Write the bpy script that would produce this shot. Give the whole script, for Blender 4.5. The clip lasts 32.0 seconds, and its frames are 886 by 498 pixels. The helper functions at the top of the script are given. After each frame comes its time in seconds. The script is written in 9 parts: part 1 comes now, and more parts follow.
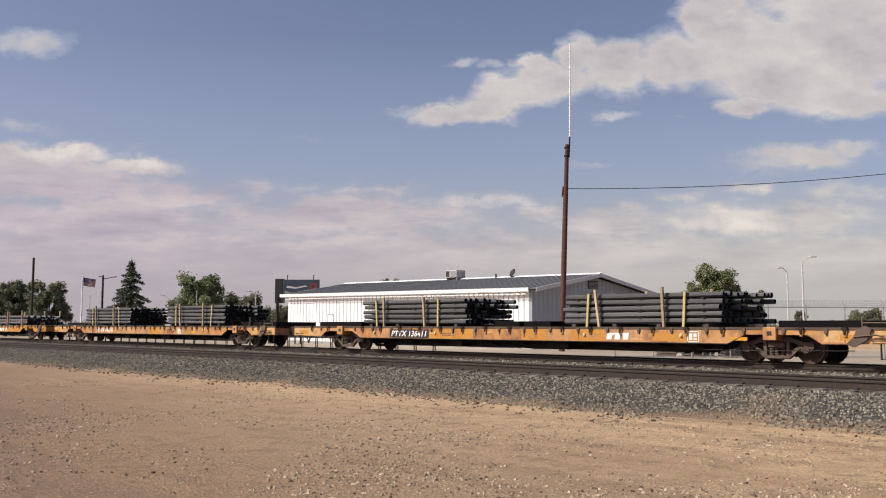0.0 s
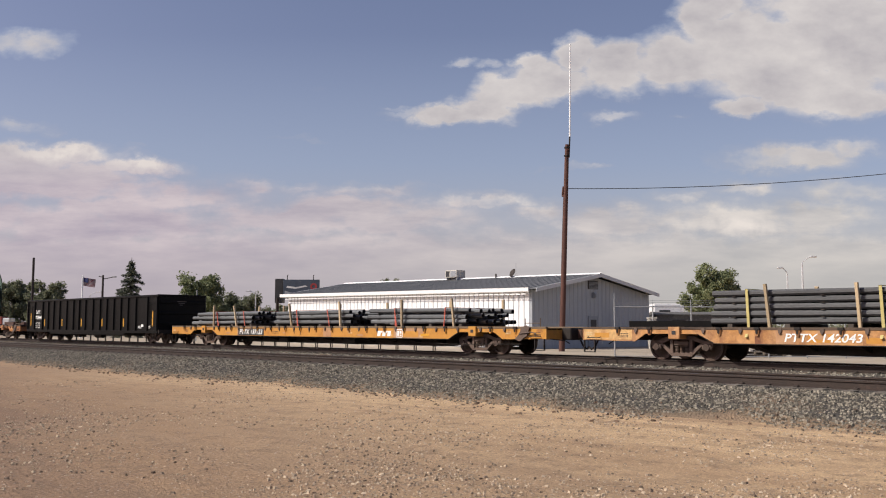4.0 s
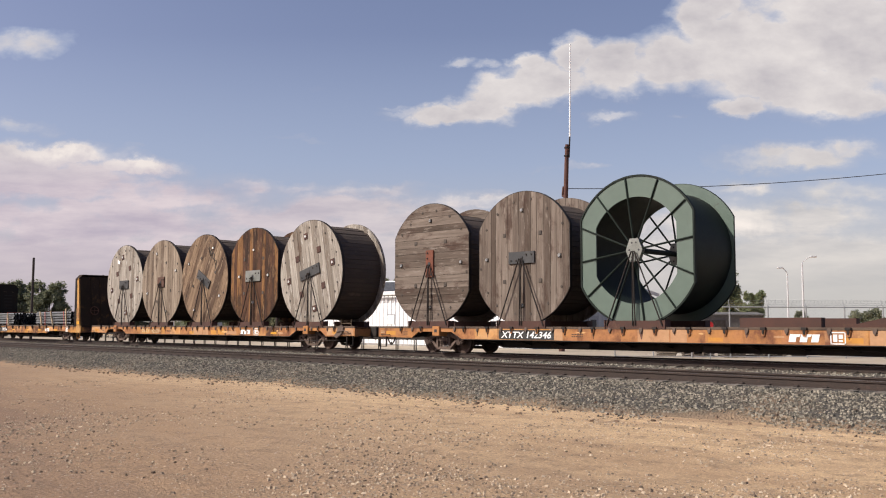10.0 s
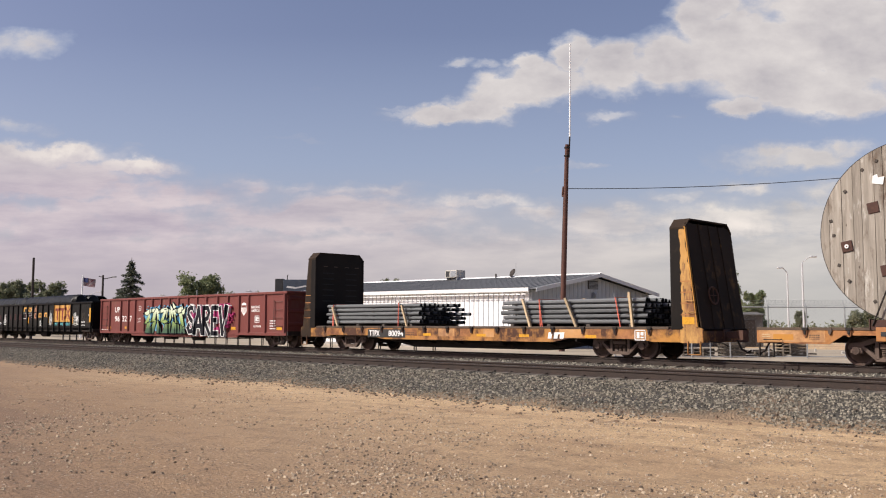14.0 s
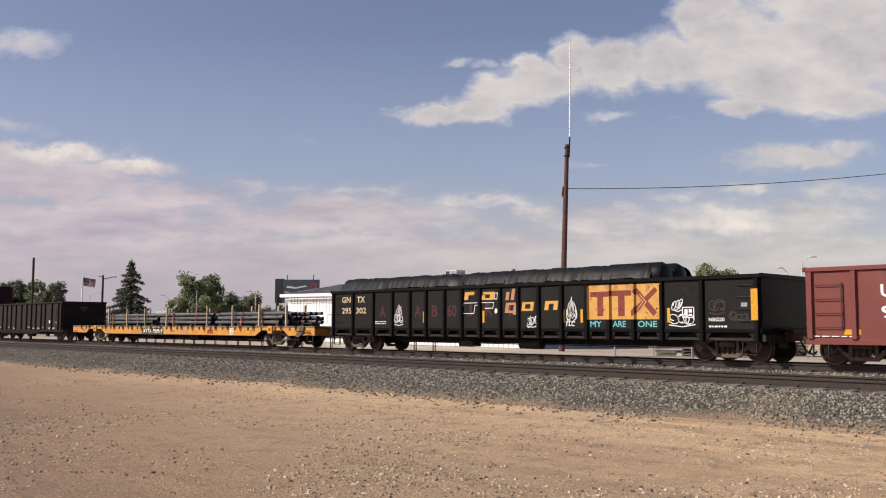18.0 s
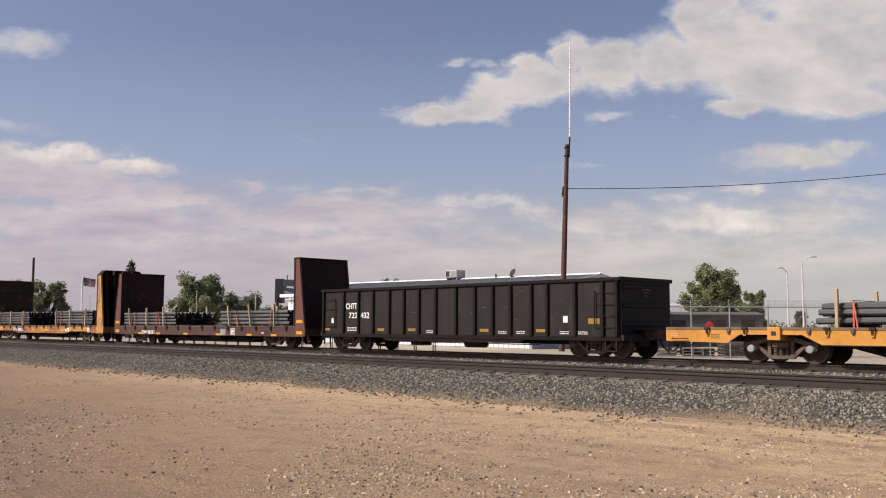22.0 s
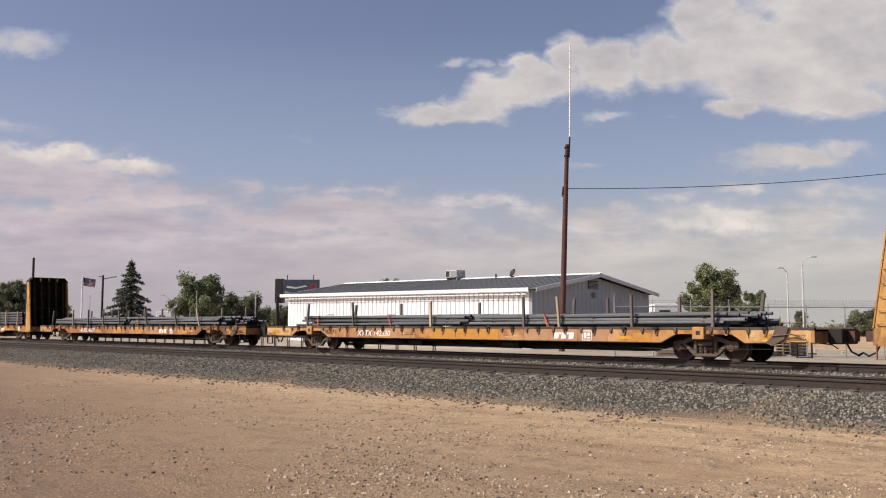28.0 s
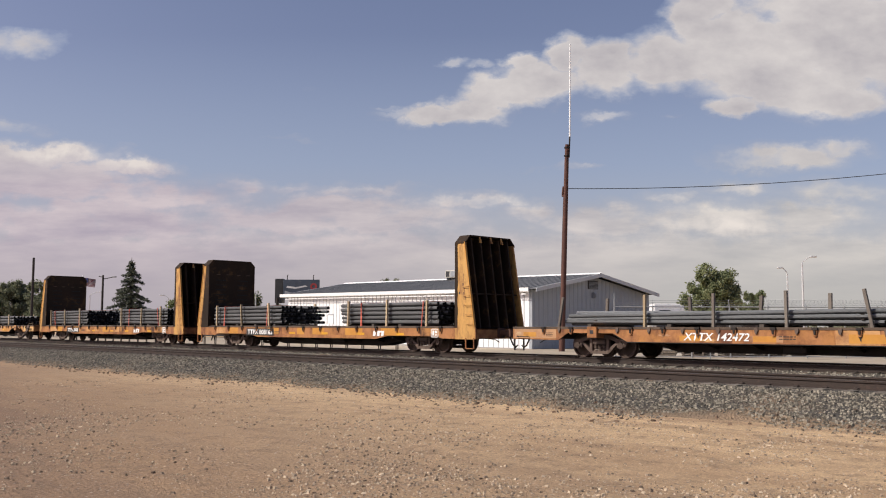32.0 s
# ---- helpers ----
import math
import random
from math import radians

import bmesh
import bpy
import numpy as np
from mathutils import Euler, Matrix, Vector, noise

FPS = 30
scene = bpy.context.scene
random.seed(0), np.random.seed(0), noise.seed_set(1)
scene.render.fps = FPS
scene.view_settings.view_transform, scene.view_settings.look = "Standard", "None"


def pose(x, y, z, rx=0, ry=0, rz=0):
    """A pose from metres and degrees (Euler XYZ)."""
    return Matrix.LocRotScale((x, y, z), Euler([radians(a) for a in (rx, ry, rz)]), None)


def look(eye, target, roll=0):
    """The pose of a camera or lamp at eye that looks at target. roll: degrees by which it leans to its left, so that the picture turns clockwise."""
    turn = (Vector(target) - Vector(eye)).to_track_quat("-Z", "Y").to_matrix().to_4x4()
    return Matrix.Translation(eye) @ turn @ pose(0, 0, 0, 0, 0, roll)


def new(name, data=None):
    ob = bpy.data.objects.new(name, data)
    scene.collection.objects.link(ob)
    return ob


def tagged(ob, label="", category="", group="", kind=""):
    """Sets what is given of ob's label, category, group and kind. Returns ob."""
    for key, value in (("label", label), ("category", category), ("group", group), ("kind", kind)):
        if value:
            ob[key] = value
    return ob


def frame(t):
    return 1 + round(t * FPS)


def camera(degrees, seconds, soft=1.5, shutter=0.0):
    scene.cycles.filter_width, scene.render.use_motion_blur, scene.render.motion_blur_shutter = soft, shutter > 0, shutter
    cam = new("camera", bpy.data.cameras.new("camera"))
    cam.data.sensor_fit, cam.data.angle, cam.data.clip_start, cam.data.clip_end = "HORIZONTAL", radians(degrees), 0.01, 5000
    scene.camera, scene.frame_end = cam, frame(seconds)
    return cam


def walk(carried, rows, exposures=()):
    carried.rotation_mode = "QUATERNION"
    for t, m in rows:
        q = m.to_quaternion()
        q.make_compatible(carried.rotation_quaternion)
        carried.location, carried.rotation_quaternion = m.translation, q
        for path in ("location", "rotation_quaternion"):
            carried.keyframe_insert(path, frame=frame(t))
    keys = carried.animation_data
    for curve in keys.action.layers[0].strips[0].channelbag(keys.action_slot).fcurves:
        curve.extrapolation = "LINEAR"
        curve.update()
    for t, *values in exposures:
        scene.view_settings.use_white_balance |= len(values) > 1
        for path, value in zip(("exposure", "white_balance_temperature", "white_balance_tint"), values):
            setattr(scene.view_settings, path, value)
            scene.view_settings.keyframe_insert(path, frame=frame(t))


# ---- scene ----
EYE = (0.0, 0.0, 1.049)
YAW, TILT, ROLL = 45.935, 4.829, 0.163
cam = camera(51.517, 32.0, soft=1.08)
view = pose(*EYE, 0, 0, YAW) @ pose(0, 0, 0, 90 + TILT, 0, 0) @ pose(0, 0, 0, 0, 0, ROLL)
walk(cam, [(0, view), (32, view)], exposures=[(0, -0.07), (3, -0.06), (6, -0.05), (8, 0.02), (10, 0.15), (11, 0.19), (12.5, 0.20), (13, 0.10), (14, 0.06), (17, 0.02), (20, 0.0), (24, -0.01), (28, -0.05), (32, -0.06)])

YC = 26.72          # centre line of the train's track, rail head at z = 0
YN = 19.48          # centre line of the near track
DIRT = -0.65        # level of the open lot
YARD = -0.40        # level behind the tracks

# ---- world and sun ----
SUN_EL, SUN_AZ = 40.0, 212.0     # azimuth from +Y, clockwise
world = bpy.data.worlds.new("sky")
scene.world = world
world.use_nodes = True
wn = world.node_tree.nodes
wl = world.node_tree.links
sky = wn.new("ShaderNodeTexSky")
sky.sky_type = "NISHITA"
sky.sun_disc = False
sky.sun_elevation, sky.sun_rotation = radians(SUN_EL), radians(SUN_AZ)
sky.air_density, sky.dust_density, sky.ozone_density = 1.0, 1.6, 2.0
tint = wn.new("ShaderNodeMix")
tint.data_type, tint.blend_type = "RGBA", "MULTIPLY"
tint.inputs[0].default_value = 1.0
tint.inputs[7].default_value = (1.24, 1.00, 1.03, 1)
wl.new(sky.outputs[0], tint.inputs[6])
wl.new(tint.outputs[2], wn["Background"].inputs["Color"])
wn["Background"].inputs["Strength"].default_value = 0.100

sun = new("sun", bpy.data.lights.new("sun", "SUN"))
sun.data.energy, sun.data.angle, sun.data.color = 5.0, radians(0.6), (1.0, 0.935, 0.835)
sx = math.sin(radians(SUN_AZ)) * math.cos(radians(SUN_EL))
sy = math.cos(radians(SUN_AZ)) * math.cos(radians(SUN_EL))
sz = math.sin(radians(SUN_EL))
sun.matrix_world = look((sx * 50, sy * 50, sz * 50), (0, 0, 0))


# ---- materials ----
def nodes_of(name):
    m = bpy.data.materials.new(name)
    m.use_nodes = True
    return m, m.node_tree.nodes, m.node_tree.links, m.node_tree.nodes["Principled BSDF"]


def noise_node(nd, ln, vec, scale, detail=4.0, rough=0.6):
    n = nd.new("ShaderNodeTexNoise")
    n.inputs["Scale"].default_value, n.inputs["Detail"].default_value, n.inputs["Roughness"].default_value = scale, detail, rough
    ln.new(vec, n.inputs["Vector"])
    return n.outputs["Fac"]


def ramp(nd, ln, fac, lo, hi, a=0.0, b=1.0):
    r = nd.new("ShaderNodeMapRange")
    r.inputs["From Min"].default_value, r.inputs["From Max"].default_value = lo, hi
    r.inputs["To Min"].default_value, r.inputs["To Max"].default_value = a, b
    ln.new(fac, r.inputs["Value"])
    return r.outputs["Result"]


def mixed(nd, ln, fac, a, b, blend="MIX"):
    m = nd.new("ShaderNodeMix")
    m.data_type, m.blend_type = "RGBA", blend
    for sock, v in ((m.inputs[0], fac), (m.inputs[6], a), (m.inputs[7], b)):
        if isinstance(v, (int, float)):
            sock.default_value = v
        elif isinstance(v, tuple):
            sock.default_value = (*v, 1)
        else:
            ln.new(v, sock)
    return m.outputs[2]


def surface(name, base, second, wear=None, wear_at=(0.58, 0.68), rough=0.7, metal=0.0, scale=2.0, fine=30.0, bump=0.2,
            stretch=(1, 1, 1), vary=0.0, wear_scale=1.6, gloss=0.5, tone=(0.78, 1.12)):
    """Two colours mixed by broad noise, dulled by fine grain, with worn or rusted patches and relief; vary shifts each piece a little."""
    m, nd, ln, bs = nodes_of(name)
    tc = nd.new("ShaderNodeTexCoord")
    mp = nd.new("ShaderNodeMapping")
    mp.inputs["Scale"].default_value = stretch
    info = nd.new("ShaderNodeObjectInfo")
    add = nd.new("ShaderNodeVectorMath")
    add.operation = "MULTIPLY_ADD"
    ln.new(info.outputs["Random"], add.inputs[0])
    add.inputs[1].default_value = (17.0, 31.0, 23.0)
    ln.new(tc.outputs["Object"], mp.inputs["Vector"])
    ln.new(mp.outputs[0], add.inputs[2])
    vec = add.outputs[0]
    broad = noise_node(nd, ln, vec, scale)
    grain = noise_node(nd, ln, vec, fine, 3.0)
    col = mixed(nd, ln, ramp(nd, ln, broad, 0.35, 0.65), base, second)
    col = mixed(nd, ln, 1.0, col, mixed(nd, ln, ramp(nd, ln, grain, 0.3, 0.7), (tone[0],) * 3, (tone[1],) * 3), "MULTIPLY")
    r = ramp(nd, ln, grain, 0.3, 0.7, rough - 0.08, min(1.0, rough + 0.08))
    if wear:
        patch = noise_node(nd, ln, vec, wear_scale, 8.0, 0.7)
        w = ramp(nd, ln, patch, *wear_at)
        col = mixed(nd, ln, w, col, wear)
    if vary:
        hs = nd.new("ShaderNodeHueSaturation")
        ln.new(ramp(nd, ln, info.outputs["Random"], 0, 1, 1 - vary, 1 + vary), hs.inputs["Value"])
        ln.new(col, hs.inputs["Color"])
        col = hs.outputs[0]
    ln.new(col, bs.inputs["Base Color"])
    ln.new(r, bs.inputs["Roughness"])
    bs.inputs["Metallic"].default_value = metal
    bs.inputs["Specular IOR Level"].default_value = gloss
    if bump:
        bp = nd.new("ShaderNodeBump")
        bp.inputs["Strength"].default_value, bp.inputs["Distance"].default_value = bump, 0.02
        ln.new(grain, bp.inputs["Height"])
        ln.new(bp.outputs[0], bs.inputs["Normal"])
    return m


RUST = (0.10, 0.042, 0.022)
YELLOW = surface("faded_yellow_paint", (0.55, 0.315, 0.15), (0.52, 0.25, 0.078), (0.19, 0.08, 0.045), (0.455, 0.66), 0.7, 0, 0.9, 7, 0.1, wear_scale=1.1, gloss=0.25, tone=(0.9, 1.06))
YELLOW_TAN = surface("chalky_tan_yellow_paint", (0.47, 0.275, 0.15), (0.43, 0.235, 0.125), (0.23, 0.105, 0.06), (0.54, 0.74), 0.75, 0, 1.2, 7, 0.1, wear_scale=1.3, gloss=0.2, tone=(0.9, 1.06))
YELLOW_PALE = surface("bleached_yellow_paint", (0.66, 0.42, 0.19), (0.60, 0.36, 0.15), (0.40, 0.20, 0.09), (0.52, 0.7), 0.75, 0, 2.0, 9, 0.1, gloss=0.2)
YELLOW_GOLD = surface("golden_yellow_paint", (0.55, 0.27, 0.055), (0.50, 0.225, 0.045), (0.24, 0.10, 0.045), (0.56, 0.74), 0.6, 0, 1.2, 7, 0.1, wear_scale=1.3, gloss=0.25, tone=(0.92, 1.05))
YELLOW_DULL = surface("rusting_yellow_paint", (0.395, 0.180, 0.083), (0.42, 0.195, 0.066), (0.15, 0.062, 0.036), (0.46, 0.64), 0.75, 0, 0.9, 7, 0.12, wear_scale=1.1, gloss=0.2, tone=(0.88, 1.06))
YELLOW_NEW = surface("yellow_paint", (0.61, 0.295, 0.062), (0.56, 0.25, 0.045), (0.30, 0.135, 0.055), (0.54, 0.76), 0.55, 0, 0.7, 7, 0.08, gloss=0.3, tone=(0.93, 1.04))
YELLOW_RUST = surface("rust_eaten_yellow_paint", (0.42, 0.20, 0.085), (0.46, 0.22, 0.055), (0.085, 0.042, 0.028), (0.44, 0.56), 0.75, 0, 1.0, 7, 0.15, wear_scale=0.9, gloss=0.2, tone=(0.88, 1.06))
TAPE_DULL = surface("grimy_reflective_tape", (0.36, 0.20, 0.025), (0.27, 0.15, 0.02), None, rough=0.6, fine=8, bump=0.05)
BROWN_CAR = surface("brown_car_paint", (0.080, 0.028, 0.020), (0.056, 0.021, 0.016), (0.125, 0.062, 0.042), (0.58, 0.72), 0.7, 0, 0.8, 9, 0.15)
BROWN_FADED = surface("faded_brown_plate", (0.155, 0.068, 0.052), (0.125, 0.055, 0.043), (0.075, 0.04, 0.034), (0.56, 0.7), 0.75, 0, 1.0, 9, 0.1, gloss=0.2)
# near-black for faces turned from the sun: their shade is in the colour
BROWN_DARK = surface("shaded_brown_plate", (0.023, 0.0098, 0.0088), (0.016, 0.0075, 0.007), (0.042, 0.021, 0.017), (0.6, 0.72), 0.75, 0, 0.9, 9, 0.15, gloss=0.2)
BLACK_CAR = surface("black_car_paint", (0.0042, 0.0042, 0.0046), (0.0068, 0.0066, 0.0066), (0.013, 0.011, 0.010), (0.60, 0.78), 0.42, 0, 0.8, 12, 0.04, gloss=0.10)
BLACK_BROWN = surface("brownish_black_paint", (0.0085, 0.0068, 0.006), (0.013, 0.0098, 0.0082), (0.032, 0.021, 0.015), (0.60, 0.76), 0.6, 0, 0.8, 10, 0.1, gloss=0.15)
FADED_MARK = surface("faded_stencil_marks", (0.17, 0.10, 0.085), (0.11, 0.06, 0.05), None, rough=0.85)
SCUFFED = surface("chalky_scuffs", (0.105, 0.088, 0.082), (0.08, 0.066, 0.062), None, rough=0.9)
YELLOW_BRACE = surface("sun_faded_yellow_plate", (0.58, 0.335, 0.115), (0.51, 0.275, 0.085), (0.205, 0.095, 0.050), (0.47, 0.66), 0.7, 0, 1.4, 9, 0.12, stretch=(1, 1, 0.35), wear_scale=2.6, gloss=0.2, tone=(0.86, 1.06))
# bare scrapes; on the upper bulkhead slots it stands for light showing through
SCRAPE = surface("scraped_steel_slot_light", (0.115, 0.075, 0.05), (0.085, 0.058, 0.042), None, rough=0.7)
BLACK_DUSTY = surface("dusty_black_car_paint", (0.0085, 0.0078, 0.0072), (0.014, 0.0125, 0.011), (0.034, 0.028, 0.023), (0.58, 0.78), 0.7, 0, 0.9, 8, 0.1, stretch=(1, 1, 0.5), gloss=0.2)
# soot and weathering, darkened further for the shade on the sunless side
BULK_DARK = surface("sooty_shaded_bulkhead_steel", (0.027, 0.0185, 0.0135), (0.040, 0.026, 0.0175), (0.12, 0.066, 0.026), (0.56, 0.7), 0.8, 0, 0.8, 10, 0.2, gloss=0.15)
BLACK_WORN = surface("worn_black_car_paint", (0.0155, 0.0125, 0.0108), (0.023, 0.0185, 0.0155), (0.055, 0.042, 0.032), (0.56, 0.80), 0.65, 0, 0.9, 10, 0.15, stretch=(1, 1, 0.4), gloss=0.25)
RED_CAR = surface("oxide_red_car_paint", (0.175, 0.036, 0.028), (0.15, 0.032, 0.025), (0.155, 0.070, 0.052), (0.54, 0.78), 0.6, 0, 0.8, 6, 0.05, stretch=(1, 1, 0.45), wear_scale=1.2, tone=(0.94, 1.04))
DARK_STEEL = surface("dirty_dark_steel", (0.018, 0.014, 0.012), (0.028, 0.020, 0.016), (0.06, 0.03, 0.018), (0.58, 0.7), 0.75, 0.2, 2.0, 20, 0.3)
TRUCK_STEEL = surface("rusty_cast_steel", (0.150, 0.105, 0.082), (0.108, 0.076, 0.060), (0.14, 0.088, 0.060), (0.55, 0.7), 0.75, 0.2, 2.5, 25, 0.3)
WHEEL_STEEL = surface("wheel_steel", (0.095, 0.060, 0.046), (0.062, 0.044, 0.035), (0.15, 0.12, 0.10), (0.6, 0.7), 0.55, 0.4, 2.5, 25, 0.2)
CHOCK = surface("rust_brown_beam", (0.075, 0.030, 0.020), (0.055, 0.024, 0.017), (0.11, 0.05, 0.03), (0.58, 0.7), 0.8, 0, 2.0, 20, 0.2)
DECK_EDGE = surface("weathered_brown_deck_edge", (0.115, 0.078, 0.052), (0.075, 0.050, 0.036), (0.040, 0.026, 0.020), (0.52, 0.68), 0.85, 0, 1.6, 20, 0.3, stretch=(0.5, 3, 2))
DECK_EDGE_PALE = surface("dusty_tan_deck_edge", (0.20, 0.145, 0.090), (0.155, 0.108, 0.066), (0.085, 0.055, 0.036), (0.58, 0.72), 0.85, 0, 1.6, 20, 0.3, stretch=(0.5, 3, 2))
DECK = surface("weathered_deck_timber", (0.040, 0.030, 0.025), (0.060, 0.045, 0.036), RUST, (0.6, 0.7), 0.85, 0, 1.5, 25, 0.4, stretch=(0.4, 3, 1))
RUSTY = surface("rusty_steel", (0.12, 0.055, 0.035), (0.085, 0.042, 0.03), (0.05, 0.03, 0.025), (0.55, 0.7), 0.8, 0.1, 2.0, 30, 0.3)
PIPE = surface("grey_galvanized_pole", (0.112, 0.113, 0.116), (0.084, 0.086, 0.089), (0.062, 0.063, 0.065), (0.6, 0.75), 0.55, 0.2, 1.2, 30, 0.1, stretch=(0.3, 1, 1), vary=0.18)
PIPE_LIGHT = surface("pale_galvanized_pole", (0.150, 0.157, 0.162), (0.115, 0.122, 0.128), (0.08, 0.085, 0.09), (0.6, 0.75), 0.55, 0.2, 1.2, 30, 0.1, stretch=(0.3, 1, 1), vary=0.22)
# near-black that carries the shade inside open pole ends and other openings
PIPE_IN = surface("shade_black", (0.006, 0.006, 0.007), (0.010, 0.010, 0.011), None, rough=0.8)
STAKE_GREY = surface("grey_stake_wood", (0.17, 0.145, 0.12), (0.125, 0.105, 0.088), (0.08, 0.06, 0.045), (0.6, 0.7), 0.8, 0, 1.5, 40, 0.3, stretch=(3, 3, 0.5), vary=0.3)
STAKE = surface("pale_stake_wood", (0.52, 0.40, 0.25), (0.42, 0.31, 0.185), (0.14, 0.09, 0.06), (0.6, 0.7), 0.8, 0, 1.5, 40, 0.3, stretch=(3, 3, 0.5), vary=0.3)
DUNNAGE = surface("dark_dunnage_timber", (0.055, 0.045, 0.038), (0.085, 0.068, 0.055), None, rough=0.85, fine=40, bump=0.4)
STRAP_Y = surface("yellow_webbing", (0.55, 0.47, 0.19), (0.48, 0.40, 0.15), None, rough=0.8, fine=120, bump=0.2)
STRAP_R = surface("orange_webbing", (0.66, 0.15, 0.10), (0.56, 0.115, 0.075), None, rough=0.8, fine=120, bump=0.2)
WHITE = surface("white_lettering_paint", (0.86, 0.85, 0.83), (0.80, 0.79, 0.77), None, rough=0.6, fine=6, bump=0.05, tone=(0.94, 1.04))
CREAM = surface("cream_lettering_paint", (0.60, 0.50, 0.30), (0.52, 0.42, 0.25), None, rough=0.6, fine=20, bump=0.05)
REFLECT = surface("yellow_reflective_tape", (0.72, 0.36, 0.02), (0.62, 0.30, 0.02), None, rough=0.4, fine=20, bump=0.05)
PANEL_BLACK = surface("black_stencil_panel", (0.022, 0.021, 0.020), (0.035, 0.032, 0.03), None, rough=0.65)
TARP = surface("black_tarpaulin", (0.006, 0.006, 0.006), (0.010, 0.010, 0.010), (0.018, 0.018, 0.018), (0.62, 0.75), 0.45, 0, 1.2, 8, 0.4, gloss=0.16)
RUST_STAIN = surface("rust_stain", (0.13, 0.060, 0.042), (0.16, 0.085, 0.06), None, rough=0.9)
SMEAR = surface("sooty_smear", (0.045, 0.036, 0.030), (0.07, 0.052, 0.040), None, rough=0.9)
RED_RUST = surface("red_rust", (0.21, 0.072, 0.040), (0.145, 0.048, 0.030), (0.085, 0.034, 0.024), (0.55, 0.7), 0.9, 0, 5, 40, 0.3)
RED_MARK = surface("faded_red_paint", (0.20, 0.065, 0.042), (0.15, 0.055, 0.038), None, rough=0.7)

def wood(name, a, b, c, stain, scuff, stained=0.55):
    """Weathered boards: each board takes its own tone, streaks run along it, stains and scuffs cross from board to board."""
    m, nd, ln, bs = nodes_of(name)
    tc = nd.new("ShaderNodeTexCoord")
    info = nd.new("ShaderNodeObjectInfo")
    v = tc.outputs["Object"]

    def scaled(s, shift=0.0):
        mp = nd.new("ShaderNodeMapping")
        mp.inputs["Scale"].default_value = s
        ln.new(v, mp.inputs["Vector"])
        if not shift:
            return mp.outputs[0]
        add = nd.new("ShaderNodeVectorMath")
        add.operation = "MULTIPLY_ADD"
        ln.new(info.outputs["Random"], add.inputs[0])
        add.inputs[1].default_value = (shift, shift * 1.7, shift * 2.3)
        ln.new(mp.outputs[0], add.inputs[2])
        return add.outputs[0]
    fr = nd.new("ShaderNodeMath")
    fr.operation = "FRACT"
    mu = nd.new("ShaderNodeMath")
    mu.operation = "MULTIPLY"
    ln.new(info.outputs["Random"], mu.inputs[0])
    mu.inputs[1].default_value = 7.31
    ln.new(mu.outputs[0], fr.inputs[0])
    col = mixed(nd, ln, info.outputs["Random"], a, b)
    col = mixed(nd, ln, ramp(nd, ln, fr.outputs[0], 0.62, 0.80), col, c)
    along = noise_node(nd, ln, scaled((6, 1, 0.35), 13.0), 1.5, 6, 0.65)
    col = mixed(nd, ln, 1.0, col, mixed(nd, ln, ramp(nd, ln, along, 0.3, 0.7), (0.62, 0.60, 0.58), (1.30, 1.30, 1.30)), "MULTIPLY")
    blot = noise_node(nd, ln, scaled((1.6, 1, 0.6)), 1.3, 7, 0.68)
    col = mixed(nd, ln, ramp(nd, ln, blot, stained, stained + 0.12, 0, 0.85), col, stain)
    rub = noise_node(nd, ln, scaled((3.5, 1, 0.7), 5.0), 1.7, 6, 0.7)
    col = mixed(nd, ln, ramp(nd, ln, rub, 0.57, 0.68, 0, 0.75), col, scuff)
    vo = nd.new("ShaderNodeTexVoronoi")
    vo.inputs["Scale"].default_value = 3.0
    ln.new(scaled((1.4, 1, 0.55), 3.0), vo.inputs["Vector"])
    col = mixed(nd, ln, ramp(nd, ln, vo.outputs["Distance"], 0.09, 0.05, 0, 0.8), col, tuple(0.4 * q for q in stain))
    ln.new(col, bs.inputs["Base Color"])
    bs.inputs["Roughness"].default_value = 0.88
    bs.inputs["Specular IOR Level"].default_value = 0.25
    bp = nd.new("ShaderNodeBump")
    bp.inputs["Strength"].default_value, bp.inputs["Distance"].default_value = 0.4, 0.015
    ln.new(along, bp.inputs["Height"])
    ln.new(bp.outputs[0], bs.inputs["Normal"])
    return m


WOOD_PALE = wood("silvered_board", (0.36, 0.325, 0.28), (0.27, 0.24, 0.205), (0.20, 0.17, 0.14), (0.115, 0.078, 0.056), (0.58, 0.55, 0.50), 0.56)
WOOD_GREY = wood("weathered_grey_board", (0.185, 0.150, 0.124), (0.125, 0.098, 0.080), (0.088, 0.066, 0.052), (0.062, 0.036, 0.027), (0.27, 0.23, 0.195), 0.53)
WOOD_TAN = wood("weathered_tan_board", (0.265, 0.185, 0.120), (0.155, 0.102, 0.066), (0.10, 0.064, 0.043), (0.06, 0.036, 0.025), (0.42, 0.32, 0.215), 0.52)
WOOD_FADED = wood("faded_tan_board", (0.29, 0.235, 0.18), (0.20, 0.155, 0.115), (0.135, 0.10, 0.074), (0.08, 0.052, 0.037), (0.40, 0.34, 0.27), 0.57)
WOOD_BROWN = wood("stained_brown_board", (0.092, 0.044, 0.025), (0.058, 0.029, 0.018), (0.21, 0.105, 0.042), (0.030, 0.017, 0.012), (0.27, 0.17, 0.095), 0.48)
LAGGING = surface("dark_lagging_board", (0.082, 0.058, 0.043), (0.055, 0.040, 0.031), (0.12, 0.088, 0.066), (0.6, 0.7), 0.9, 0, 1.5, 30, 0.4, stretch=(1, 0.4, 1))
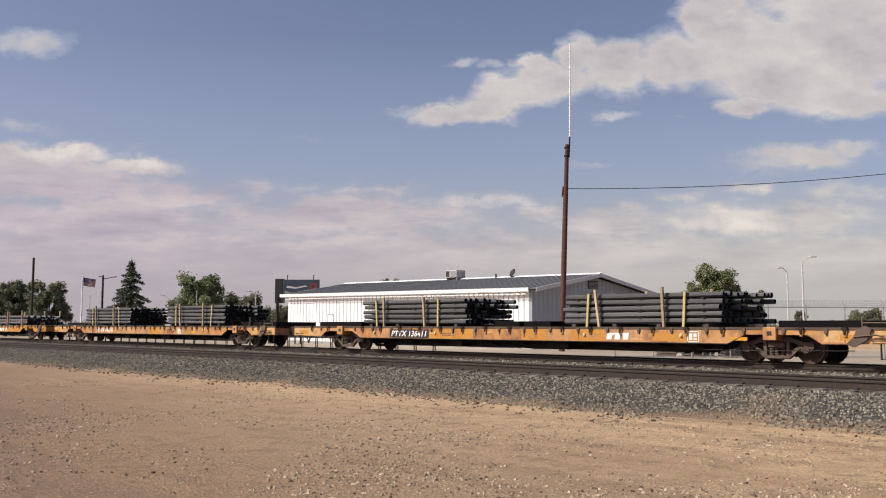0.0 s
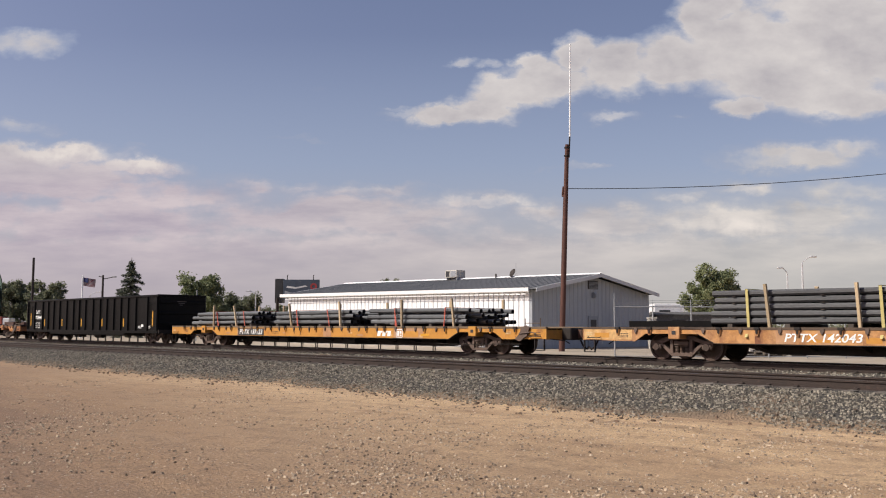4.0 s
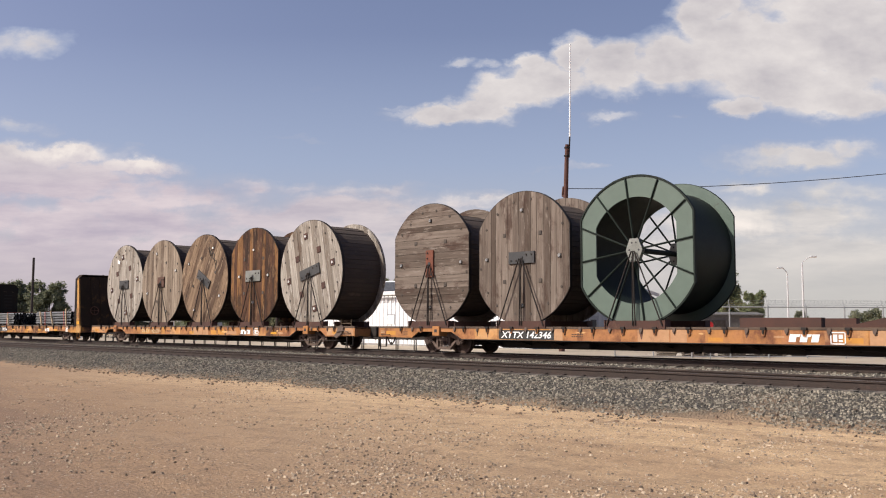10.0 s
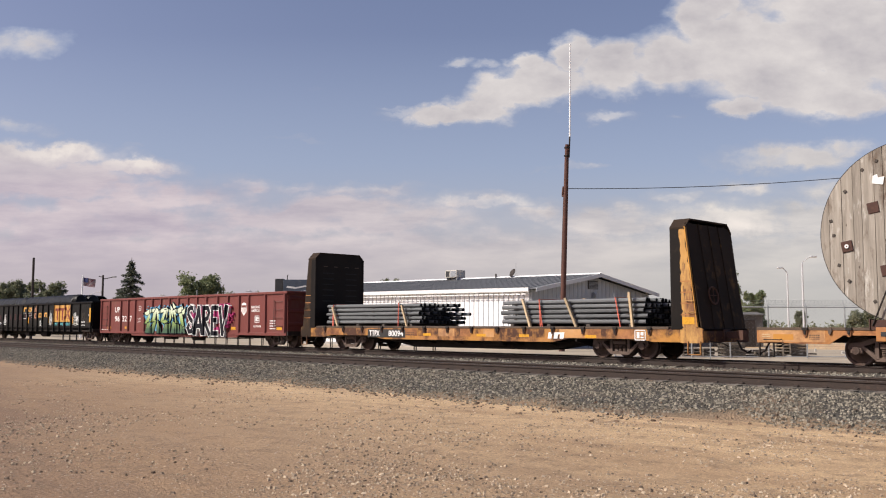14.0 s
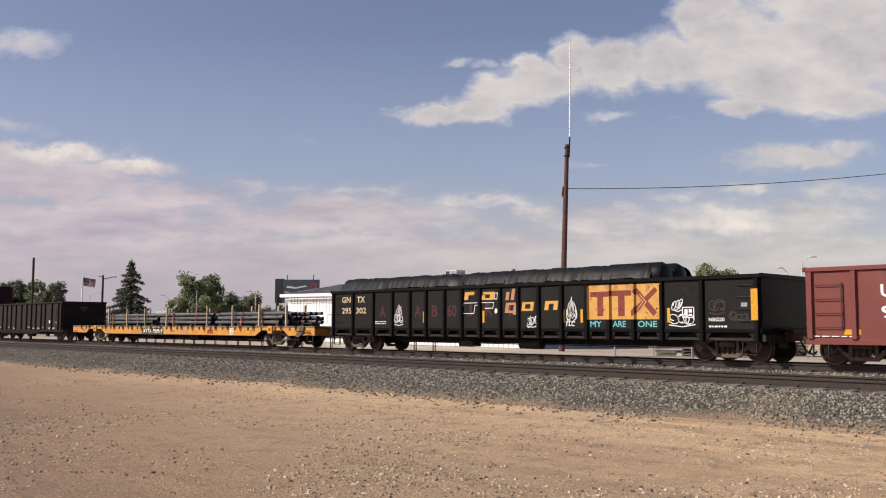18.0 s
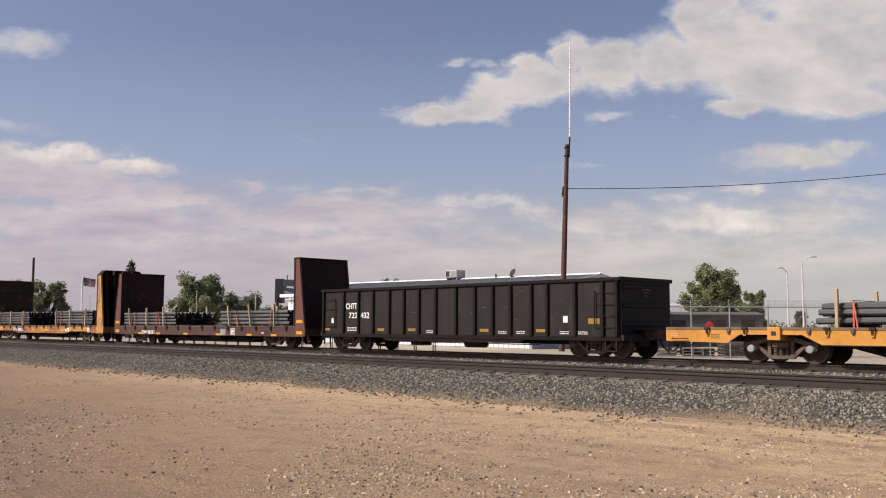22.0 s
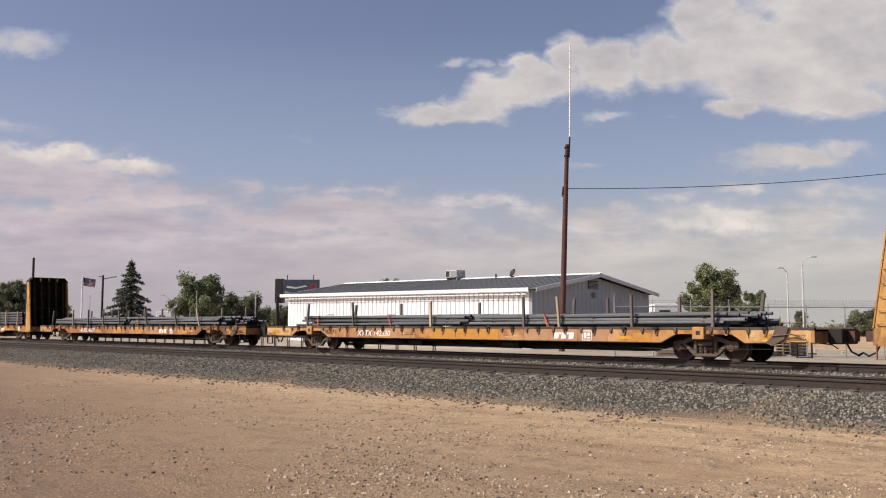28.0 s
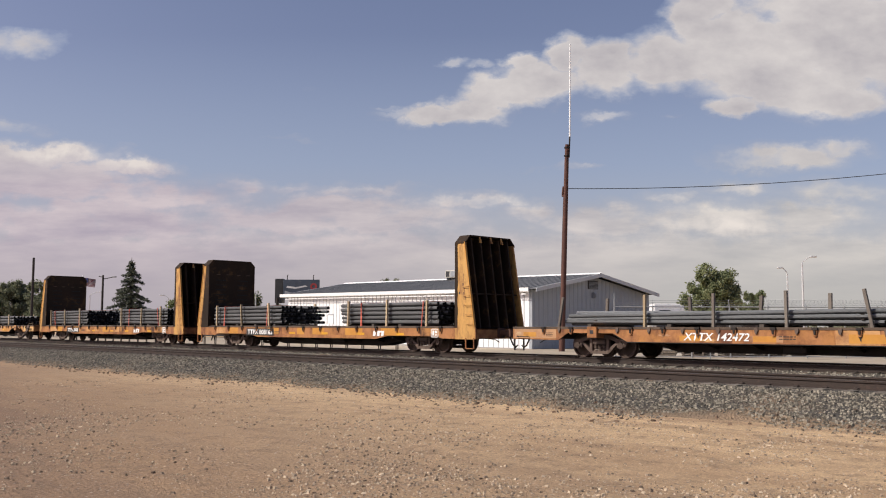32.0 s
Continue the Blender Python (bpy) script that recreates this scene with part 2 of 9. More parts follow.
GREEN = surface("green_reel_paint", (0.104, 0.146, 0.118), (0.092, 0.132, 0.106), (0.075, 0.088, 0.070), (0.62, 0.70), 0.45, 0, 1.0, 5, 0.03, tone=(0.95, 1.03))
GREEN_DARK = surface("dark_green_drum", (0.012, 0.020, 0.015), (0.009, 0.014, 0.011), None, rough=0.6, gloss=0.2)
PLATE_GREY = surface("grey_hub_plate", (0.05, 0.052, 0.055), (0.075, 0.075, 0.075), RUST, (0.62, 0.72), 0.6, 0.4)
PLATE_PALE = surface("galvanized_hub_plate", (0.26, 0.27, 0.25), (0.20, 0.21, 0.19), None, rough=0.5, metal=0.5)
RAIL = surface("rail_steel", (0.050, 0.034, 0.027), (0.036, 0.026, 0.022), (0.08, 0.05, 0.038), (0.6, 0.7), 0.7, 0.3, 3, 30, 0.2)
RAIL_TOP = surface("polished_rail_head", (0.16, 0.15, 0.145), (0.12, 0.11, 0.105), None, rough=0.35, metal=0.9, fine=60, bump=0.05)
CONCRETE = surface("tie_concrete", (0.34, 0.32, 0.30), (0.26, 0.245, 0.225), (0.16, 0.14, 0.12), (0.55, 0.7), 0.9, 0, 2, 40, 0.4, vary=0.2)
TIE = surface("dusty_concrete_tie", (0.185, 0.158, 0.128), (0.135, 0.115, 0.094), (0.085, 0.070, 0.056), (0.52, 0.68), 0.9, 0, 3, 40, 0.4, vary=0.3)
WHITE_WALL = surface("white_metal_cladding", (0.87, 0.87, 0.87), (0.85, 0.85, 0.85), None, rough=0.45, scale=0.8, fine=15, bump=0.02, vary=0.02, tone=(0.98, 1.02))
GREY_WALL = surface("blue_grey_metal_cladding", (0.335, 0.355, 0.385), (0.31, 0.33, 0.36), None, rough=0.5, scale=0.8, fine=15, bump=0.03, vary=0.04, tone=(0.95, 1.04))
ROOF = surface("grey_roof_shingle", (0.125, 0.130, 0.138), (0.105, 0.110, 0.118), None, rough=0.8, scale=0.6, fine=14, bump=0.1, vary=0.05)
TRIM_WHITE = surface("white_trim", (0.86, 0.86, 0.86), (0.83, 0.83, 0.83), None, rough=0.5, fine=20, bump=0.02, tone=(0.97, 1.03))
TRIM_PALE = surface("pale_grey_trim", (0.56, 0.57, 0.59), (0.50, 0.51, 0.53), None, rough=0.5, fine=20, bump=0.02, tone=(0.95, 1.04))
TRUCK_RED = surface("faded_red_truck_paint", (0.42, 0.12, 0.075), (0.36, 0.10, 0.065), None, rough=0.5)
MARK_RED = surface("red_marker_paint", (0.62, 0.03, 0.03), (0.55, 0.025, 0.028), None, rough=0.5)
SHED = surface("dusty_shed_boards", (0.13, 0.125, 0.12), (0.095, 0.09, 0.086), (0.17, 0.16, 0.15), (0.55, 0.7), 0.85, 0, 0.8, 6, 0.1)
PAVING = surface("dusty_yard_paving", (0.40, 0.335, 0.25), (0.33, 0.275, 0.205), (0.23, 0.19, 0.14), (0.54, 0.68), 0.9, 0, 0.5, 7, 0.3, wear_scale=0.7, tone=(0.9, 1.08))
TRIM_GREY = surface("grey_trim", (0.30, 0.315, 0.34), (0.27, 0.285, 0.31), None, rough=0.5, fine=20, bump=0.03)
DARK = surface("dark_opening", (0.02, 0.021, 0.024), (0.03, 0.031, 0.034), None, rough=0.5)
GALV = surface("galvanized_steel", (0.36, 0.365, 0.37), (0.29, 0.295, 0.30), None, rough=0.5, metal=0.15, fine=30, bump=0.05)
POLE_WOOD = surface("creosoted_pole_wood", (0.112, 0.046, 0.033), (0.080, 0.034, 0.026), (0.15, 0.085, 0.06), (0.6, 0.72), 0.85, 0, 1.5, 30, 0.4, stretch=(4, 4, 0.4))
DARK_POLE = surface("dark_pole_wood", (0.045, 0.034, 0.030), (0.032, 0.025, 0.022), None, rough=0.85, fine=30, bump=0.3)
CABLE = surface("black_cable", (0.018, 0.018, 0.02), (0.025, 0.025, 0.028), None, rough=0.7)
BARK = surface("bark", (0.085, 0.062, 0.046), (0.055, 0.042, 0.033), None, rough=0.95, fine=25, bump=0.6, stretch=(3, 3, 0.6))
BEIGE = surface("beige_metal", (0.55, 0.52, 0.46), (0.48, 0.45, 0.40), None, rough=0.6)
CLUTTER = surface("scrap_wood", (0.125, 0.10, 0.075), (0.075, 0.06, 0.047), (0.04, 0.034, 0.03), (0.55, 0.7), 0.9, 0, 3, 30, 0.4, vary=0.4)


def leaf_material(name, a, b):
    m, nd, ln, bs = nodes_of(name)
    geo = nd.new("ShaderNodeNewGeometry")
    col = mixed(nd, ln, geo.outputs["Random Per Island"], a, b)
    ln.new(col, bs.inputs["Base Color"])
    bs.inputs["Roughness"].default_value = 0.6
    thin = nd.new("ShaderNodeBsdfTranslucent")
    ln.new(col, thin.inputs["Color"])
    both = nd.new("ShaderNodeMixShader")
    both.inputs[0].default_value = 0.35
    ln.new(bs.outputs[0], both.inputs[1])
    ln.new(thin.outputs[0], both.inputs[2])
    ln.new(both.outputs[0], nd["Material Output"].inputs["Surface"])
    return m


LEAF = leaf_material("broad_leaf", (0.165, 0.200, 0.100), (0.275, 0.300, 0.158))
LEAF_DARK = leaf_material("dark_leaf", (0.155, 0.174, 0.105), (0.245, 0.255, 0.160))
NEEDLE = leaf_material("conifer_needle", (0.078, 0.094, 0.068), (0.155, 0.165, 0.120))


def dirt_material():
    m, nd, ln, bs = nodes_of("sandy_dirt")
    tc = nd.new("ShaderNodeTexCoord")
    v = tc.outputs["Object"]
    wide = noise_node(nd, ln, v, 0.11, 5)
    mp = nd.new("ShaderNodeMapping")
    mp.inputs["Scale"].default_value = (0.12, 0.75, 1)
    mp.inputs["Rotation"].default_value = (0, 0, radians(-8))
    ln.new(v, mp.inputs["Vector"])
    streak = noise_node(nd, ln, mp.outputs[0], 0.9, 6, 0.65)
    mid = noise_node(nd, ln, v, 2.3, 6, 0.7)
    fine = noise_node(nd, ln, v, 26, 4, 0.7)
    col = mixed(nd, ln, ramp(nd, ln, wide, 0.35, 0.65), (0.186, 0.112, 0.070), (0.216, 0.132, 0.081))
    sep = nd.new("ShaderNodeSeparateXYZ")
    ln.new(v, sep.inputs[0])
    # worn: position gradient, paler right and back; sand tone plus backscatter put in colour
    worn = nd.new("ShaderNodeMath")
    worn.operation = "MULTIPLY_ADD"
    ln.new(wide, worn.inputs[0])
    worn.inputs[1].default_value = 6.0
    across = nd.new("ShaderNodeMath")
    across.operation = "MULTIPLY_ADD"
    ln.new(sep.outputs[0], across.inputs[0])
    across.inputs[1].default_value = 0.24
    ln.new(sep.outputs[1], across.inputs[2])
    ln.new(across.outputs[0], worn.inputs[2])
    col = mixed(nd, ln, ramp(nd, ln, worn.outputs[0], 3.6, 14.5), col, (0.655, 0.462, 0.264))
    col = mixed(nd, ln, ramp(nd, ln, streak, 0.46, 0.66, 0, 0.8), col, (0.355, 0.228, 0.127))
    col = mixed(nd, ln, ramp(nd, ln, streak, 0.44, 0.30, 0, 0.45), col, (0.232, 0.149, 0.090))
    col = mixed(nd, ln, ramp(nd, ln, mid, 0.50, 0.66, 0, 0.66), col, (0.225, 0.150, 0.090))
    col = mixed(nd, ln, 1.0, col, mixed(nd, ln, ramp(nd, ln, fine, 0.3, 0.7), (0.60, 0.60, 0.60), (1.30, 1.30, 1.30)), "MULTIPLY")
    vo = nd.new("ShaderNodeTexVoronoi")
    vo.inputs["Scale"].default_value = 16
    ln.new(v, vo.inputs["Vector"])
    sp = nd.new("ShaderNodeSeparateColor")
    ln.new(vo.outputs["Color"], sp.inputs[0])
    speck = nd.new("ShaderNodeMath")
    speck.operation = "MULTIPLY"
    ln.new(ramp(nd, ln, vo.outputs["Distance"], 0.26, 0.20), speck.inputs[0])
    ln.new(ramp(nd, ln, sp.outputs[0], 0.56, 0.60), speck.inputs[1])
    col = mixed(nd, ln, speck.outputs[0], col, mixed(nd, ln, ramp(nd, ln, sp.outputs[1], 0.3, 0.9), (0.12, 0.085, 0.065), (0.50, 0.42, 0.34)))
    ln.new(col, bs.inputs["Base Color"])
    bs.inputs["Roughness"].default_value = 0.95
    hsum = nd.new("ShaderNodeMath")
    hsum.operation = "MULTIPLY_ADD"
    ln.new(mid, hsum.inputs[0])
    hsum.inputs[1].default_value = 2.0
    ln.new(fine, hsum.inputs[2])
    bp = nd.new("ShaderNodeBump")
    bp.inputs["Strength"].default_value, bp.inputs["Distance"].default_value = 0.8, 0.05
    ln.new(hsum.outputs[0], bp.inputs["Height"])
    ln.new(bp.outputs[0], bs.inputs["Normal"])
    return m


def ballast_material():
    m, nd, ln, bs = nodes_of("grey_ballast")
    tc = nd.new("ShaderNodeTexCoord")
    v = tc.outputs["Object"]
    vo = nd.new("ShaderNodeTexVoronoi")
    vo.inputs["Scale"].default_value = 24
    ln.new(v, vo.inputs["Vector"])
    sp = nd.new("ShaderNodeSeparateColor")
    ln.new(vo.outputs["Color"], sp.inputs[0])
    col = mixed(nd, ln, sp.outputs[0], (0.068, 0.061, 0.049), (0.19, 0.170, 0.133))
    col = mixed(nd, ln, ramp(nd, ln, vo.outputs["Distance"], 0.3, 0.6), col, (0.050, 0.045, 0.039))
    dust = noise_node(nd, ln, v, 0.5, 6, 0.7)
    col = mixed(nd, ln, ramp(nd, ln, dust, 0.50, 0.72, 0, 0.8), col, (0.27, 0.185, 0.115))
    sep = nd.new("ShaderNodeSeparateXYZ")
    ln.new(v, sep.inputs[0])
    silt = nd.new("ShaderNodeMath")
    silt.operation = "MULTIPLY_ADD"
    ln.new(dust, silt.inputs[0])
    silt.inputs[1].default_value = -0.5
    ln.new(sep.outputs[2], silt.inputs[2])
    col = mixed(nd, ln, ramp(nd, ln, silt.outputs[0], -0.74, -0.90, 0, 0.8), col, (0.34, 0.235, 0.14))
    ln.new(col, bs.inputs["Base Color"])
    bs.inputs["Roughness"].default_value = 0.95
    bp = nd.new("ShaderNodeBump")
    bp.inputs["Strength"].default_value, bp.inputs["Distance"].default_value = 1.0, 0.05
    bp.invert = True
    ln.new(vo.outputs["Distance"], bp.inputs["Height"])
    ln.new(bp.outputs[0], bs.inputs["Normal"])
    return m


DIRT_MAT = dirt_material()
BALLAST = ballast_material()
TRACKBED = surface("oily_track_ballast", (0.085, 0.068, 0.058), (0.062, 0.050, 0.043), (0.16, 0.14, 0.12), (0.55, 0.7), 0.95, 0, 1.2, 18, 0.9)


# ---- mesh tools ----
class Shape:
    """Collects solids and turns them into one mesh."""

    def __init__(self):
        self.v, self.f = [], []

    def add(self, verts, faces):
        k = len(self.v)
        self.v += verts
        self.f += [tuple(i + k for i in f) for f in faces]
        return self

    def box(self, x0, x1, y0, y1, z0, z1, c=0.0, m=None):
        if c <= 0:
            vs = [(x, y, z) for x in (x0, x1) for y in (y0, y1) for z in (z0, z1)]
            fs = [(0, 1, 3, 2), (4, 6, 7, 5), (0, 4, 5, 1), (2, 3, 7, 6), (0, 2, 6, 4), (1, 5, 7, 3)]
        else:
            vs, idx = [], {}
            for i, (x, a) in enumerate(((x0, c), (x1, -c))):
                for j, (y, b) in enumerate(((y0, c), (y1, -c))):
                    for k, (z, d) in enumerate(((z0, c), (z1, -c))):
                        idx[i, j, k] = len(vs)
                        vs += [(x, y + b, z + d), (x + a, y, z + d), (x + a, y + b, z)]
            q = idx
            fs = [(q[0, 0, 0], q[0, 0, 1], q[0, 1, 1], q[0, 1, 0]), (q[1, 0, 0], q[1, 1, 0], q[1, 1, 1], q[1, 0, 1]),
                  (q[0, 0, 0] + 1, q[1, 0, 0] + 1, q[1, 0, 1] + 1, q[0, 0, 1] + 1), (q[0, 1, 0] + 1, q[0, 1, 1] + 1, q[1, 1, 1] + 1, q[1, 1, 0] + 1),
                  (q[0, 0, 0] + 2, q[0, 1, 0] + 2, q[1, 1, 0] + 2, q[1, 0, 0] + 2), (q[0, 0, 1] + 2, q[1, 0, 1] + 2, q[1, 1, 1] + 2, q[0, 1, 1] + 2)]
            for a in (0, 1):
                for b in (0, 1):
                    fs += [(q[a, b, 0], q[a, b, 0] + 1, q[a, b, 1] + 1, q[a, b, 1]), (q[a, 0, b], q[a, 1, b], q[a, 1, b] + 2, q[a, 0, b] + 2),
                           (q[0, a, b] + 1, q[0, a, b] + 2, q[1, a, b] + 2, q[1, a, b] + 1)]
            fs += [(k, k + 1, k + 2) for k in idx.values()]
        if m is not None:
            vs = [tuple(m @ Vector(p)) for p in vs]
        return self.add(vs, fs)

    def prism(self, profile, a, b, axis="y"):
        """A flat outline swept from a to b: (x, z) outlines along y, (y, z) ones along x, (x, y) ones along z."""
        n = len(profile)
        put = {"y": lambda p, s: (p[0], s, p[1]), "x": lambda p, s: (s, p[0], p[1]), "z": lambda p, s: (p[0], p[1], s)}[axis]
        vs = [put(p, a) for p in profile] + [put(p, b) for p in profile]
        fs = [tuple(range(n)), tuple(range(2 * n - 1, n - 1, -1))] + [(i, i + n, (i + 1) % n + n, (i + 1) % n) for i in range(n)]
        return self.add(vs, fs)

    def tube(self, p, q, r, r2=None, n=8, caps=True):
        p, q = Vector(p), Vector(q)
        r2 = r if r2 is None else r2
        d = (q - p).normalized()
        a = d.orthogonal().normalized()
        b = d.cross(a)
        ring = [(math.cos(2 * math.pi * i / n), math.sin(2 * math.pi * i / n)) for i in range(n)]
        vs = [tuple(p + (a * u + b * w) * r) for u, w in ring] + [tuple(q + (a * u + b * w) * r2) for u, w in ring]
        fs = [(i, (i + 1) % n, (i + 1) % n + n, i + n) for i in range(n)]
        if caps:
            fs += [tuple(range(n - 1, -1, -1)), tuple(range(n, 2 * n))]
        return self.add(vs, fs)

    def line(self, pts, r, n=6):
        for p, q in zip(pts, pts[1:]):
            self.tube(p, q, r, n=n)
        return self

    def lathe(self, profile, n=28, axis="y", centre=(0, 0, 0)):
        """A closed outline of (radius, place along the axis) turned about the axis."""
        k, vs, fs = len(profile), [], []
        for i in range(n):
            c, s = math.cos(2 * math.pi * i / n), math.sin(2 * math.pi * i / n)
            for r, h in profile:
                p = (r * c, h, r * s) if axis == "y" else (r * c, r * s, h)
                vs.append(tuple(Vector(p) + Vector(centre)))
        for i in range(n):
            j = (i + 1) % n
            fs += [(i * k + a, i * k + (a + 1) % k, j * k + (a + 1) % k, j * k + a) for a in range(k)]
        return self.add(vs, fs)

    def mesh(self, name, material, smooth=False):
        me = bpy.data.meshes.new(name)
        me.from_pydata(self.v, [], self.f)
        bm = bmesh.new()
        bm.from_mesh(me)
        bmesh.ops.recalc_face_normals(bm, faces=bm.faces)
        bm.to_mesh(me)
        bm.free()
        me.materials.append(material)
        if smooth:
            me.shade_smooth()
            me.set_sharp_from_angle(angle=radians(38))
        return me


def part(name, shape, material, parent, label="", at=None, smooth=False):
    """One mesh object under a thing or a part; shape may also be a ready mesh."""
    me = shape.mesh(name, material, smooth) if isinstance(shape, Shape) else shape
    ob = new(name, me)
    ob.parent = parent
    if at is not None:
        ob.matrix_basis = at
    return tagged(ob, label)


def thing(name, label, category, at=None, group="", kind=""):
    ob = new(name)
    ob.empty_display_size = 0.3
    if at is not None:
        ob.matrix_basis = at
    return tagged(ob, label, category, group, kind)


def solid(name, shape, material, label, category, at=None, group="", kind="", smooth=False):
    ob = new(name, shape.mesh(name, material, smooth))
    if at is not None:
        ob.matrix_basis = at
    return tagged(ob, label, category, group, kind)


LETTERS = {}


def letter_mesh(text, width, height, material, slant=0.0):
    key = (text, width, height, material.name, slant)
    if key not in LETTERS:
        cu = bpy.data.curves.new("text", "FONT")
        cu.body, cu.size, cu.extrude, cu.shear, cu.resolution_u, cu.offset = text, 1.0, 0.0, slant, 3, 0.018
        ob = bpy.data.objects.new("text", cu)
        scene.collection.objects.link(ob)
        bpy.context.view_layer.update()
        me = bpy.data.meshes.new_from_object(ob.evaluated_get(bpy.context.evaluated_depsgraph_get()))
        bpy.data.objects.remove(ob)
        co = np.empty(len(me.vertices) * 3)
        me.vertices.foreach_get("co", co)
        co = co.reshape(-1, 3)
        lo, hi = co.min(0), co.max(0)
        out = np.zeros_like(co)
        out[:, 0] = (co[:, 0] - lo[0]) / (hi[0] - lo[0]) * width
        out[:, 2] = (co[:, 1] - lo[1]) / (hi[1] - lo[1]) * height
        me.vertices.foreach_set("co", out.ravel())
        me.materials.clear()
        me.materials.append(material)
        me.update()
        LETTERS[key] = me
    return LETTERS[key]


def lettering(text, x, z, width, height, y, material, parent, slant=0.0):
    """Painted words on a side that faces -y, their lower left corner at x, z."""
    return part("lettering", letter_mesh(text, width, height, material, slant), material, parent, at=pose(x, y, z))


def bars(x, z, w, h, y, rows, material, parent):
    """Small print that cannot be read, as rows of short bars."""
    s = Shape()
    rnd = random.Random(int(x * 100 + z * 1000))
    for i in range(rows):
        zz = z + h * (1 - (i + 1) / rows)
        a = x
        while a < x + w:
            b = min(x + w, a + rnd.uniform(0.06, 0.22) * w)
            s.box(a, b, y, y + 0.003, zz, zz + h / rows * 0.42)
            a = b + 0.05 * w
    return part("small_print", s, material, parent)


def in_x(t):
    """How far the train has come after t seconds."""
    q = (t - 16) / 16
    return t * 11.4598 - 0.28619 * (q * q - 1) - 0.71222 * (q ** 3 - q) - 0.21162 * (q ** 4 - 1)


CARS = []          # (object, place at 0 s)
WHEELS = {"front": [], "rear": []}


# ---- ground and tracks ----
def level(x, y):
    """Height of the bare earth."""
    n = noise.noise(Vector((x * 0.09, y * 0.09, 0))) * 0.05 + noise.noise(Vector((x * 0.5, y * 0.5, 3))) * 0.012
    n *= 0.1 if 30.5 < y < 62 else 1.0
    a = min(1.0, max(0.0, (y - 13.0) / 18.0))
    return DIRT + (YARD - DIRT) * a * a * (3 - 2 * a) + n - (0.30 if 16.5 < y < 30.0 else 0.0)


def ground():
    def steps(edges):
        out = []
        for a, b, n in edges:
            out += list(np.linspace(a, b, n, endpoint=False))
        return out
    xs = steps(((-4500, -300, 14), (-300, -80, 44), (-80, 10, 180), (10, 100, 30), (100, 4500, 12))) + [4500]
    ys = steps(((-4500, -60, 12), (-60, 0, 20), (0, 34, 90), (34, 120, 60), (120, 400, 20), (400, 4500, 10))) + [4500]
    vs = [(x, y, level(x, y)) for y in ys for x in xs]
    n = len(xs)
    fs = [(j * n + i, j * n + i + 1, (j + 1) * n + i + 1, (j + 1) * n + i) for j in range(len(ys) - 1) for i in range(n - 1)]
    me = bpy.data.meshes.new("ground")
    me.from_pydata(vs, [], fs)
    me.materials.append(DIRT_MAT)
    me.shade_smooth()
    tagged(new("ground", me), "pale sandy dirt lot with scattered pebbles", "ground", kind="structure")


def yard_paving():
    tagged(new("pavement", Shape().box(-150, 25, 31.6, 60, YARD - 0.25, YARD + 0.02).mesh("pavement", PAVING)), "dusty grey-beige paved yard behind the tracks", "pavement", kind="structure")


def edge_low(x):
    return 15.2 + 0.35 * noise.noise(Vector((x * 0.12, 0, 5))) + 0.12 * noise.noise(Vector((x * 0.9, 0, 2))) + 0.008 * (x + 20)


def bank(x, y):
    """Surface of the ballast bed that carries both tracks."""
    lo = edge_low(x)
    if y < lo:
        return DIRT - 0.05
    if y < 18.0:
        a = (y - lo) / (18.0 - lo)
        return (DIRT - 0.03) + 0.475 * min(1.0, a * 1.05) ** 0.9
    if y < 18.40:
        return -0.207
    if y < 21.2:
        return -0.180
    if y < 24.9:
        return -0.195 - 0.10 * math.sin(math.pi * (y - 21.2) / 3.7)
    if y < 28.6:
        return -0.195
    return -0.195 - 0.30 * min(1.0, (y - 28.6) / 1.6)


def ballast_bed():
    xs = list(np.linspace(-400, -90, 60, endpoint=False)) + list(np.linspace(-90, 12, 300, endpoint=False)) + list(np.linspace(12, 400, 60))
    ys = [13.8, 14.4, 14.8, 15.1, 15.4, 15.8, 16.3, 16.8, 17.3, 17.7, 17.95, 18.05, 18.38, 18.48, 19.5, 20.6, 21.2, 22.0, 23.0, 24.0, 24.9, 25.8, 26.7, 27.6, 28.6, 29.3, 30.4]
    vs = [(x, y, bank(x, y) + 0.02 * noise.noise(Vector((x * 2, y * 2, 9)))) for y in ys for x in xs]
    n = len(xs)
    fs = [(j * n + i, j * n + i + 1, (j + 1) * n + i + 1, (j + 1) * n + i) for j in range(len(ys) - 1) for i in range(n - 1)]
    me = bpy.data.meshes.new("ballast_bed")
    me.from_pydata(vs, [], fs)
    me.materials.append(BALLAST)
    me.materials.append(TRACKBED)
    me.materials.append(PAVING)
    for k, p in enumerate(me.polygons):
        p.material_index = 1 if 18.47 < ys[k // (n - 1)] < 20.7 else (2 if ys[k // (n - 1)] > 28 else 0)
    me.shade_smooth()
    tagged(new("ballast_bed", me), "grey crushed stone ballast bed under two tracks", "ballast", kind="structure")


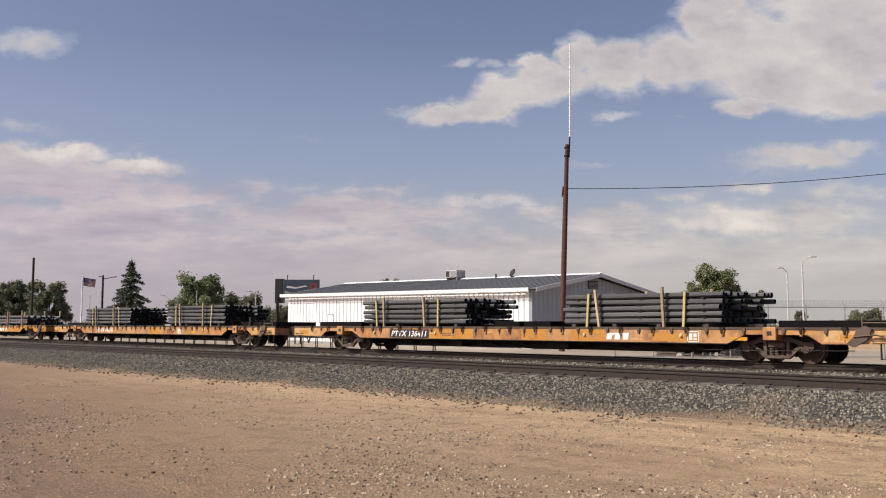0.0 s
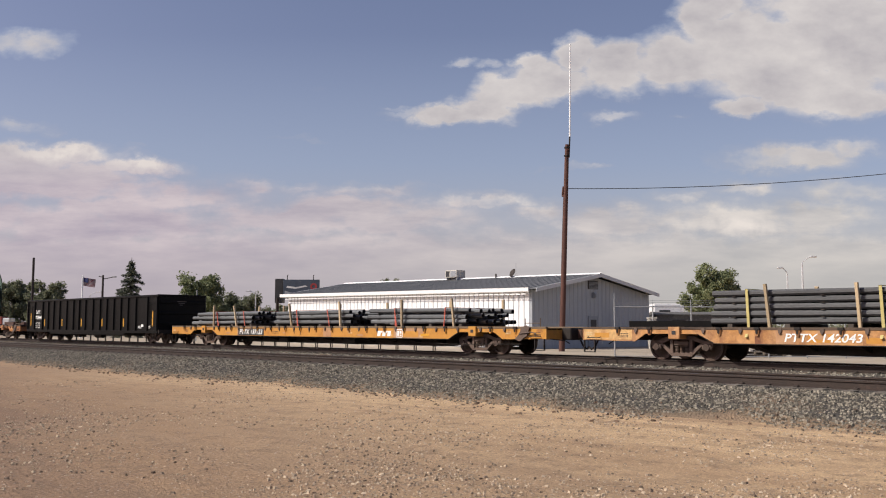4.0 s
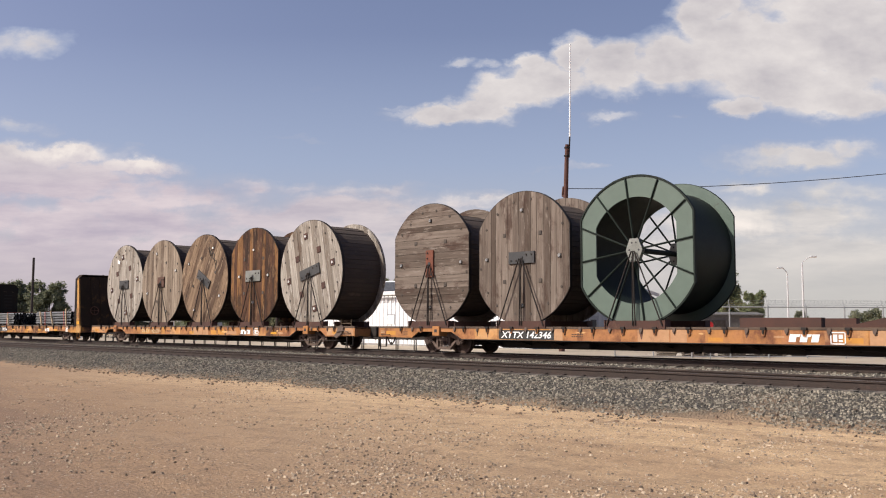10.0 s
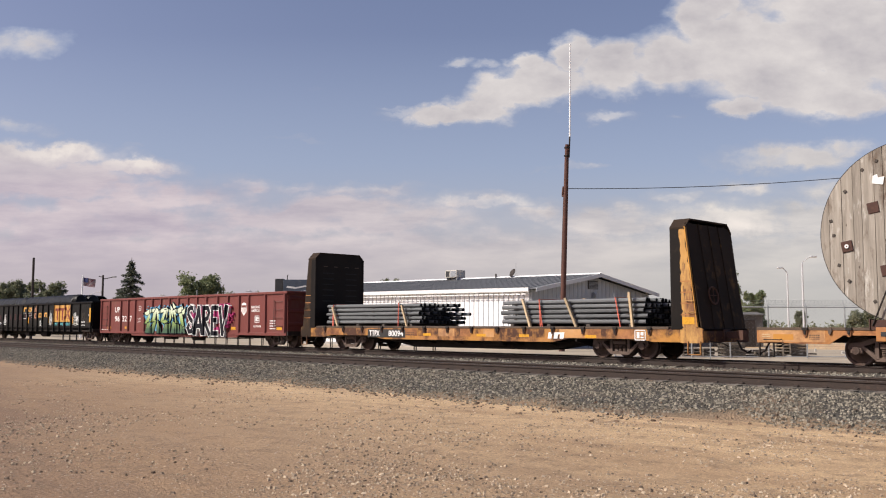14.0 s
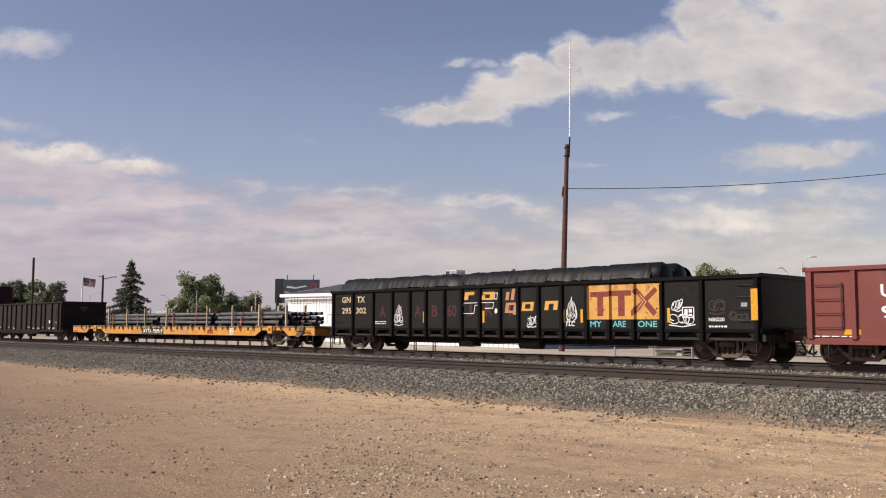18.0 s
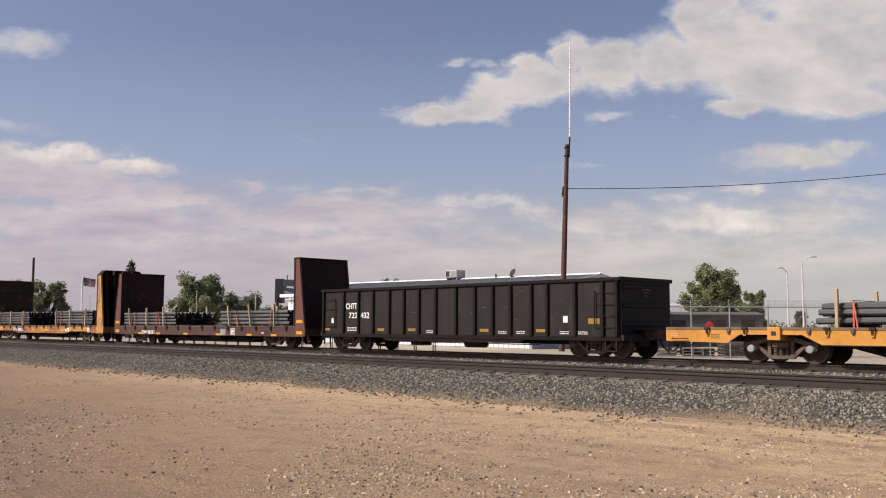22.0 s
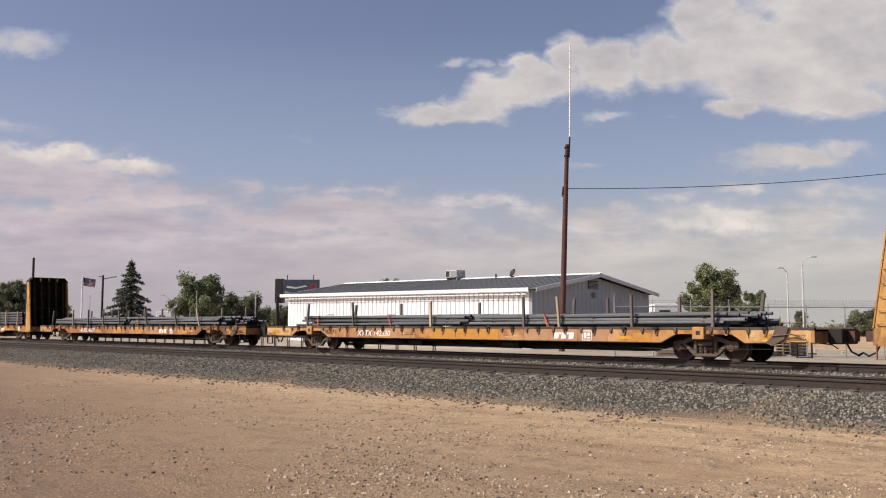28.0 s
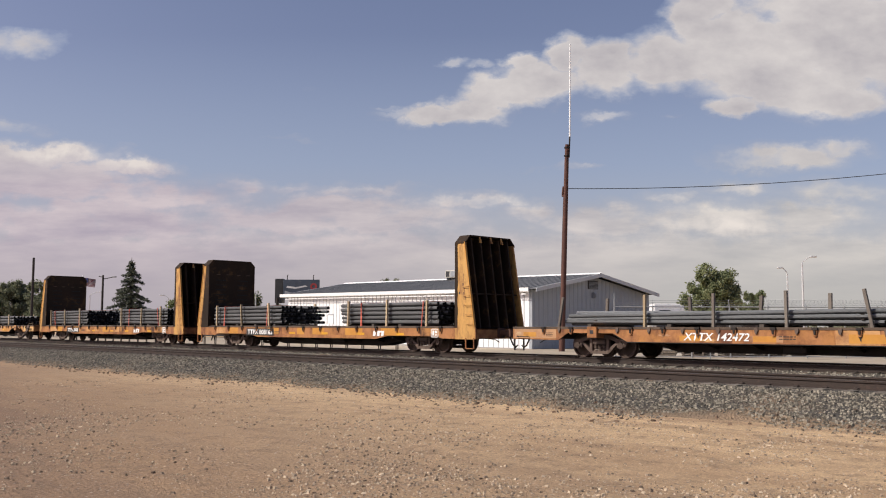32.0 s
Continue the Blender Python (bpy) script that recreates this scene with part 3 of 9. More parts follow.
def stones(name, label, material, places, category):
    """Many small angular stones in one mesh; places: x, y, z, size."""
    base = np.array([(-1, -0.7, -0.4), (1, -0.8, -0.5), (0.8, 0.9, -0.4), (-0.9, 0.8, -0.5), (-0.55, -0.5, 0.55), (0.6, -0.3, 0.7), (0.3, 0.6, 0.5), (-0.6, 0.4, 0.6)])
    faces = np.array([(0, 1, 5, 4), (1, 2, 6, 5), (2, 3, 7, 6), (3, 0, 4, 7), (4, 5, 6, 7)])
    rs = np.random.RandomState(5)
    k = len(places)
    P = np.array(places)
    a = rs.uniform(0, 6.28, k)
    shape = base[None] * rs.uniform(0.55, 1.3, (k, 1, 3)) + rs.uniform(-0.22, 0.22, (k, 8, 3))
    c, s = np.cos(a)[:, None], np.sin(a)[:, None]
    x = shape[:, :, 0] * c - shape[:, :, 1] * s
    y = shape[:, :, 0] * s + shape[:, :, 1] * c
    v = np.stack([x, y, shape[:, :, 2]], -1) * P[:, None, 3:4] + P[:, None, :3]
    f = (faces[None] + 8 * np.arange(k)[:, None, None]).reshape(-1, 4)
    me = bpy.data.meshes.new(name)
    me.from_pydata(v.reshape(-1, 3).tolist(), [], f.tolist())
    me.materials.append(material)
    tagged(new(name, me), label, category, kind="stuff")


def stone_material(name, lo, hi):
    m, nd, ln, bs = nodes_of(name)
    geo = nd.new("ShaderNodeNewGeometry")
    tc = nd.new("ShaderNodeTexCoord")
    col = mixed(nd, ln, geo.outputs["Random Per Island"], lo, hi)
    g = noise_node(nd, ln, tc.outputs["Object"], 40, 3)
    col = mixed(nd, ln, 1.0, col, mixed(nd, ln, g, (0.75, 0.75, 0.75), (1.2, 1.2, 1.2)), "MULTIPLY")
    ln.new(col, bs.inputs["Base Color"])
    bs.inputs["Roughness"].default_value = 0.9
    return m


def scatter():
    rnd = random.Random(3)
    grey = stone_material("ballast_stones", (0.045, 0.040, 0.032), (0.345, 0.310, 0.243))
    tan = stone_material("lot_pebbles", (0.105, 0.070, 0.048), (0.62, 0.50, 0.36))
    out, dusty = [], []
    for i in range(46000):
        x = -75 + 76 * rnd.random() ** 0.7
        lo = edge_low(x)
        y = lo - 0.7 + (18.12 - lo + 0.7) * (1 - rnd.random() ** 1.2)
        bare = noise.noise(Vector((x * 0.55, y * 0.55, 7)))
        foot_ = lo + 0.45 + 0.07 * min(16, max(0, x + 18))
        if y < foot_ and bare > 0.22 + 0.5 * (y - lo) / (foot_ - lo):
            continue
        if y < lo + 0.4 and rnd.random() < 0.6 + 0.45 * (lo - y):
            continue
        low_ = rnd.random() < (lo + 0.55 - y) * 0.75 + 0.6 * noise.noise(Vector((x * 0.3, y * 0.5, 4)))
        (dusty if low_ else out).append((x, y, max(bank(x, y), level(x, y) if y < 16 else -9) + 0.008, rnd.uniform(0.014, 0.036)))
    tanned = stone_material("dusty_stones", (0.105, 0.080, 0.056), (0.36, 0.285, 0.20))
    stones("dusty_stones", "dust-coated tan stones at the foot of the ballast", tanned, dusty, "stones")
    pale = []
    for i in range(16000):
        x, y = -60 + 63 * rnd.random() ** 0.8, rnd.choice((rnd.uniform(21.0, 25.6), rnd.uniform(21.6, 24.8)))
        pale.append((x, y, bank(x, y) + 0.01, rnd.uniform(0.016, 0.042)))
    light = stone_material("pale_ballast_stones", (0.11, 0.10, 0.080), (0.38, 0.355, 0.285))
    stones("pale_stones", "paler dusty ballast stones between the tracks", light, pale, "stones")
    stones("ballast_stones", "loose angular grey ballast stones along the track", grey, out, "stones")
    out = []
    for i in range(84000):
        d = 7 + 24 * rnd.random() ** 1.7
        a = radians(YAW) + rnd.uniform(-0.56, 0.56)
        x, y = -d * math.sin(a), d * math.cos(a)
        if y > 15.4:
            continue
        patch = noise.noise(Vector((x * 0.35, y * 0.35, 1))) + 0.5 * noise.noise(Vector((x * 1.3, y * 1.3, 2)))
        if rnd.random() > 0.35 + 0.9 * patch:
            continue
        out.append((x, y, level(x, y) + 0.003, 0.005 + 0.022 * rnd.random() ** 3.4))
    stones("lot_pebbles", "small tan and grey pebbles strewn on dirt", tan, out, "pebbles")
    clod = stone_material("dirt_clods", (0.07, 0.045, 0.03), (0.20, 0.13, 0.085))
    out = []
    for i in range(520):
        x = rnd.uniform(-40, 0)
        y = edge_low(x) + rnd.gauss(-0.35, 0.45)
        if x > -14 and rnd.random() < 0.8:
            y += rnd.uniform(-0.8, 1.2)
        out.append((x, y, max(bank(x, y), level(x, y) if y < 16 else -9) + 0.005, rnd.uniform(0.012, 0.05)))
    stones("dirt_clods", "dark clods and dry scraps along the stones", clod, out, "clods")


def rails(yc, name, label, n_ties, x_ties, tie_mat):
    track = thing(name, label, "track", pose(0, yc, 0), kind="structure")
    prof = [(-0.07, -0.19), (0.07, -0.19), (0.07, -0.17), (0.012, -0.15), (0.012, -0.05), (0.036, -0.035), (0.036, -0.004), (0.028, 0.0), (-0.028, 0.0),
            (-0.036, -0.004), (-0.036, -0.035), (-0.012, -0.05), (-0.012, -0.15), (-0.07, -0.17)]
    for s in (-0.75, 0.75):
        r = part("rail", Shape().prism([(s + a, b) for a, b in prof], -450, 450, "x"), RAIL, track)
        part("rail_head", Shape().box(-450, 450, s - 0.03, s + 0.03, 0.0, 0.004), RAIL_TOP, r)
    tie = Shape().prism([(-1.32, -0.40), (1.32, -0.40), (1.32, -0.19), (1.28, -0.174), (-1.28, -0.174), (-1.32, -0.19)], -0.12, 0.12, "x").mesh("tie", tie_mat)
    clip = Shape().box(-0.05, 0.05, -0.90, -0.80, -0.18, -0.14, 0.01).mesh("rail_clip", RAIL)
    for i in range(n_ties):
        t = part("tie", tie, tie_mat, track, at=pose(x_ties + i * 0.61, 0, 0))
        part("rail_clip", clip, DARK_STEEL, t)


# ---- building ----
BX0, BX1, BY0, BY1 = -65.6, -38.4, 45.1, 58.45


def building():
    b = thing("metal_building", "long white metal building with grey low-pitched roof", "building", pose(BX1, BY0, YARD, 0, 0.42, 0))
    L, W, E, R, RY = BX1 - BX0, BY1 - BY0, 3.90, 5.03, 6.55
    part("concrete_base", Shape().box(-L - 0.05, 0.05, -0.05, W + 0.05, -0.6, 0.04), CONCRETE, b)
    front = part("wall", Shape().box(-L, 0, 0.02, 0.14, 0.04, E - 0.1), GREY_WALL, b, "white ribbed metal wall")
    pitch = 0.45
    n = int(L / pitch)
    panel = Shape().prism([(0.0, 0.018), (0.02, -0.008), (0.375, -0.008), (0.395, 0.018), (0.395, 0.02), (0.0, 0.02)], 0.06, E - 0.12, "z").mesh("wall_panel", WHITE_WALL)
    for i in range(n):
        part("wall_panel", panel, WHITE_WALL, front, at=pose(-L + 0.02 + i * pitch, 0, 0))
    for x, w in ((-21.6, 0.62), (-14.2, 0.66), (-7.5, 0.66)):
        wn_ = part("window", Shape().box(x, x + w + 0.2, -0.05, 0.02, 1.5, 2.25, 0.01), TRIM_GREY, b, "small shuttered window")
        part("shutter", Shape().box(x + 0.07, x + w + 0.2, -0.056, -0.05, 1.5, 2.17), TRIM_WHITE, wn_)
    # gable and back walls take a darker, bluer colour than the front panels
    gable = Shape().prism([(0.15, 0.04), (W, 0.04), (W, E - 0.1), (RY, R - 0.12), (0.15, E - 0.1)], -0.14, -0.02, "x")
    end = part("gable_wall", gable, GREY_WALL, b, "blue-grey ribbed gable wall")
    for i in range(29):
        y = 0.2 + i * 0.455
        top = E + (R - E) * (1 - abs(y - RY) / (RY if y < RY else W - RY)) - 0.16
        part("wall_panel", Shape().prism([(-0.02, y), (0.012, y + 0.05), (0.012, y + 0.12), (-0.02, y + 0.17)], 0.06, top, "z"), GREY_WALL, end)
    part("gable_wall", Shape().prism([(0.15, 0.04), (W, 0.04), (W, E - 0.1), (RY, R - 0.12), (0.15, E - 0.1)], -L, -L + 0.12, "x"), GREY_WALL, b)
    part("wall", Shape().box(-L + 0.12, -0.14, W - 0.12, W, 0.04, E - 0.1), GREY_WALL, b)
    o, e = 0.62, 0.35
    sl = (R - E) / RY
    sl2 = (R - E) / (W - RY)
    for name, ya, za, yb, zb in (("roof", -e, E - e * sl, RY, R), ("roof", RY, R, W + e, E - e * sl2)):
        rf = part(name, Shape().prism([(ya, za), (yb, zb), (yb, zb + 0.07), (ya, za + 0.07)], -L - o, o, "x"), ROOF, b, "grey shingled roof slope")
        seam = Shape().prism([(ya, za + 0.07), (yb, zb + 0.07), (yb, zb + 0.095), (ya, za + 0.095)], -0.018, 0.018, "x").mesh("roof_seam", ROOF)
        for i in range(46):
            part("roof_seam", seam, ROOF, rf, at=pose(-L - o + 0.3 + i * 0.61, 0, 0))
    part("ridge_cap", Shape().prism([(RY - 0.2, R + 0.05), (RY, R + 0.12), (RY + 0.2, R + 0.05), (RY, R + 0.16)], -L - o, o, "x"), TRIM_WHITE, b, "white ridge cap")
    fz = E - e * sl
    part("gutter", Shape().prism([(-e - 0.13, fz + 0.11), (-e - 0.11, fz - 0.13), (-e, fz - 0.17), (-e, fz + 0.11)], -L - o, o - 0.55, "x"), TRIM_WHITE, b, "bright white gutter")
    part("soffit", Shape().prism([(-e, fz - 0.10), (0, E - 0.12), (0, E - 0.09), (-e, fz - 0.07)], -L, 0, "x"), TRIM_GREY, b)
    br = Shape().box(-0.19, 0.19, -0.40, -0.37, E - 0.40, E - 0.32, 0.006).mesh("eave_bracket", TRIM_WHITE)
    for i in range(58):
        part("eave_bracket", br, TRIM_WHITE, b, at=pose(-L + 0.3 + i * 0.465, 0, 0))
    for ya, za, yb, zb in ((-e, fz, RY, R), (RY, R, W + e, E - e * sl2)):
        part("rake_trim", Shape().prism([(ya, za - 0.16), (yb, zb - 0.16), (yb, zb + 0.09), (ya, za + 0.09)], o, o + 0.05, "x"), TRIM_PALE, b, "pale grey rake trim")
        part("rake_trim", Shape().prism([(ya, za - 0.16), (yb, zb - 0.16), (yb, zb + 0.09), (ya, za + 0.09)], -L - o - 0.05, -L - o, "x"), TRIM_WHITE, b)
    v = part("gable_vent", Shape().box(-0.01, 0.05, 5.9, 7.0, 4.05, 4.62), DARK, b, "dark louvred vent")
    for i in range(6):
        part("slat", Shape().box(0.05, 0.075, 5.95, 6.95, 4.09 + i * 0.085, 4.12 + i * 0.085), TRIM_GREY, v)
    lampb = part("wall_lamp", Shape().lathe([(0.0, 0.0), (0.2, 0.0), (0.2, 0.14), (0.0, 0.14)], 14, "y", (0.12, 6.35, 3.62)), TRIM_GREY, b)
    part("bracket", Shape().box(-0.02, 0.1, 6.38, 6.46, 3.56, 3.68), TRIM_GREY, lampb)
    d = part("door", Shape().box(-0.03, 0.03, 6.0, 6.95, 0.04, 2.12, 0.01), TRIM_GREY, b)
    part("pane", Shape().box(0.03, 0.036, 6.15, 6.8, 1.25, 1.95), DARK, d)
    part("frame", Shape().box(-0.02, 0.05, 5.9, 6.0, 0.04, 2.2).box(-0.02, 0.05, 6.95, 7.05, 0.04, 2.2).box(-0.02, 0.05, 6.0, 6.95, 2.12, 2.2), TRIM_GREY, d)
    ac = thing("roof_cooler", "beige box cooler standing on the roof", "cooler", pose(-51.95, 51.65, 4.78))
    part("body", Shape().box(-0.65, 0.65, -0.5, 0.5, 0.14, 0.74, 0.03), BEIGE, ac)
    part("louvre", Shape().box(-0.56, -0.15, -0.512, -0.50, 0.22, 0.66), DARK, ac)
    part("louvre", Shape().box(-0.05, 0.56, -0.512, -0.50, 0.22, 0.66), TRIM_GREY, ac)
    part("stand", Shape().box(-0.6, -0.5, -0.4, 0.4, -0.2, 0.14), GALV, ac)
    part("stand", Shape().box(0.5, 0.6, -0.4, 0.4, -0.2, 0.14), GALV, ac)
    ds = thing("satellite_dish", "small grey satellite dish on the roof ridge", "dish", pose(-45.86, 51.5, 4.62))
    part("dish", Shape().lathe([(0.0, 0.0), (0.22, 0.04), (0.34, 0.12), (0.34, 0.14), (0.22, 0.06), (0.0, 0.02)], 18, "y"), DARK_POLE, ds, at=pose(0, 0, 0.52, -25, 0, -18))
    part("mast", Shape().tube((0, 0.1, -0.2), (0, 0.1, 0.55), 0.03), GALV, ds)
    part("whip", Shape().tube((0.4, 0.1, -0.1), (0.4, 0.1, 1.15), 0.012, n=5), GALV, ds)
    vp = thing("roof_vent", "short dark vent pipe on the roof", "vent", pose(-47.4, 51.5, 4.62))
    part("pipe", Shape().tube((0, 0, -0.1), (0, 0, 0.35), 0.06), DARK_STEEL, vp)
    part("cap", Shape().tube((0, 0, 0.35), (0, 0, 0.45), 0.1, 0.04), DARK_STEEL, vp)


# ---- poles, fences, signs ----
def far(px_, dist, z=YARD):
    """The place on the ground at a bearing, given as the sideways run per metre ahead, and so many metres ahead."""
    a = radians(YAW)
    return (-math.sin(a) * dist + math.cos(a) * px_ * dist, math.cos(a) * dist + math.sin(a) * px_ * dist, z)


def bearing(x):
    return (x - 784) / 1624.8


def antenna_pole():
    x, y, z = -33.96, 42.56, YARD
    p = thing("antenna_pole", "tall brown wooden pole with a white whip antenna", "pole", pose(x, y, z))
    run = Vector((0.0233, 0.0242, 1.0))

    def up(h, side=0.0):
        """A point on the leaning pole, h metres up, set off to one side."""
        return run * h + Vector((0.70, 0.72, 0)) * side
    shaft = Shape()
    for h0, h1, a, b in ((-0.3, 5.0, 0.175, 0.158), (5.0, 9.0, 0.158, 0.142), (9.0, 12.28, 0.142, 0.118)):
        shaft.tube(up(h0), up(h1), a, b, 12)
    part("pole", shaft, POLE_WOOD, p, smooth=True)
    part("mast", Shape().tube(up(11.5, 0.13), up(12.75, 0.15), 0.05, 0.045), DARK_STEEL, p)
    part("whip", Shape().tube(up(12.75, 0.15), up(12.75, 0.15) + Vector((0.05, 0.05, 5.7)), 0.048, 0.03, 6), TRIM_WHITE, p, "thin white fibreglass whip")
    for h in (11.55, 12.05):
        part("clamp", Shape().tube(up(h), up(h + 0.08), 0.17), DARK_STEEL, p)
    part("bracket", Shape().box(-0.24, -0.06, -0.12, 0.06, 9.15, 9.45, 0.03, Matrix.Translation(run * 9.3 - Vector((0, 0, 9.3)))).tube(up(9.3, -0.2), up(9.75, -0.16), 0.05), POLE_WOOD, p)
    part("conduit", Shape().tube(up(0, -0.16), up(9.1, -0.13), 0.022), CABLE, p)
    pts = [(-33.70 + 0.695 * q, 42.83 + 0.718 * q, 9.23 - 0.00504 * q + 0.00287 * q * q) for q in np.linspace(0, 34, 26)]
    solid("overhead_cable", Shape().line(pts, 0.022, 5), CABLE, "sagging black overhead cable from the wooden pole", "cable")


def street_lamp(name, x, dist, height, arm, label, mat):
    bx, by, bz = far(bearing(x), dist)
    p = thing("street_lamp", label, "street lamp", pose(bx, by, bz, 0, 0, YAW))
    part("pole", Shape().tube((0, 0, 0), (0, 0, height * 0.93), 0.11, 0.07), mat, p)
    pts = [(arm * s, 0, height * 0.93 + (height * 0.07) * math.sin(s * math.pi / 2)) for s in (0, 0.25, 0.5, 0.75, 1.0)]
    part("arm", Shape().line(pts, 0.045), mat, p)
    part("head", Shape().box(arm - 0.15 if arm > 0 else arm - 0.45, arm + 0.45 if arm > 0 else arm + 0.15, -0.14, 0.14, height - 0.06, height + 0.08, 0.03), mat, p)


def plain_pole(x, dist, height, mat, label, r=0.12):
    bx, by, bz = far(bearing(x), dist)
    solid("utility_pole", Shape().tube((0, 0, 0), (0, 0, height), r, r * 0.8, 8), mat, label, "pole", pose(bx, by, bz), smooth=True)


def flag():
    x, y, z = far(bearing(146), 105.0)
    p = thing("flag_pole", "white flagpole flying a striped national flag", "flag", pose(x, y, z, 0, 0, YAW))
    small = pose(0.03, 0, 2.0) @ Matrix.Diagonal((0.72, 0.72, 0.72, 1))
    part("pole", Shape().tube((0, 0, 0), (0, 0, 7.0), 0.12, 0.075), TRIM_WHITE, p)
    part("finial", Shape().lathe([(0, 0), (0.09, 0.05), (0.09, 0.12), (0, 0.17)], 10, "z", (0, 0, 7.0)), TRIM_WHITE, p)
    red = surface("flag_red", (0.17, 0.028, 0.035), (0.14, 0.024, 0.03), None, rough=0.8)
    pale = surface("flag_white", (0.36, 0.34, 0.36), (0.30, 0.29, 0.31), None, rough=0.8)
    blue = surface("flag_blue", (0.02, 0.03, 0.12), (0.018, 0.026, 0.1), None, rough=0.8)

    def wave(s, k):
        return 0.10 * math.sin(s * 5.0 + k * 0.25) * (0.3 + s)
    f = part("flag", Shape().tube((0.08, 0, 5.55), (0.08, 0, 6.85), 0.012), TRIM_WHITE, p, at=small)
    for i in range(13):
        s = Shape()
        for j in range(12):
            a, b = j / 12, (j + 1) / 12
            z0, z1 = 5.55 + i * 0.1, 5.55 + (i + 1) * 0.1
            pa = [(0.1 + 1.9 * a, wave(a, i), z0 - 0.3 * a), (0.1 + 1.9 * b, wave(b, i), z0 - 0.3 * b), (0.1 + 1.9 * b, wave(b, i), z1 - 0.3 * b), (0.1 + 1.9 * a, wave(a, i), z1 - 0.3 * a)]
            s.add(pa + [(u, w + 0.012, v) for u, w, v in pa], [(0, 1, 2, 3), (7, 6, 5, 4), (3, 2, 6, 7), (0, 4, 5, 1)])
        part("stripe", s, red if i % 2 == 0 else pale, f)
    s = Shape()
    for j in range(5):
        a, b = j / 12, (j + 1) / 12
        pa = [(0.1 + 1.9 * a, wave(a, 9) - 0.03, 6.15 - 0.3 * a), (0.1 + 1.9 * b, wave(b, 9) - 0.03, 6.15 - 0.3 * b), (0.1 + 1.9 * b, wave(b, 9) - 0.03, 6.86 - 0.3 * b), (0.1 + 1.9 * a, wave(a, 9) - 0.03, 6.86 - 0.3 * a)]
        s.add(pa + [(u, w + 0.08, v) for u, w, v in pa], [(0, 1, 2, 3), (7, 6, 5, 4), (3, 2, 6, 7), (0, 4, 5, 1)])
    part("canton", s, blue, f)


def billboard():
    x, y, z = far(bearing(526), 112.0)
    b = thing("billboard", "large roadside billboard with a blue picture panel", "billboard", pose(x, y, z, 0, 0, YAW - 3))
    up = pose(0, 0, 1.36)
    pic = surface("billboard_blue", (0.030, 0.046, 0.075), (0.050, 0.066, 0.095), (0.085, 0.095, 0.11), (0.58, 0.66), 0.6, 0, 0.5, 3, 0.0)
    part("column", Shape().tube((-2.4, 0, 0), (-2.4, 0, 4.9), 0.2).tube((2.2, 0, 0), (2.2, 0, 4.9), 0.2), DARK_STEEL, b)
    part("side_frame", Shape().box(-2.72, -1.75, -0.05, 1.2, 2.9, 5.85, 0.02), DARK, b, at=up)
    fr = part("panel", Shape().box(-1.7, 2.75, -0.1, 0.15, 3.35, 5.75, 0.02), pic, b, "blue printed panel", at=up)
    part("picture_shape", Shape().prism([(-1.5, 3.5), (1.4, 3.5), (1.4, 3.9), (0.6, 4.25), (-0.4, 4.05), (-1.5, 4.4)], -0.125, -0.105), TRIM_GREY, fr)
    part("picture_shape", Shape().prism([(-1.3, 4.75), (-0.2, 4.62), (1.3, 4.9), (1.0, 5.05), (-0.1, 4.82), (-1.2, 4.98)], -0.127, -0.105), TRIM_PALE, fr)
    rd = surface("billboard_red", (0.30, 0.03, 0.03), (0.24, 0.025, 0.03), None, rough=0.6)
    part("picture_shape", Shape().lathe([(0.2, -0.01), (0.42, -0.01), (0.42, 0.01), (0.2, 0.01)], 20, "y", (2.05, -0.115, 4.9)), rd, fr)
    for u in (-1.2, 2.0):
        part("lamp_arm", Shape().line([(u, 0, 5.75), (u, -0.1, 6.2), (u + 0.15, -0.4, 6.3)], 0.05), DARK_STEEL, b, at=up)


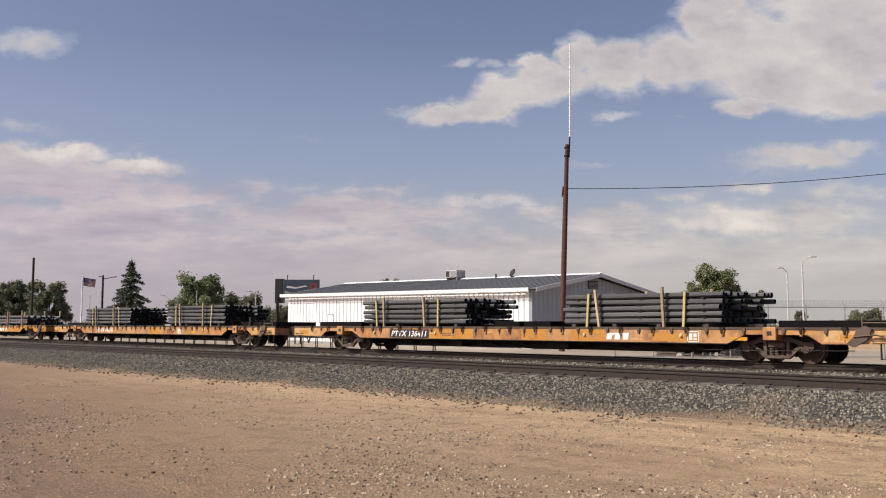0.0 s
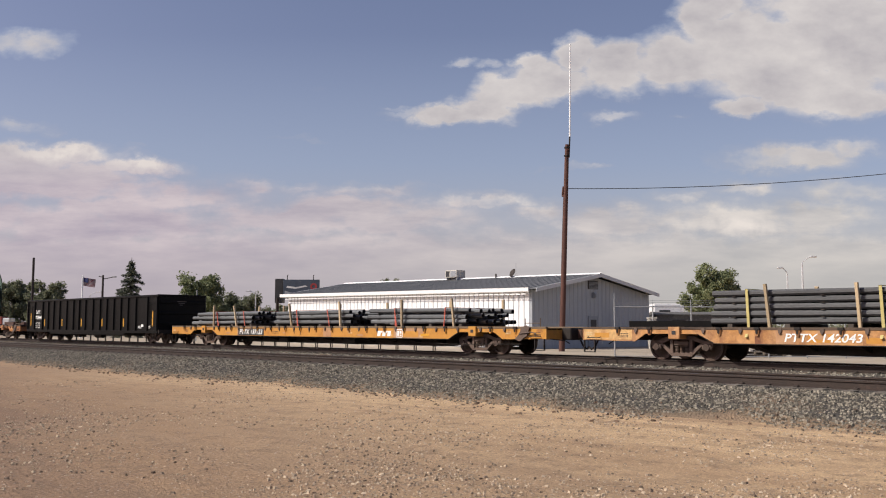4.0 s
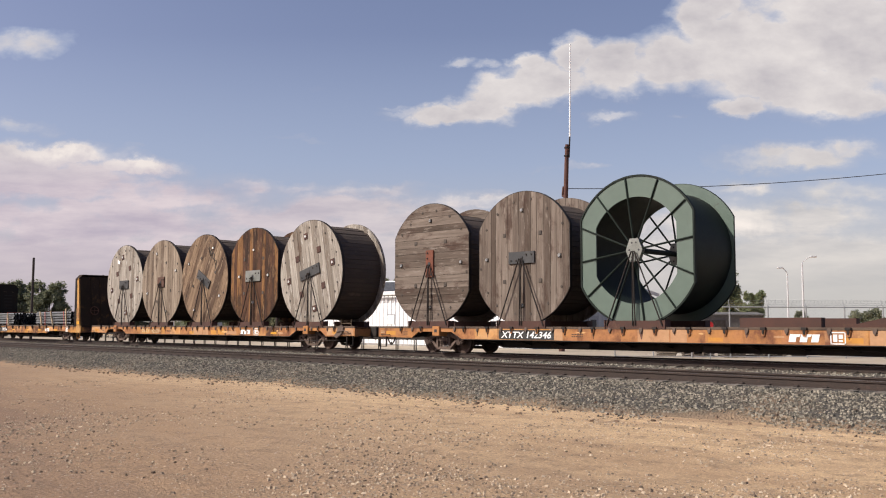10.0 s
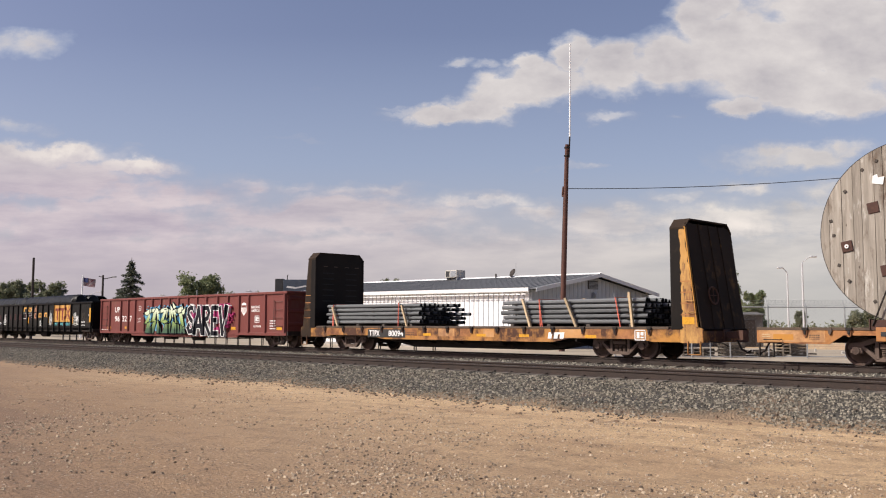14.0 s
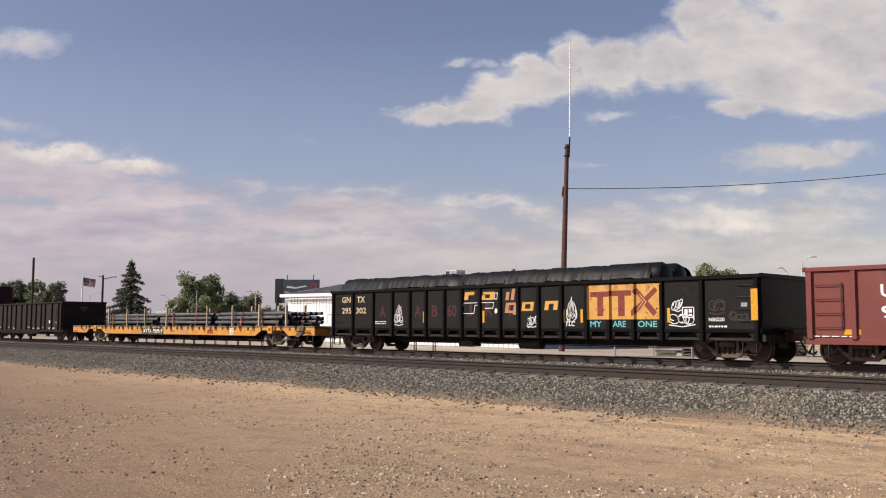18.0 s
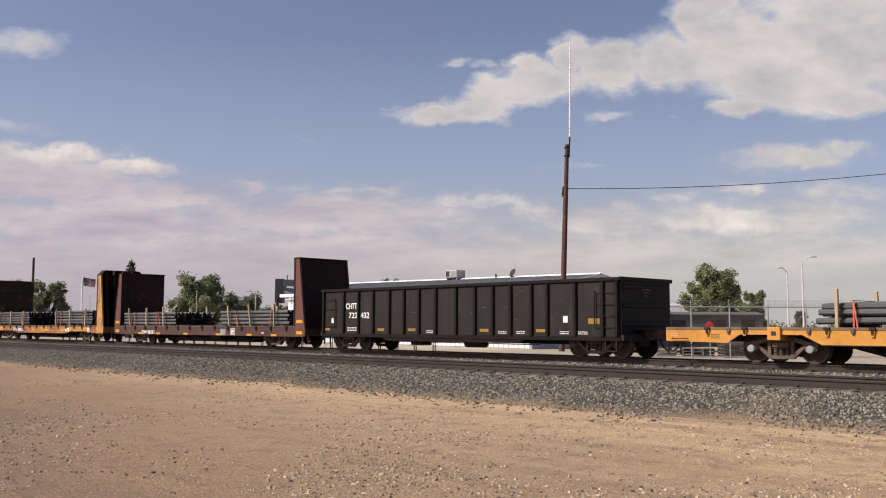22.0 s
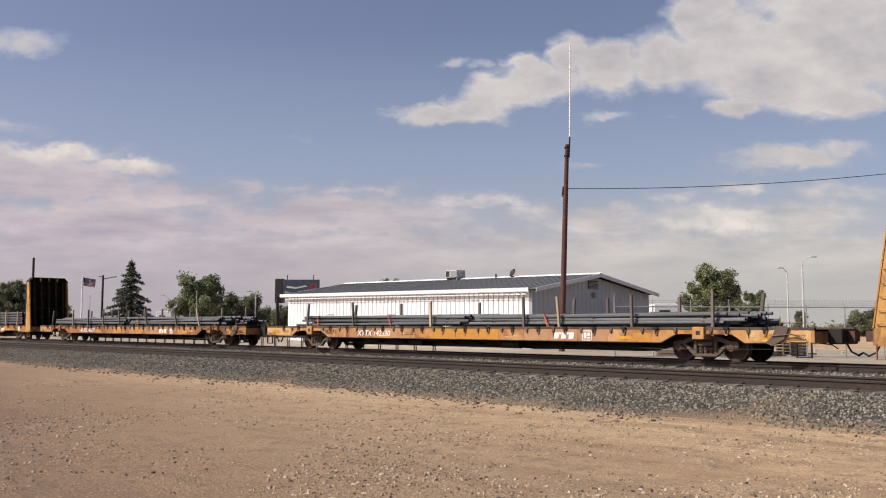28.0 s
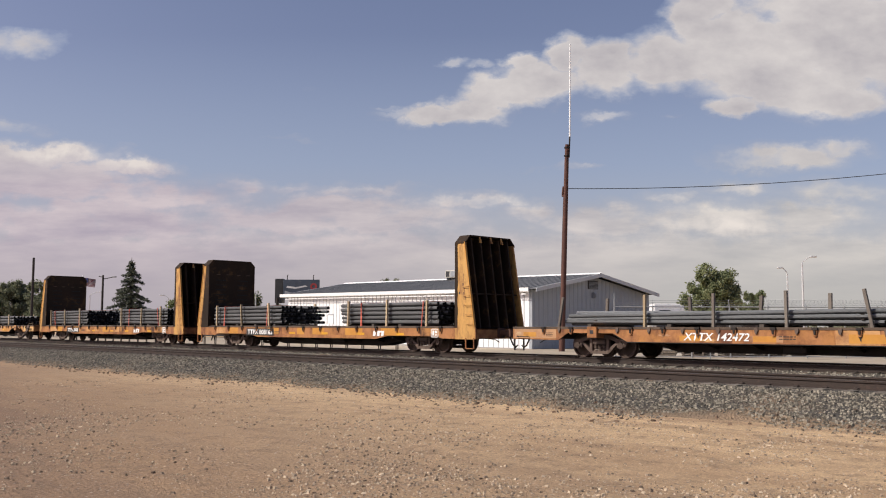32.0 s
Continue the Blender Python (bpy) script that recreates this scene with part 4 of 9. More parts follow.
def fence():
    f = thing("chain_link_fence", "tall chain-link yard fence with barbed wire on top", "fence")
    a, b = Vector(far(bearing(1087), 43.0)), Vector(far(bearing(1900), 43.0))
    d = (b - a).normalized()
    n = 12
    for i in range(n + 1):
        p = a.lerp(b, i / n)
        tall = 2.75 if i in (0,) else 2.45
        part("post", Shape().tube(p, p + Vector((0, 0, tall)), 0.035, n=8), GALV, f)
        part("arm", Shape().tube(p + Vector((0, 0, tall - 0.1)), p + Vector((-0.15, 0.2, tall + 0.3)), 0.016, n=5), GALV, f)
    part("top_rail", Shape().tube(a + Vector((0, 0, 2.4)), b + Vector((0, 0, 2.4)), 0.028, n=6), GALV, f)
    part("bottom_rail", Shape().tube(a + Vector((0, 0, 0.1)), b + Vector((0, 0, 0.1)), 0.02, n=6), GALV, f)
    wires = Shape()
    length = (b - a).length
    step = 0.19
    k = int(length / step)
    for i in range(-15, k):
        s0, s1 = i * step, i * step + 2.3
        for u0, u1, z0, z1 in ((s0, s1, 0.1, 2.4), (s0, s1, 2.4, 0.1)):
            if u0 < 0:
                z0 += (z1 - z0) * (-u0) / 2.3
                u0 = 0
            if u1 > length:
                continue
            p, q = a + d * u0 + Vector((0, 0, z0)), a + d * u1 + Vector((0, 0, z1))
            wires.tube(p, q, 0.0013, n=3, caps=False)
    part("mesh_wire", wires, GALV, f)
    w = Shape()
    for j, (dz, dy) in enumerate(((2.5, 0.05), (2.6, 0.1), (2.7, 0.15))):
        w.tube(a + Vector((-dy, dy, dz)), b + Vector((-dy, dy, dz)), 0.006, n=4)
    part("barbed_wire", w, GALV, f)
    coil = Shape()
    pts = []
    for i in range(600):
        s = length * (0.33 + 0.67 * i / 600)
        pts.append(a + d * s + Vector((0.12 * math.cos(i * 0.9) - 0.1, 0.1, 2.62 + 0.14 * math.sin(i * 0.9))))
    coil.line([tuple(p) for p in pts], 0.0045, 3)
    part("razor_coil", coil, GALV, f)


def guard_rail():
    g = thing("guard_rail", "row of paired dark steel posts behind the track", "guard rail")
    post = Shape().tube((-0.07, 0, -0.1), (-0.07, 0, 0.82), 0.035, n=8).tube((0.10, 0, -0.1), (0.10, 0, 0.82), 0.035, n=8).mesh("post", DARK_STEEL)
    for i in range(34):
        part("post", post, DARK_STEEL, g, at=pose(-92.0 + i * 1.62, 36.6, YARD))
    part("rail", Shape().box(-92.2, -38.3, 36.56, 36.64, YARD + 0.66, YARD + 0.86, 0.01), DARK_STEEL, g)


# ---- trees ----
def leaves(n, pick, size, rnd):
    """Small bent leaf clumps at places from pick()."""
    s_v, s_f = [], []
    for i in range(n):
        p = pick()
        a = Vector((rnd.gauss(0, 1), rnd.gauss(0, 1), rnd.gauss(0, 0.7))).normalized()
        b = a.cross(Vector((rnd.gauss(0, 1), rnd.gauss(0, 1), rnd.gauss(0, 1)))).normalized()
        r = size * rnd.uniform(0.6, 1.4)
        k = len(s_v)
        c = a.cross(b) * r * 0.35
        s_v += [tuple(p - a * r), tuple(p + b * r * 0.6 + c), tuple(p + a * r), tuple(p - b * r * 0.6 + c)]
        s_f += [(k, k + 1, k + 2), (k, k + 2, k + 3)]
    return s_v, s_f


def crown_part(parent, v, f, mat):
    me = bpy.data.meshes.new("crown")
    me.from_pydata(v, [], f)
    me.materials.append(mat)
    ob = new("crown", me)
    ob.parent = parent


def broad_tree(x, dist, width, height, seed, mat, label, low=0.12):
    """width and height in metres; crown of clumps round the limb ends."""
    rnd = random.Random(seed)
    p = thing("tree", label, "tree", pose(*far(bearing(x), dist)))
    trunk = Shape()
    top = Vector((0, 0, height * 0.45))
    trunk.tube((0, 0, -0.2), top, height * 0.035, height * 0.02, 9)
    ends = []
    for i in range(11):
        a = i * 2.4 + rnd.uniform(-0.3, 0.3)
        e = Vector((math.cos(a) * width * 0.30 * rnd.uniform(0.3, 1.0), math.sin(a) * width * 0.30 * rnd.uniform(0.3, 1.0), height * rnd.uniform(0.42, 0.80)))
        s = Vector((0, 0, height * rnd.uniform(0.2, 0.43)))
        trunk.tube(s, e, height * 0.014, height * 0.005, 6)
        ends.append(e)
    part("trunk", trunk, BARK, p, smooth=True)
    lobes = []
    for i in range(17):
        a = i * 2.4 + rnd.uniform(-0.5, 0.5)
        h = low + 0.10 + (0.78 - low) * ((i + rnd.random()) / 17)
        rad = width * 0.36 * (math.sin(math.pi * (0.16 + 0.74 * h)) ** 0.7) * rnd.uniform(0.45, 1.1)
        lobes.append((Vector((math.cos(a) * rad, math.sin(a) * rad, height * h)), width * rnd.uniform(0.13, 0.21)))
    clumps = []
    for c, r in lobes:
        for i in range(12):
            d = Vector((rnd.gauss(0, 1), rnd.gauss(0, 1), rnd.gauss(0, 0.8))).normalized() * r * rnd.uniform(0.4, 1.0)
            clumps.append((c + d, width * rnd.uniform(0.05, 0.10)))

    def pick():
        c, r = rnd.choice(clumps)
        d = Vector((rnd.gauss(0, 1), rnd.gauss(0, 1), rnd.gauss(0, 0.8))).normalized() * r * (0.25 + rnd.random())
        return c + d
    crown_part(p, *leaves(25000, pick, width * 0.021, rnd), mat)


def conifer(x, dist, width, height, seed):
    rnd = random.Random(seed)
    p = thing("conifer_tree", "tall dark green conifer with drooping tiered branches", "tree", pose(*far(bearing(x), dist)))
    trunk = Shape().tube((0, 0, -0.2), (0, 0, height * 0.98), 0.24, 0.03, 9)
    limbs = []
    k = 19
    for t_ in range(k):
        h = 0.10 + 0.87 * (t_ / k)
        for b_ in range(8):
            a = t_ * 1.1 + b_ * 0.785 + rnd.uniform(-0.3, 0.3)
            r = width * 0.5 * (1 - h) ** 1.10 * rnd.uniform(0.50, 1.28) + 0.08
            s = Vector((0, 0, height * (h + rnd.uniform(-0.022, 0.022))))
            e = s + Vector((math.cos(a) * r, math.sin(a) * r, -r * rnd.uniform(0.10, 0.38)))
            trunk.tube(s, e, 0.05, 0.012, 5)
            limbs.append((s, e, r))
    part("trunk", trunk, BARK, p, smooth=True)
    weights = [l[2] for l in limbs]

    def pick():
        s, e, r = rnd.choices(limbs, weights)[0]
        q = s.lerp(e, rnd.random() ** 0.6)
        return q + Vector((rnd.gauss(0, 0.10), rnd.gauss(0, 0.10), rnd.gauss(-0.06, 0.09)))
    crown_part(p, *leaves(24000, pick, 0.095, rnd), NEEDLE)


def far_woods():
    rnd = random.Random(11)

    v, f = [], []
    for x0, x1, n, dist in ((-150, 600, 60, 240), (1180, 1700, 34, 300), (600, 1100, 30, 300)):
        for i in range(n):
            x = rnd.uniform(x0, x1)
            d = dist * rnd.uniform(0.9, 1.15)
            c = Vector(far(bearing(x), d))
            h = rnd.uniform(1.2, 3.4)

            def pick():
                return c + Vector((rnd.gauss(0, 2.0), rnd.gauss(0, 2.0), abs(rnd.gauss(0.45, 0.28)) * h))
            a, b = leaves(170, pick, 0.42, rnd)
            k = len(v)
            v += a
            f += [tuple(i_ + k for i_ in q) for q in b]
    me = bpy.data.meshes.new("far_woods")
    me.from_pydata(v, [], f)
    me.materials.append(LEAF_DARK)
    tagged(new("far_woods", me), "low far belt of dark green bushes and trees", "woods", kind="stuff")


def trees():
    broad_tree(1262, 112, 7.2, 8.85, 1, LEAF, "rounded broadleaf tree behind the yard fence")
    broad_tree(1332, 118, 4.2, 6.4, 2, LEAF, "smaller rounded tree beside a taller one")
    broad_tree(1530, 150, 6.6, 4.1, 3, LEAF_DARK, "low dark bush beyond the fence", 0.05)
    broad_tree(1415, 150, 2.6, 4.5, 9, LEAF_DARK, "low dark bush beyond the fence", 0.05)
    broad_tree(358, 118, 7.7, 8.3, 4, LEAF, "rounded broadleaf tree beyond the tracks")
    broad_tree(425, 125, 7.0, 5.6, 5, LEAF_DARK, "low spreading tree beyond the tracks", 0.05)
    broad_tree(26, 125, 6.6, 7.6, 6, LEAF_DARK, "dark rounded tree beyond the tracks")
    broad_tree(88, 120, 6.0, 7.2, 7, LEAF_DARK, "dark rounded tree beyond the tracks")
    broad_tree(-40, 125, 6.4, 7.4, 12, LEAF_DARK, "dark rounded tree beyond the tracks")
    broad_tree(490, 140, 6.0, 4.2, 8, LEAF_DARK, "low bush beside the white building", 0.05)
    broad_tree(690, 150, 5.2, 9.9, 10, LEAF_DARK, "treetop showing over the roof")
    broad_tree(1020, 150, 5.0, 10.6, 13, LEAF_DARK, "treetop showing over the roof")
    conifer(232, 110, 8.7, 9.8, 5)


def clutter():
    rnd = random.Random(8)
    for i in range(5):
        x, y, z = far(bearing(1190 + i * 52 + rnd.uniform(-10, 10)), 45.5 + rnd.uniform(-1.0, 1.5))
        c = thing("pallet_stack", "stack of worn wooden pallets beside the fence", "pallets", pose(x, y, z, 0, 0, rnd.uniform(0, 90)))
        for k in range(rnd.randint(2, 5)):
            pl = part("pallet", Shape().box(-0.5, 0.5, -0.6, -0.5, k * 0.15, k * 0.15 + 0.1).box(-0.5, 0.5, -0.05, 0.05, k * 0.15, k * 0.15 + 0.1).box(-0.5, 0.5, 0.5, 0.6, k * 0.15, k * 0.15 + 0.1), CLUTTER, c)
            for j in range(5):
                part("board", Shape().box(-0.5 + j * 0.21, -0.36 + j * 0.21, -0.6, 0.6, k * 0.15 + 0.1, k * 0.15 + 0.125), CLUTTER, pl)
    for x, d in ((1408, 48.0), (1254, 52.0), (1300, 50.5)):
        s = Shape()
        for i in range(6):
            u, w, q = rnd.uniform(-0.3, 0.3), rnd.uniform(-0.3, 0.3), rnd.uniform(0.08, 0.17)
            s.lathe([(0.0, 0.0), (q, 0.02), (q * 0.9, q * 0.6), (0.0, q * 0.9)], 7, "z", (u, w, 0))
        bx, by, bz = far(bearing(x), d)
        solid("rubbish_bags", s, BEIGE, "pale crumpled bags lying on the yard", "bags", pose(bx, by, bz))
    for x, d, w, h in ((1176, 76, 2.2, 3.35), (1196, 78, 0.9, 3.25), (375, 120, 2.6, 1.9), (295, 125, 2.0, 3.35)):
        bx, by, bz = far(bearing(x), d)
        t = thing("parked_trailer", "white parked trailer beyond the fence", "trailer", pose(bx, by, bz, 0, 0, YAW))
        part("body", Shape().box(-w / 2, w / 2, -0.9, 0.9, 0.6, h, 0.05), TRIM_WHITE, t)
        part("window", Shape().box(-w * 0.3, w * 0.1, -0.92, -0.905, h * 0.62, h * 0.85), DARK, t)
        for u in (-w * 0.3, w * 0.3):
            part("wheel", Shape().lathe([(0, -0.1), (0.3, -0.1), (0.33, 0), (0.3, 0.1), (0, 0.1)], 12, "y", (u, -0.8, 0.33)), DARK, t)
    bx, by, bz = far(bearing(4), 120)
    t = thing("parked_truck", "small red truck with a white cab far beyond the track", "truck", pose(bx, by, bz, 0, 0, YAW))
    part("body", Shape().box(-2.0, 0.55, -0.9, 0.9, 0.7, 2.55, 0.05), TRUCK_RED, t, "red truck body")
    part("cab", Shape().box(0.6, 1.5, -0.85, 0.85, 0.6, 2.4, 0.08), TRIM_WHITE, t, "white cab")
    for u in (-1.3, 1.05):
        part("wheel", Shape().lathe([(0, -0.1), (0.35, -0.1), (0.4, 0), (0.35, 0.1), (0, 0.1)], 12, "y", (u, -0.8, 0.4)), DARK, t)
    for i in range(46):
        x, y, z = far(bearing(rnd.gauss(1310, 75)), rnd.uniform(44.5, 57.0), YARD + 0.005)
        kind = i % 3
        w, h, d = (rnd.uniform(0.3, 1.0), rnd.uniform(0.03, 0.12), rnd.uniform(0.08, 0.25)) if kind else (rnd.uniform(0.08, 0.3), rnd.uniform(0.06, 0.2), rnd.uniform(0.08, 0.25))
        s = Shape().box(-w / 2, w / 2, -d / 2, d / 2, 0, h, 0.012)
        s.box(-w / 2 + 0.05, w / 3, -d / 3, d / 3, h - 0.004, h + 0.05 * rnd.random() + 0.01)
        name, lab, mat = (("scrap_box", "crushed pale box lying on the yard", BEIGE), ("scrap_board", "weathered loose board lying on the yard", CLUTTER), ("scrap_board", "dark loose board lying on the yard", DUNNAGE))[kind]
        solid(name, s, mat, lab, "scrap", pose(x, y, z, 0, 0, rnd.uniform(20, 70)))
    bx, by, bz = far(bearing(1255), 41.5, YARD + 0.02)
    mk = thing("track_marker", "red round marker on a short post", "marker", pose(bx, by, bz, 0, 0, YAW))
    part("post", Shape().tube((0, 0, 0), (0, 0, 1.42), 0.025), GALV, mk)
    part("disc", Shape().lathe([(0.0, -0.03), (0.15, -0.03), (0.16, 0.0), (0.15, 0.02), (0.0, 0.02)], 18, "y", (0, -0.03, 1.53)), MARK_RED, mk, "bright red disc")
    bx, by, bz = far(bearing(1250), 69)
    shed = thing("low_shed", "long low dark grey shed behind the fence", "shed", pose(bx, by, bz, 0, 0, YAW))
    part("wall", Shape().box(-3.75, 4.2, 0, 3.0, 0, 2.35), SHED, shed)
    part("roof", Shape().prism([(-0.15, 2.35), (3.15, 2.35), (3.15, 2.42), (1.5, 2.62), (-0.15, 2.42)], -3.85, 4.3, "x"), SHED, shed)
    for u in (-2.6, 0.4, 2.6):
        part("door", Shape().box(u, u + 1.0, -0.05, 0.0, 0, 2.0, 0.01), DARK_POLE, shed)
    bx, by, bz = far(bearing(1153), 62)
    solid("gate_pillar", Shape().box(-0.25, 0.25, -0.25, 0.25, 0, 2.0, 0.02).box(-0.3, 0.3, -0.3, 0.3, 2.0, 2.1, 0.02), BEIGE, "pale beige masonry gate pillar", "pillar", pose(bx, by, bz, 0, 0, YAW))


def clouds():
    """A far sheet of drifting cloud, square to the view, thin where the sky shows through."""
    dist = 3900.0
    k = dist / 1624.8
    m, nd, ln, bs = nodes_of("cloud_sheet")
    nd.remove(bs)
    tc = nd.new("ShaderNodeTexCoord")
    mp = nd.new("ShaderNodeMapping")
    mp.inputs["Scale"].default_value = (1 / k / 100, 1 / k / 100, 1)
    ln.new(tc.outputs["Object"], mp.inputs["Vector"])
    P = mp.outputs[0]

    def math_(op, a, b=None):
        q = nd.new("ShaderNodeMath")
        q.operation = op
        for s, v in ((q.inputs[0], a), (q.inputs[1], b)):
            if v is None:
                continue
            if isinstance(v, (int, float)):
                s.default_value = v
            else:
                ln.new(v, s)
        return q.outputs[0]

    def warped(scale, amount, detail, stretch):
        """The sheet's own coordinates, stirred by noise, so that outlines curl and fray."""
        st_ = nd.new("ShaderNodeMapping")
        st_.inputs["Scale"].default_value = stretch
        ln.new(P, st_.inputs["Vector"])
        n = nd.new("ShaderNodeTexNoise")
        n.inputs["Scale"].default_value, n.inputs["Detail"].default_value, n.inputs["Roughness"].default_value = scale, detail, 0.62
        ln.new(st_.outputs[0], n.inputs["Vector"])
        c = nd.new("ShaderNodeVectorMath")
        c.operation = "SUBTRACT"
        ln.new(n.outputs["Color"], c.inputs[0])
        c.inputs[1].default_value = (0.5, 0.5, 0.5)
        w = nd.new("ShaderNodeVectorMath")
        w.operation = "MULTIPLY_ADD"
        ln.new(c.outputs[0], w.inputs[0])
        w.inputs[1].default_value = (amount, amount * 0.7, 0)
        ln.new(P, w.inputs[2])
        return w.outputs[0]

    def near_puff(x, y, rx, ry, amp, lo, hi, where):
        vm = nd.new("ShaderNodeVectorMath")
        vm.operation = "SUBTRACT"
        ln.new(where, vm.inputs[0])
        vm.inputs[1].default_value = ((x - 784) / 100, (441 - y) / 100, 0)
        vs_ = nd.new("ShaderNodeVectorMath")
        vs_.operation = "MULTIPLY"
        ln.new(vm.outputs[0], vs_.inputs[0])
        vs_.inputs[1].default_value = (100 / rx, 100 / ry, 0)
        le = nd.new("ShaderNodeVectorMath")
        le.operation = "LENGTH"
        ln.new(vs_.outputs[0], le.inputs[0])
        return ramp(nd, ln, le.outputs["Value"], lo, hi, 0.0, amp)
    W = warped(1.5, 0.95, 6, (0.75, 1.2, 1))
    heaps = ((1490, 60, 210, 155), (1310, 85, 150, 98), (1400, 150, 180, 66), (1310, 188, 66, 24), (1480, 170, 130, 46), (1190, 112, 110, 58), (1085, 122, 95, 54), (1015, 92, 46, 42),
             (1235, 40, 62, 62), (1255, 5, 70, 50), (965, 142, 95, 46), (900, 165, 85, 36), (845, 195, 78, 32), (775, 207, 68, 27), (930, 112, 44, 24),
             (1560, 60, 120, 130))
    wisps = ((868, 120, 40, 12, .7), (60, 76, 66, 27, .85), (10, 72, 60, 24, .8), (30, 226, 66, 18, .8), (715, 200, 62, 13, .7), (690, 190, 46, 6, .5), (812, 116, 42, 11, .8), (1082, 206, 58, 14, .8), (1195, 206, 24, 5, .5),
             (1390, 279, 150, 28, 1.15), (1500, 264, 76, 20, .95), (1020, 296, 70, 8, .6), (960, 298, 30, 6, .4), (505, 243, 50, 6, .5), (545, 249, 38, 5, .4), (225, 256, 28, 6, .35), (560, 163, 20, 6, .25))
    bank_ = ((70, 276, 170, 28, 1.5), (235, 296, 100, 24, 1.3), (60, 318, 260, 50, 1.4), (250, 345, 270, 42, 1.1), (430, 330, 80, 18, .8), (525, 334, 70, 18, .8), (650, 340, 110, 20, .9), (850, 356, 130, 22, 1.0),
             (600, 384, 380, 50, 1.2), (960, 378, 130, 24, .9), (1200, 345, 74, 20, .8), (1320, 332, 86, 20, .8), (1490, 340, 150, 28, .9), (1100, 394, 220, 40, 1.1), (1350, 392, 270, 56, 1.2), (150, 395, 420, 60, 1.2))
    total = None
    for x, y, rx, ry in heaps:
        d = near_puff(x, y, rx, ry, 1.7, 1.18, 0.30, W)
        total = d if total is None else math_("MAXIMUM", total, d)
    for x, y, rx, ry, amp in wisps + bank_:
        total = math_("MAXIMUM", total, near_puff(x, y, rx, ry, amp, 1.25, 0.35, W))
    sep = nd.new("ShaderNodeSeparateXYZ")
    ln.new(P, sep.inputs[0])
    y = sep.outputs[1]
    bankv = ramp(nd, ln, y, 0.9, -0.2, 0.0, 1.5)
    total = math_("MAXIMUM", total, bankv)
    st = nd.new("ShaderNodeMapping")
    st.inputs["Scale"].default_value = (0.75, 1.25, 1)
    ln.new(P, st.inputs["Vector"])
    n1 = noise_node(nd, ln, st.outputs[0], 1.7, 7, 0.54)
    n2 = noise_node(nd, ln, st.outputs[0], 0.55, 6, 0.6)
    dens = math_("ADD", total, math_("MULTIPLY", math_("MULTIPLY", math_("SUBTRACT", n1, 0.5), 1.6), ramp(nd, ln, total, 0.0, 0.5)))
    alpha = ramp(nd, ln, dens, 0.16, 1.10)
    haze = ramp(nd, ln, y, 3.8, -1.0, 0.0, 0.80)
    shade = math_("ADD", math_("ADD", math_("MULTIPLY", math_("SUBTRACT", n2, 0.5), 2.6), math_("MULTIPLY", math_("SUBTRACT", n1, 0.5), 1.5)), math_("MULTIPLY", total, 0.30))
    body = ramp(nd, ln, shade, 0.0, 1.15)
    col = mixed(nd, ln, body, (0.705, 0.66, 0.648), (0.445, 0.418, 0.45))
    sm = nd.new("ShaderNodeMapping")
    sm.inputs["Scale"].default_value = (0.35, 1.6, 1)
    ln.new(P, sm.inputs["Vector"])
    n3 = noise_node(nd, ln, sm.outputs[0], 1.3, 7, 0.6)
    low_col = mixed(nd, ln, ramp(nd, ln, n3, 0.36, 0.66), (0.46, 0.405, 0.478), (0.665, 0.578, 0.606))
    lit = None
    for x, y_, rx, ry, amp in ((1312, 396, 70, 26, 1.0), (1210, 402, 40, 18, 0.5), (905, 352, 85, 26, 0.9), (800, 345, 60, 16, 0.7), (640, 328, 90, 14, 0.5), (500, 322, 50, 12, 0.5), (255, 288, 80, 18, 0.8), (110, 268, 120, 20, 0.8), (1210, 338, 50, 14, 0.7), (1320, 330, 60, 14, 0.6)):
        d = near_puff(x, y_, rx, ry, amp, 1.2, 0.2, W)
        lit = d if lit is None else math_("MAXIMUM", lit, d)
    n4 = noise_node(nd, ln, P, 2.4, 6, 0.55)
    lit = math_("MULTIPLY", lit, ramp(nd, ln, n4, 0.32, 0.52))
    rightward = ramp(nd, ln, sep.outputs[0], -5.0, 5.0)
    low_col = mixed(nd, ln, rightward, low_col, mixed(nd, ln, ramp(nd, ln, n3, 0.36, 0.66), (0.51, 0.495, 0.505), (0.73, 0.68, 0.645)))
    col = mixed(nd, ln, ramp(nd, ln, y, 2.1, 1.1), col, low_col)
    hz_col = mixed(nd, ln, rightward, (0.47, 0.42, 0.455), (0.515, 0.495, 0.475))
    col = mixed(nd, ln, ramp(nd, ln, y, 0.3, -1.0), col, hz_col)
    col = mixed(nd, ln, math_("MULTIPLY", lit, 0.95), col, (0.86, 0.785, 0.73))
    haze_col = mixed(nd, ln, ramp(nd, ln, y, 1.5, -0.5), (0.39, 0.47, 0.63), hz_col)
    col = mixed(nd, ln, alpha, haze_col, col)
    alpha = math_("MAXIMUM", alpha, haze)
    em = nd.new("ShaderNodeEmission")
    ln.new(col, em.inputs["Color"])
    em.inputs["Strength"].default_value = 1.0
    tr = nd.new("ShaderNodeBsdfTransparent")
    mx = nd.new("ShaderNodeMixShader")
    ln.new(alpha, mx.inputs[0])
    ln.new(tr.outputs[0], mx.inputs[1])
    ln.new(em.outputs[0], mx.inputs[2])
    ln.new(mx.outputs[0], nd["Material Output"].inputs["Surface"])
    w = 1500 * k
    me = bpy.data.meshes.new("clouds")
